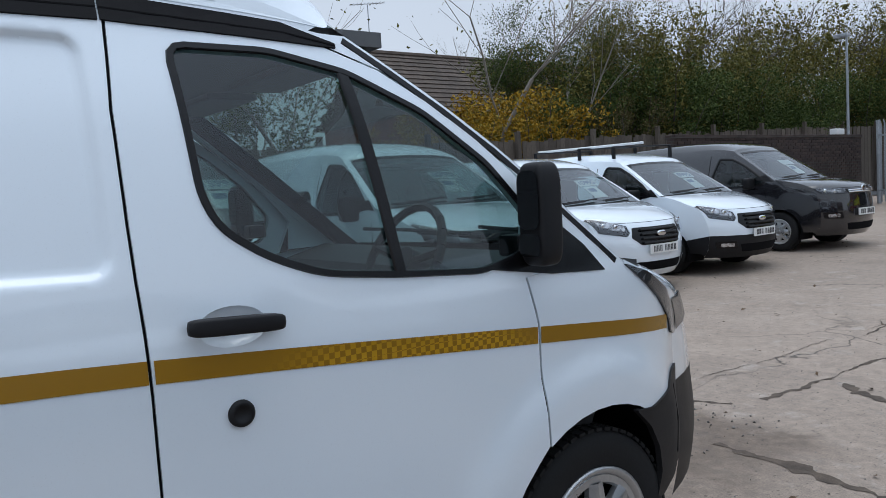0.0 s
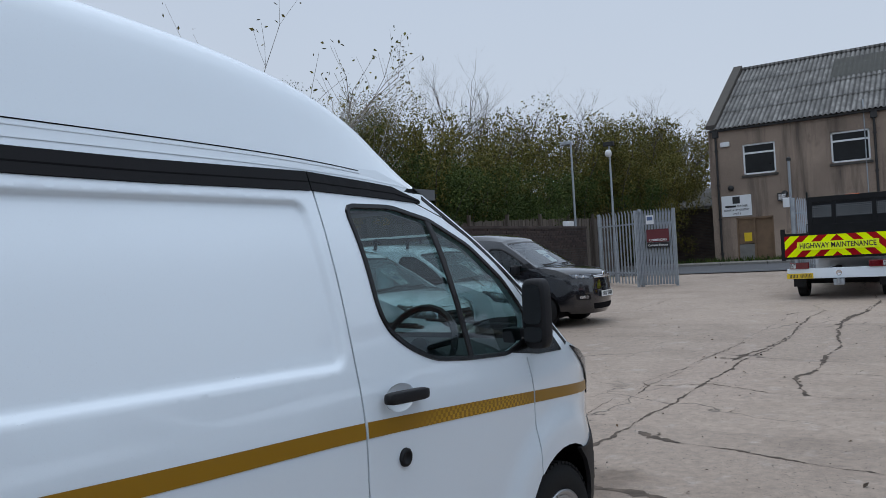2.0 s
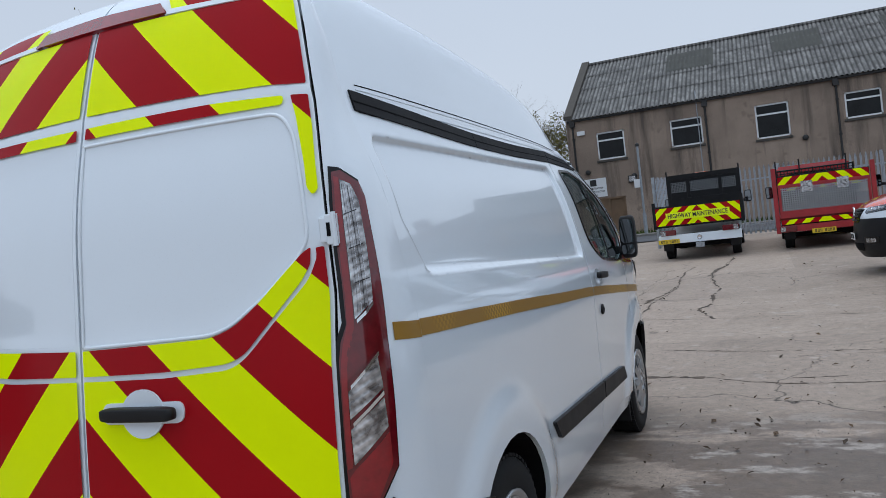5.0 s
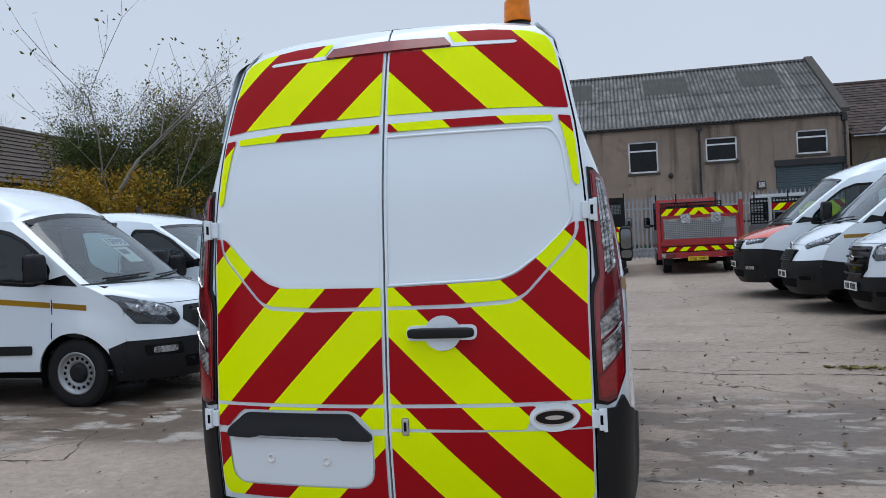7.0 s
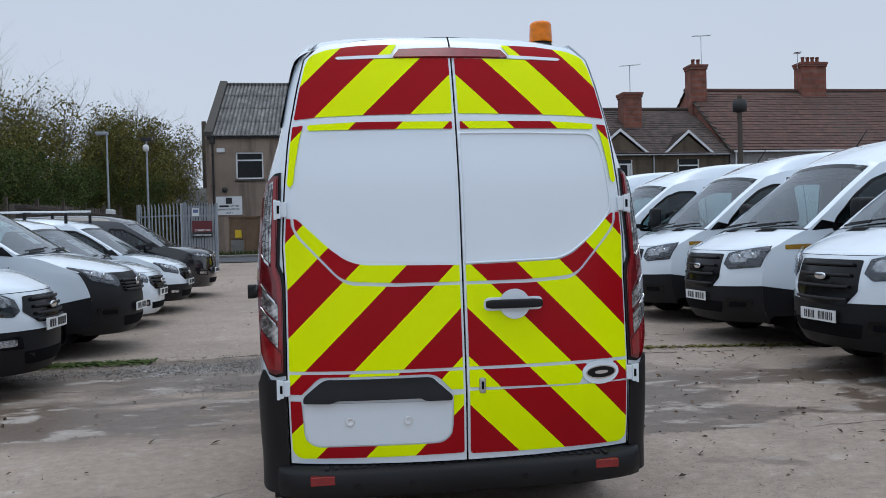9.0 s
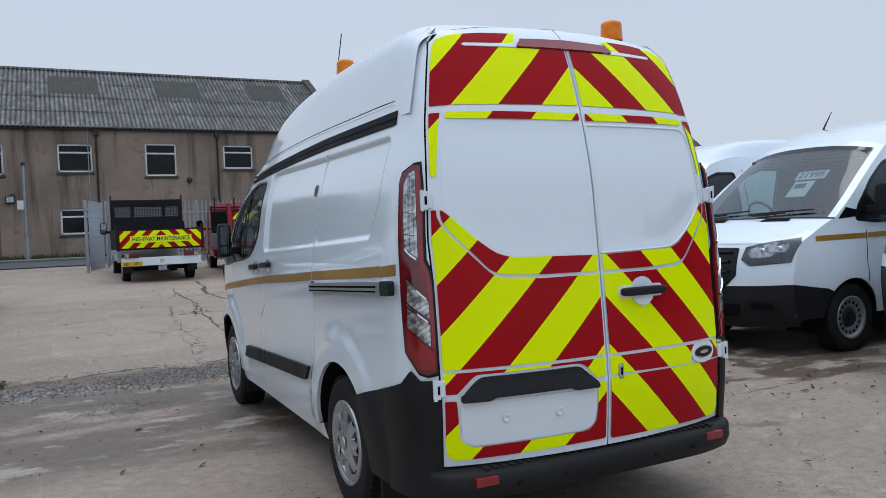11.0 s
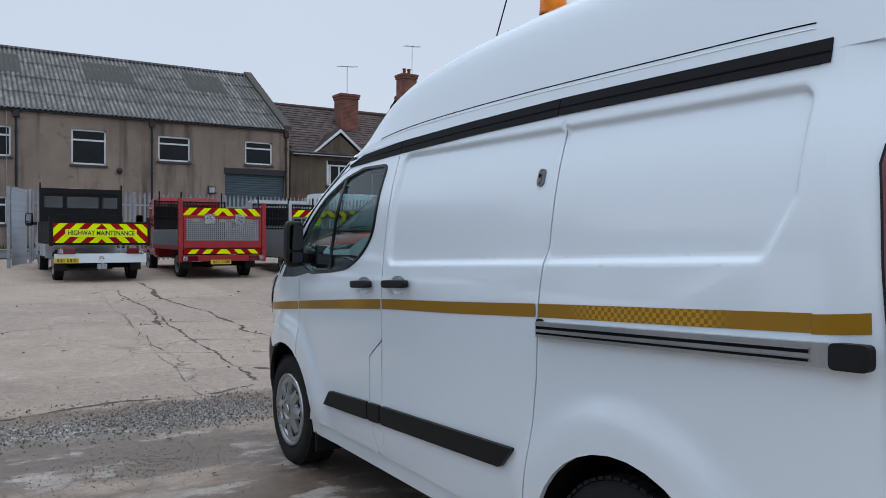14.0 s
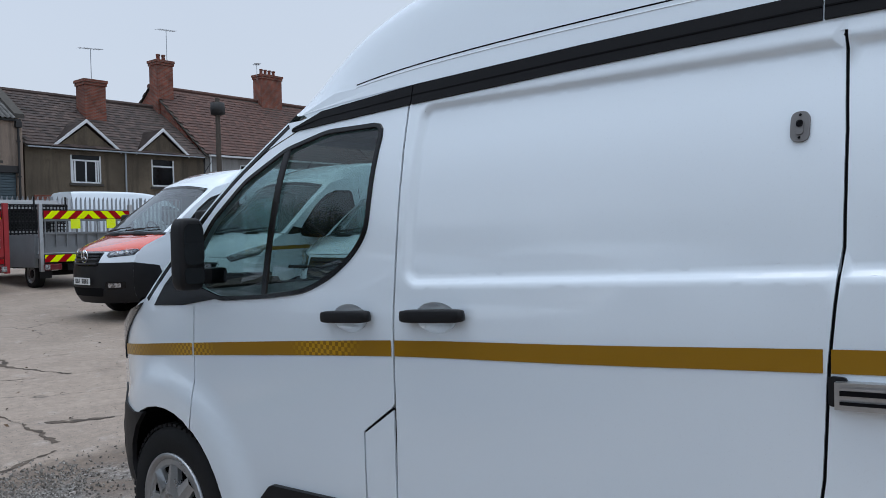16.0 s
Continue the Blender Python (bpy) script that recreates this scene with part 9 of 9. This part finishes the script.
def tail_lights(t, zs, xs_=0.80):
    for s in (-1, 1):
        l = part("tail_light", boxes((s * (xs_ - 0.19), s * (xs_ + 0.19), -0.06, -0.01, zs - 0.07, zs + 0.07), bevel=0.015), LAMP_DARK_RED, t, "red tail light cluster")
        part("amber_section", boxes((s * (xs_ + 0.07), s * (xs_ + 0.18), -0.067, -0.058, zs - 0.055, zs + 0.055)), LAMP_WHITE, l)
    return t


def chevron_board(t, x0, x1, z0, z1, y, label="red and yellow chevron board", kinds=None):
    xm = (x0 + x1) / 2
    bd = part("chevron_board", boxes((x0, x1, y, y + 0.02, z0, z1)), BLACK_STEEL, t, label)
    a = part("chevron_film", boxes((x0 + 0.01, xm, y - 0.004, y, z0 + 0.01, z1 - 0.01)), CHEV_BOARD_M, bd)
    part("chevron_film", boxes((xm, x1 - 0.01, y - 0.004, y, z0 + 0.01, z1 - 0.01)), CHEV_BOARD, bd)
    return bd


def tipper_truck(at):
    t = thing("tipper_truck", "black tipper truck with a highway maintenance chevron board", "truck", at)
    truck_base(t, PAINT_WHITE)
    part("bed_floor", boxes((-1.04, 1.04, 0.05, 3.3, 0.86, 0.98)), BLACK_STEEL, t)
    for s in (-1, 1):
        part("bed_side", boxes((s * 1.0, s * 1.05, 0.05, 3.3, 0.86, 1.42), bevel=0.008), BLACK_STEEL, t)
        part("corner_post", boxes((s * 1.02, s * 1.10, 0.0, 0.08, 0.84, 1.52)), BLACK_STEEL, t)
    part("tailboard", boxes((-1.0, 1.0, 0.0, 0.05, 0.86, 1.40)), BLACK_STEEL, t)
    bd = chevron_board(t, -1.03, 1.03, 0.90, 1.37, -0.03)
    part("name_strip", boxes((-0.77, 0.77, -0.062, -0.036, 1.045, 1.225)), chev_yellow, bd, "yellow lettering strip")
    words("lettering", "HIGHWAY MAINTENANCE", 0.155, INK, bd, Matrix.Translation((0, -0.066, 1.135)) @ Matrix.Rotation(radians(90), 4, 'X'), 1.44)
    # headboard with three mesh lights and two uprights
    hb = part("headboard", boxes((-1.02, 1.02, 3.22, 3.28, 0.98, 1.62), (-1.02, 1.02, 3.22, 3.28, 2.18, 2.32), (-1.02, -0.90, 3.22, 3.28, 1.62, 2.18), (0.90, 1.02, 3.22, 3.28, 1.62, 2.18), (-0.46, -0.36, 3.22, 3.28, 1.62, 2.18), (0.42, 0.52, 3.22, 3.28, 1.62, 2.18), bevel=0.006), BLACK_STEEL, t)
    for a, b2 in ((-0.90, -0.46), (-0.36, 0.42), (0.52, 0.90)):
        part("headboard_plate", boxes((a, b2, 3.24, 3.26, 1.62, 1.80)), BLACK_STEEL, hb)
        part("headboard_plate", boxes((a, b2, 3.24, 3.26, 2.10, 2.18)), BLACK_STEEL, hb)
        wire_mesh(hb, a, b2, 1.78, 2.12, 3.25, 0.045, 0.009, GREY_STEEL)
        part("headboard_backing", boxes((a, b2, 3.275, 3.28, 1.78, 2.12)), DARK_PANE, hb)
    for s in (-1, 1):
        part("ladder_stop", boxes((s * 0.98, s * 1.02, 3.22, 3.28, 2.32, 2.45)), BLACK_STEEL, hb)
    bc = part("light_bar", boxes((-0.25, 0.15, 3.9, 4.1, 2.22, 2.36), bevel=0.03), ORANGE, t, "orange roof light bar")
    # white rear beam with lights, tow bracket and plate
    part("rear_beam", boxes((-1.0, 1.0, -0.03, 0.03, 0.44, 0.66), bevel=0.01), PAINT_WHITE, t, "white rear beam")
    tail_lights(t, 0.72, 0.75)
    part("tow_bracket", rod(boxes((-0.10, 0.10, -0.14, 0.0, 0.30, 0.42)), (0, -0.16, 0.34), (0, -0.16, 0.44), 0.03, 10), GALV, t)
    part("rear_emblem", lathe(bmesh.new(), [(0.06, -0.032), (0.058, -0.04), (0.045, -0.04), (0.0, -0.036)], 18, 'y', Matrix.Translation((0, 0, 0.55))), CHROME, t)
    bar_plate(t, Matrix.Translation((-0.75, -0.06, 0.50)) @ Matrix.Rotation(math.pi, 4, 'Z'), yellow=True)


chev_yellow = surface("fluorescent_yellow_film", (0.84, 1.0, 0.0), 0.3, vary=0.04)


def cage_truck(at):
    t = thing("beavertail_truck", "red caged truck with a mesh tail ramp and chevrons", "truck", at)
    truck_base(t, PAINT_RED)
    part("bed_floor", boxes((-1.04, 1.04, 0.1, 3.3, 0.72, 0.82)), RED_STEEL, t)
    for s in (-1, 1):
        part("dropside", boxes((s * 1.0, s * 1.05, 0.6, 3.3, 0.82, 1.24), bevel=0.01), GREY_STEEL, t, "grey alloy dropside")
        part("red_post", boxes((s * 1.02, s * 1.12, 0.0, 0.10, 0.42, 1.95 if s > 0 else 2.02), bevel=0.006), RED_STEEL, t)
    ramp = part("tail_ramp", boxes((-1.0, 1.0, 0.0, 0.06, 0.78, 0.96), (-1.0, 1.0, 0.0, 0.06, 1.52, 1.60), (-1.0, -0.94, 0.0, 0.06, 0.96, 1.52), (0.94, 1.0, 0.0, 0.06, 0.96, 1.52), bevel=0.005), RED_STEEL, t, "red framed tail ramp")
    wire_mesh(ramp, -0.95, 0.95, 0.94, 1.56, 0.02, 0.05, 0.010, ALU)
    for x in (-0.36, 0.42):
        part("warning_label", boxes((x - 0.13, x + 0.13, -0.02, -0.01, 1.38, 1.64)), LAMP_WHITE, ramp)
    chevron_board(t, -1.0, 1.0, 1.44, 1.80, 0.07)
    chevron_board(t, -1.0, 1.0, 0.62, 0.75, -0.02)
    tail_lights(t, 0.52, 0.85)
    part("rear_beam", boxes((-1.0, 1.0, -0.02, 0.03, 0.44, 0.60)), RED_STEEL, t)
    bar_plate(t, Matrix.Translation((-0.08, -0.05, 0.42)) @ Matrix.Rotation(math.pi, 4, 'Z'), yellow=True)
    head = part("head_rack", rod(bmesh.new(), (-1.0, 3.25, 2.05), (1.0, 3.25, 2.05), 0.022, 6), BLACK_STEEL, t, "black steel head rack")
    for z in (1.3, 1.6, 1.9):
        part("rack_rail", rod(bmesh.new(), (-1.0, 3.25, z), (1.0, 3.25, z), 0.02, 6), BLACK_STEEL, head)
    for x in (-1.0, 0.0, 1.0):
        part("rack_post", rod(bmesh.new(), (x, 3.25, 0.8), (x, 3.25, 2.08), 0.025, 6), BLACK_STEEL, head)
    wire_mesh(head, -1.0, 1.0, 1.6, 2.05, 3.22, 0.09, 0.012, BLACK_STEEL)
    for x in (-0.95, -0.35, 0.8):
        part("rack_upright", rod(bmesh.new(), (x, 2.9, 1.9), (x, 2.9, 2.32), 0.022, 6), BLACK_STEEL, t)
    # added black sheet giving the dark behind the rack and hiding the cab
    part("head_backdrop", boxes((-1.0, 1.0, 3.30, 3.32, 0.82, 1.92)), BLACK_STEEL, t)


def dropside_truck(at):
    t = thing("dropside_truck", "grey dropside truck with a railed tail and chevron strips", "truck", at)
    truck_base(t, PAINT_GREY)
    part("bed_floor", boxes((-1.04, 1.04, 0.1, 3.3, 0.72, 0.82)), GREY_STEEL, t)
    part("side_locker", boxes((-1.08, -1.0, 0.35, 3.2, 0.50, 1.26), bevel=0.01), GREY_STEEL, t, "blue-grey side panel")
    part("dropside", boxes((1.0, 1.05, 0.35, 3.3, 0.82, 1.26), bevel=0.01), GREY_STEEL, t)
    for s in (-1, 1):
        part("tail_post", boxes((s * 1.02, s * 1.10, 0.0, 0.08, 0.42, 1.95), bevel=0.006), ALU, t)
    gate = part("tail_gate", boxes((-1.0, 1.0, 0.02, 0.05, 0.84, 0.98), (-1.0, 1.0, 0.0, 0.05, 1.26, 1.30), (-1.0, 1.0, 0.0, 0.05, 1.55, 1.60)), GREY_STEEL, t)
    for i in range(9):
        part("gate_bar", boxes((-0.98 + i * 0.24, -0.955 + i * 0.24, 0.01, 0.04, 0.95, 1.6)), GREY_STEEL, gate)
    part("gate_sheet", boxes((-0.98, 0.98, 0.06, 0.07, 0.95, 1.28)), GREY_STEEL, gate)
    chevron_board(t, -1.02, 1.02, 1.60, 1.80, -0.02)
    chevron_board(t, -1.02, 1.02, 0.62, 0.80, -0.02)
    for x in (-0.3, 0.55):
        part("yellow_label", boxes((x - 0.11, x + 0.11, -0.02, -0.01, 1.38, 1.60)), chev_yellow, gate)
    tail_lights(t, 0.52, 0.85)
    bar_plate(t, Matrix.Translation((0.15, -0.05, 0.42)) @ Matrix.Rotation(math.pi, 4, 'Z'), yellow=True)
    hb = bmesh.new()
    for z in (1.3, 1.6, 1.9, 2.05):
        rod(hb, (-1.0, 3.25, z), (1.0, 3.25, z), 0.02, 6)
    head = part("head_rack", hb, BLACK_STEEL, t, "black steel head rack")
    wire_mesh(head, -1.0, 1.0, 1.2, 2.05, 3.22, 0.09, 0.014, BLACK_STEEL)
    for x in (-0.95, 0.0, 0.8):
        part("rack_upright", rod(bmesh.new(), (x, 2.9, 1.9), (x, 2.9, 2.25), 0.022, 6), BLACK_STEEL, t)


tipper_truck(Matrix.Translation((0.31, 18.8, ground_z(0, 19))))
cage_truck(Matrix.Translation((3.22, 18.9, ground_z(0, 19))))
dropside_truck(Matrix.Translation((6.08, 18.9, ground_z(0, 19))))


# ---- trees and shrubs ----
def limb_tree(bm, base, height, r, spread, seed, levels=4, twigs=None, lean=0.0):
    """A tapered trunk that forks into limbs and twigs; collects twig ends."""
    rr = random.Random(seed)

    def grow(p, d, length, rad, lev):
        k = 3 if lev < 2 else 2
        for i in range(k):
            d = (d + Vector((rr.gauss(0, 0.13), rr.gauss(0, 0.13), rr.gauss(0.05, 0.06)))).normalized()
            q = p + d * (length / k)
            r1 = rad * (1 - 0.3 / k)
            rod(bm, p, q, rad, 6 if lev < 2 else 4, r1, caps=False)
            p, rad = q, r1
            if lev >= 1 and twigs is not None:
                twigs.append((p.copy(), d.copy(), lev))
            if lev < levels and (i > 0 or lev > 0):
                for _ in range(rr.choice((1, 2, 2))):
                    a = rr.random() * 6.283
                    side = Vector((math.cos(a), math.sin(a), rr.uniform(0.1, 0.7)))
                    nd = (d * (1 - spread) + side * spread).normalized()
                    grow(p, nd, length * rr.uniform(0.5, 0.72), rad * rr.uniform(0.45, 0.62), lev + 1)
        if twigs is not None:
            twigs.append((p.copy(), d.copy(), lev))
    grow(Vector(base), Vector((lean, 0, 1)).normalized(), height * 0.55, r, 0)


def leaf_mass(name, centres, size, seed, material, parent):
    """Many small separate leaves, each a bent four-sided blade, as one mesh."""
    rg = np.random.RandomState(seed)
    k = len(centres)
    a = rg.normal(size=(k, 3)); a /= np.linalg.norm(a, axis=1)[:, None]
    b = rg.normal(size=(k, 3)); b -= a * np.sum(a * b, axis=1)[:, None]; b /= np.linalg.norm(b, axis=1)[:, None]
    up = np.cross(a, b)
    w = (size * rg.uniform(0.6, 1.4, k))[:, None]
    verts = np.stack((centres - a * w, centres - b * w * 0.5 + up * w * 0.12, centres + a * w, centres + b * w * 0.5 + up * w * 0.12), axis=1).reshape(-1, 3)
    me = bpy.data.meshes.new(name)
    me.from_pydata(verts.tolist(), [], np.arange(4 * k).reshape(-1, 4).tolist())
    me.materials.append(material)
    ob = new(name, me)
    ob.parent = parent
    return ob


def tree(label, height, r, spread, seed, leaf=None, per=10, size=0.07, levels=4, bark=None, reach=0.35, name="tree", lean=0.0):
    t = thing(name, label, "tree" if name == "tree" else "shrub", group="trees beyond the fence")
    twigs = []
    bm = bmesh.new()
    limb_tree(bm, (0, 0, -0.1), height, r, spread, seed, levels, twigs, lean)
    part("trunk", bm, bark or BARK, t, smooth=True)
    if leaf:
        rg = np.random.RandomState(seed + 1)
        ends = np.array([tuple(p) for p, d, lev in twigs if lev >= 2])
        c = np.repeat(ends, per, axis=0) + rg.normal(size=(len(ends) * per, 3)) * np.array((reach, reach, reach * 0.8))
        leaf_mass("crown", c, size, seed + 2, leaf, t)
    return t


def shrub(label, radius, height, seed, leaf, count, size):
    """A many-stemmed bush: stems and a ragged mass of leaves."""
    rr = random.Random(seed)
    t = thing("shrub", label, "shrub", group="shrubs along the fence")
    bm, tw = bmesh.new(), []
    for i in range(9):
        a = rr.random() * 6.28
        p = Vector((0.3 * radius * math.cos(a), 0.3 * radius * math.sin(a), 0))
        d = Vector((math.cos(a) * rr.uniform(0.1, 0.6), math.sin(a) * rr.uniform(0.1, 0.6), 1)).normalized()
        for k in range(6):
            q = p + (d + Vector((rr.gauss(0, 0.2), rr.gauss(0, 0.2), 0))).normalized() * height * rr.uniform(0.12, 0.19)
            rod(bm, p, q, 0.035 * (1 - k / 7), 5, 0.03 * (1 - k / 7), caps=False)
            p = q
            tw.append(p.copy())
    tagged(part("stem", bm, BARK, t), kind="stuff")
    lumps = [(rr.gauss(0, 0.45) * radius, rr.gauss(0, 0.45) * radius, height * rr.uniform(0.15, 0.92), rr.uniform(0.18, 0.46) * radius) for _ in range(34)] + [(*p, 0.22 * radius) for p in tw]
    rg = np.random.RandomState(seed)
    lump = np.array(lumps)[rg.randint(0, len(lumps), count)]
    v = rg.normal(size=(count, 3))
    v *= (lump[:, 3] * rg.uniform(0.5, 1.08, count) / np.linalg.norm(v, axis=1))[:, None]
    c = lump[:, :3] + v
    leaf_mass("foliage", c[c[:, 2] > 0.05], size, seed + 1, leaf, t)
    return t


def put(ob, x, y, scale=1.0, turn=0.0, first=None):
    m = Matrix.Translation((x, y, ground_z(x, y))) @ Matrix.Rotation(turn, 4, 'Z') @ Matrix.Scale(scale, 4)
    if first is not None and not first:
        ob.matrix_basis = m
        first.append(1)
        return ob
    return copy_thing(ob, m)


def spread_out(ob, places):
    first = []
    # the growth is lower along the middle of the fence
    for x, y, s, a in places:
        put(ob, x, y, s * (0.80 if 25.5 < y < 33 and x > -16 else 0.92 if 21 < y < 34 and x > -16 else 1.0), a, first)


green = shrub("dense dark green bush behind the fence", 1.9, 4.6, 11, LEAF_GREEN, 24000, 0.042)
olive = shrub("olive green autumn bush behind the fence", 1.8, 4.8, 12, LEAF_OLIVE, 20000, 0.041)
gold = shrub("golden yellow autumn bush behind the fence", 1.2, 3.4, 13, LEAF_GOLD, 9000, 0.042)
brown = shrub("brown thinning bramble and hawthorn bush", 1.8, 4.4, 14, LEAF_BROWN, 14000, 0.038)
leafy = tree("slender tree with thinning green leaves", 8.5, 0.13, 0.55, 21, LEAF_GREEN, 26, 0.042, 4, reach=0.28)
autumn = tree("slender tree with olive autumn leaves", 8.5, 0.12, 0.55, 22, LEAF_OLIVE, 22, 0.040, 4, reach=0.28)
bare = tree("bare tree with fine upright twigs", 9.0, 0.12, 0.42, 23, None, levels=5, bark=BARK)
sapling = tree("pale bare sapling with few branches", 7.0, 0.06, 0.5, 24, LEAF_OLIVE, 1, 0.05, 3, BARK_PALE, 0.1)
big_bare = tree("large bare tree beyond the building", 11.0, 0.2, 0.55, 25, None, levels=5, bark=BARK)
rt = random.Random(5)
spread_out(green, [(-12.8, 20.4, 1.0, 1.7), (-12.4, 22.6, 1.0, 2.9), (-12.8, 25.2, 1.1, 4.0), (-12.2, 28.0, 1.0, 5.2), (-13.4, 30.5, 1.2, 0.9), (-12.4, 33.5, 1.1, 2.2), (-13.0, 17.8, 0.8, 3.0), (-11.2, 36.5, 1.0, 4.4), (-12.6, 2.0, 0.9, 0.5), (-13.2, 7.6, 1.05, 2.2)])
spread_out(olive, [(-14.2, 19.6, 1.15, 1.2), (-14.5, 24.2, 1.3, 2.4), (-13.0, 35.5, 1.35, 3.3), (-15.0, 30.0, 1.4, 4.6), (-11.6, 39.5, 1.2, 5.5), (-13.0, 5.2, 1.05, 2.0), (-15.5, 36, 1.5, 1.0), (-13.6, 44.5, 1.55, 2.9), (-13.4, 50.5, 1.6, 4.1), (-10.2, 37.8, 1.0, 2.5), (-13.6, 27.2, 1.15, 0.6), (-13.4, 22.0, 1.15, 5.0)])
spread_out(gold, [(-12.0, 12.6, 0.95, 0.0), (-12.2, 14.6, 1.18, 2.2), (-12.4, 16.2, 1.22, 4.0), (-12.2, 6.4, 0.7, 1.0), (-13.2, 11.2, 0.8, 3.0), (-12.5, 17.6, 0.9, 5.0)])
spread_out(brown, [(-12.2, 18.6, 0.8, 0.2), (-12.0, 30.0, 0.9, 2.0), (-12.4, -1.0, 0.75, 3.0), (-10.9, 34.6, 0.85, 4.5), (-14.0, 34, 1.2, 1.2), (-12.5, -5.5, 0.8, 2.0), (-12.6, 10.0, 0.6, 0.9)])
spread_out(leafy, [(-13.4, 18.4, 0.66, 0.5), (-13.9, 21.8, 0.82, 2.5), (-14.5, 26.0, 0.9, 4.2), (-13.2, 29.8, 0.8, 1.0), (-13.0, 24.0, 0.7, 3.3)])
spread_out(autumn, [(-13.0, 20.2, 0.68, 1.5), (-14.8, 22.5, 0.9, 0.2), (-13.6, 32.8, 0.95, 2.8), (-12.0, 37.0, 1.0, 4.9), (-12.4, 45.5, 1.15, 3.4), (-12.0, 41.5, 1.05, 2.2), (-13.2, 50.0, 1.15, 0.9), (-15.0, 28.2, 0.95, 5.7), (-10.6, 41.5, 0.95, 0.7), (-12.6, 27.0, 0.72, 2.0)])
spread_out(bare, [(-16.5, 27, 0.95, 0.2), (-17.5, 30, 1.0, 1.4), (-16.0, 33.5, 1.0, 2.6), (-17.0, 37, 1.05, 3.8), (-14.5, 41, 1.05, 5.0), (-13, 45, 1.1, 1.1), (-30.5, 22, 0.9, 2.2), (-22, 6, 0.8, 4.2), (-21, 1, 0.75, 5.1), (-20, -3, 0.8, 0.6), (-30, 16, 0.9, 3.1), (-31, 28, 1.0, 1.7)])
spread_out(sapling, [(-12.3, 15.2, 1.12, 0.3), (-12.3, 17.0, 0.9, 2.0), (-12.0, 9.0, 0.85, 3.6)])
spread_out(big_bare, [(3.5, 62, 1.0, 0.4), (-15.5, 42.5, 0.82, 1.3), (-12.8, 38.5, 0.74, 4.0), (-24, 60, 1.0, 2.0), (-30, 50, 1.0, 3.2), (-2.0, 66, 0.95, 4.4), (-34, 36, 0.9, 5.1), (55, 75, 1.0, 1.0)])
# rough ground cover under the bushes
gc = bmesh.new()
for i in range(9000):
    x, y = rt.uniform(-17, -10.7), rt.uniform(-8, 44)
    z = ground_z(x, y) + rt.random() ** 2 * 1.3
    s = rt.uniform(0.05, 0.12)
    m = Matrix.Translation((x, y, z)) @ Euler((rt.random() * 6.3, rt.random() * 6.3, rt.random() * 6.3)).to_matrix().to_4x4()
    gc.faces.new([gc.verts.new(m @ Vector(q)) for q in ((-s, 0, 0), (0, -s * 0.5, 0), (s, 0, 0), (0, s * 0.5, 0))])
tagged(part("undergrowth", gc, LEAF_BROWN, None, "tangled brown and green undergrowth below the bushes"), category="undergrowth", kind="stuff")
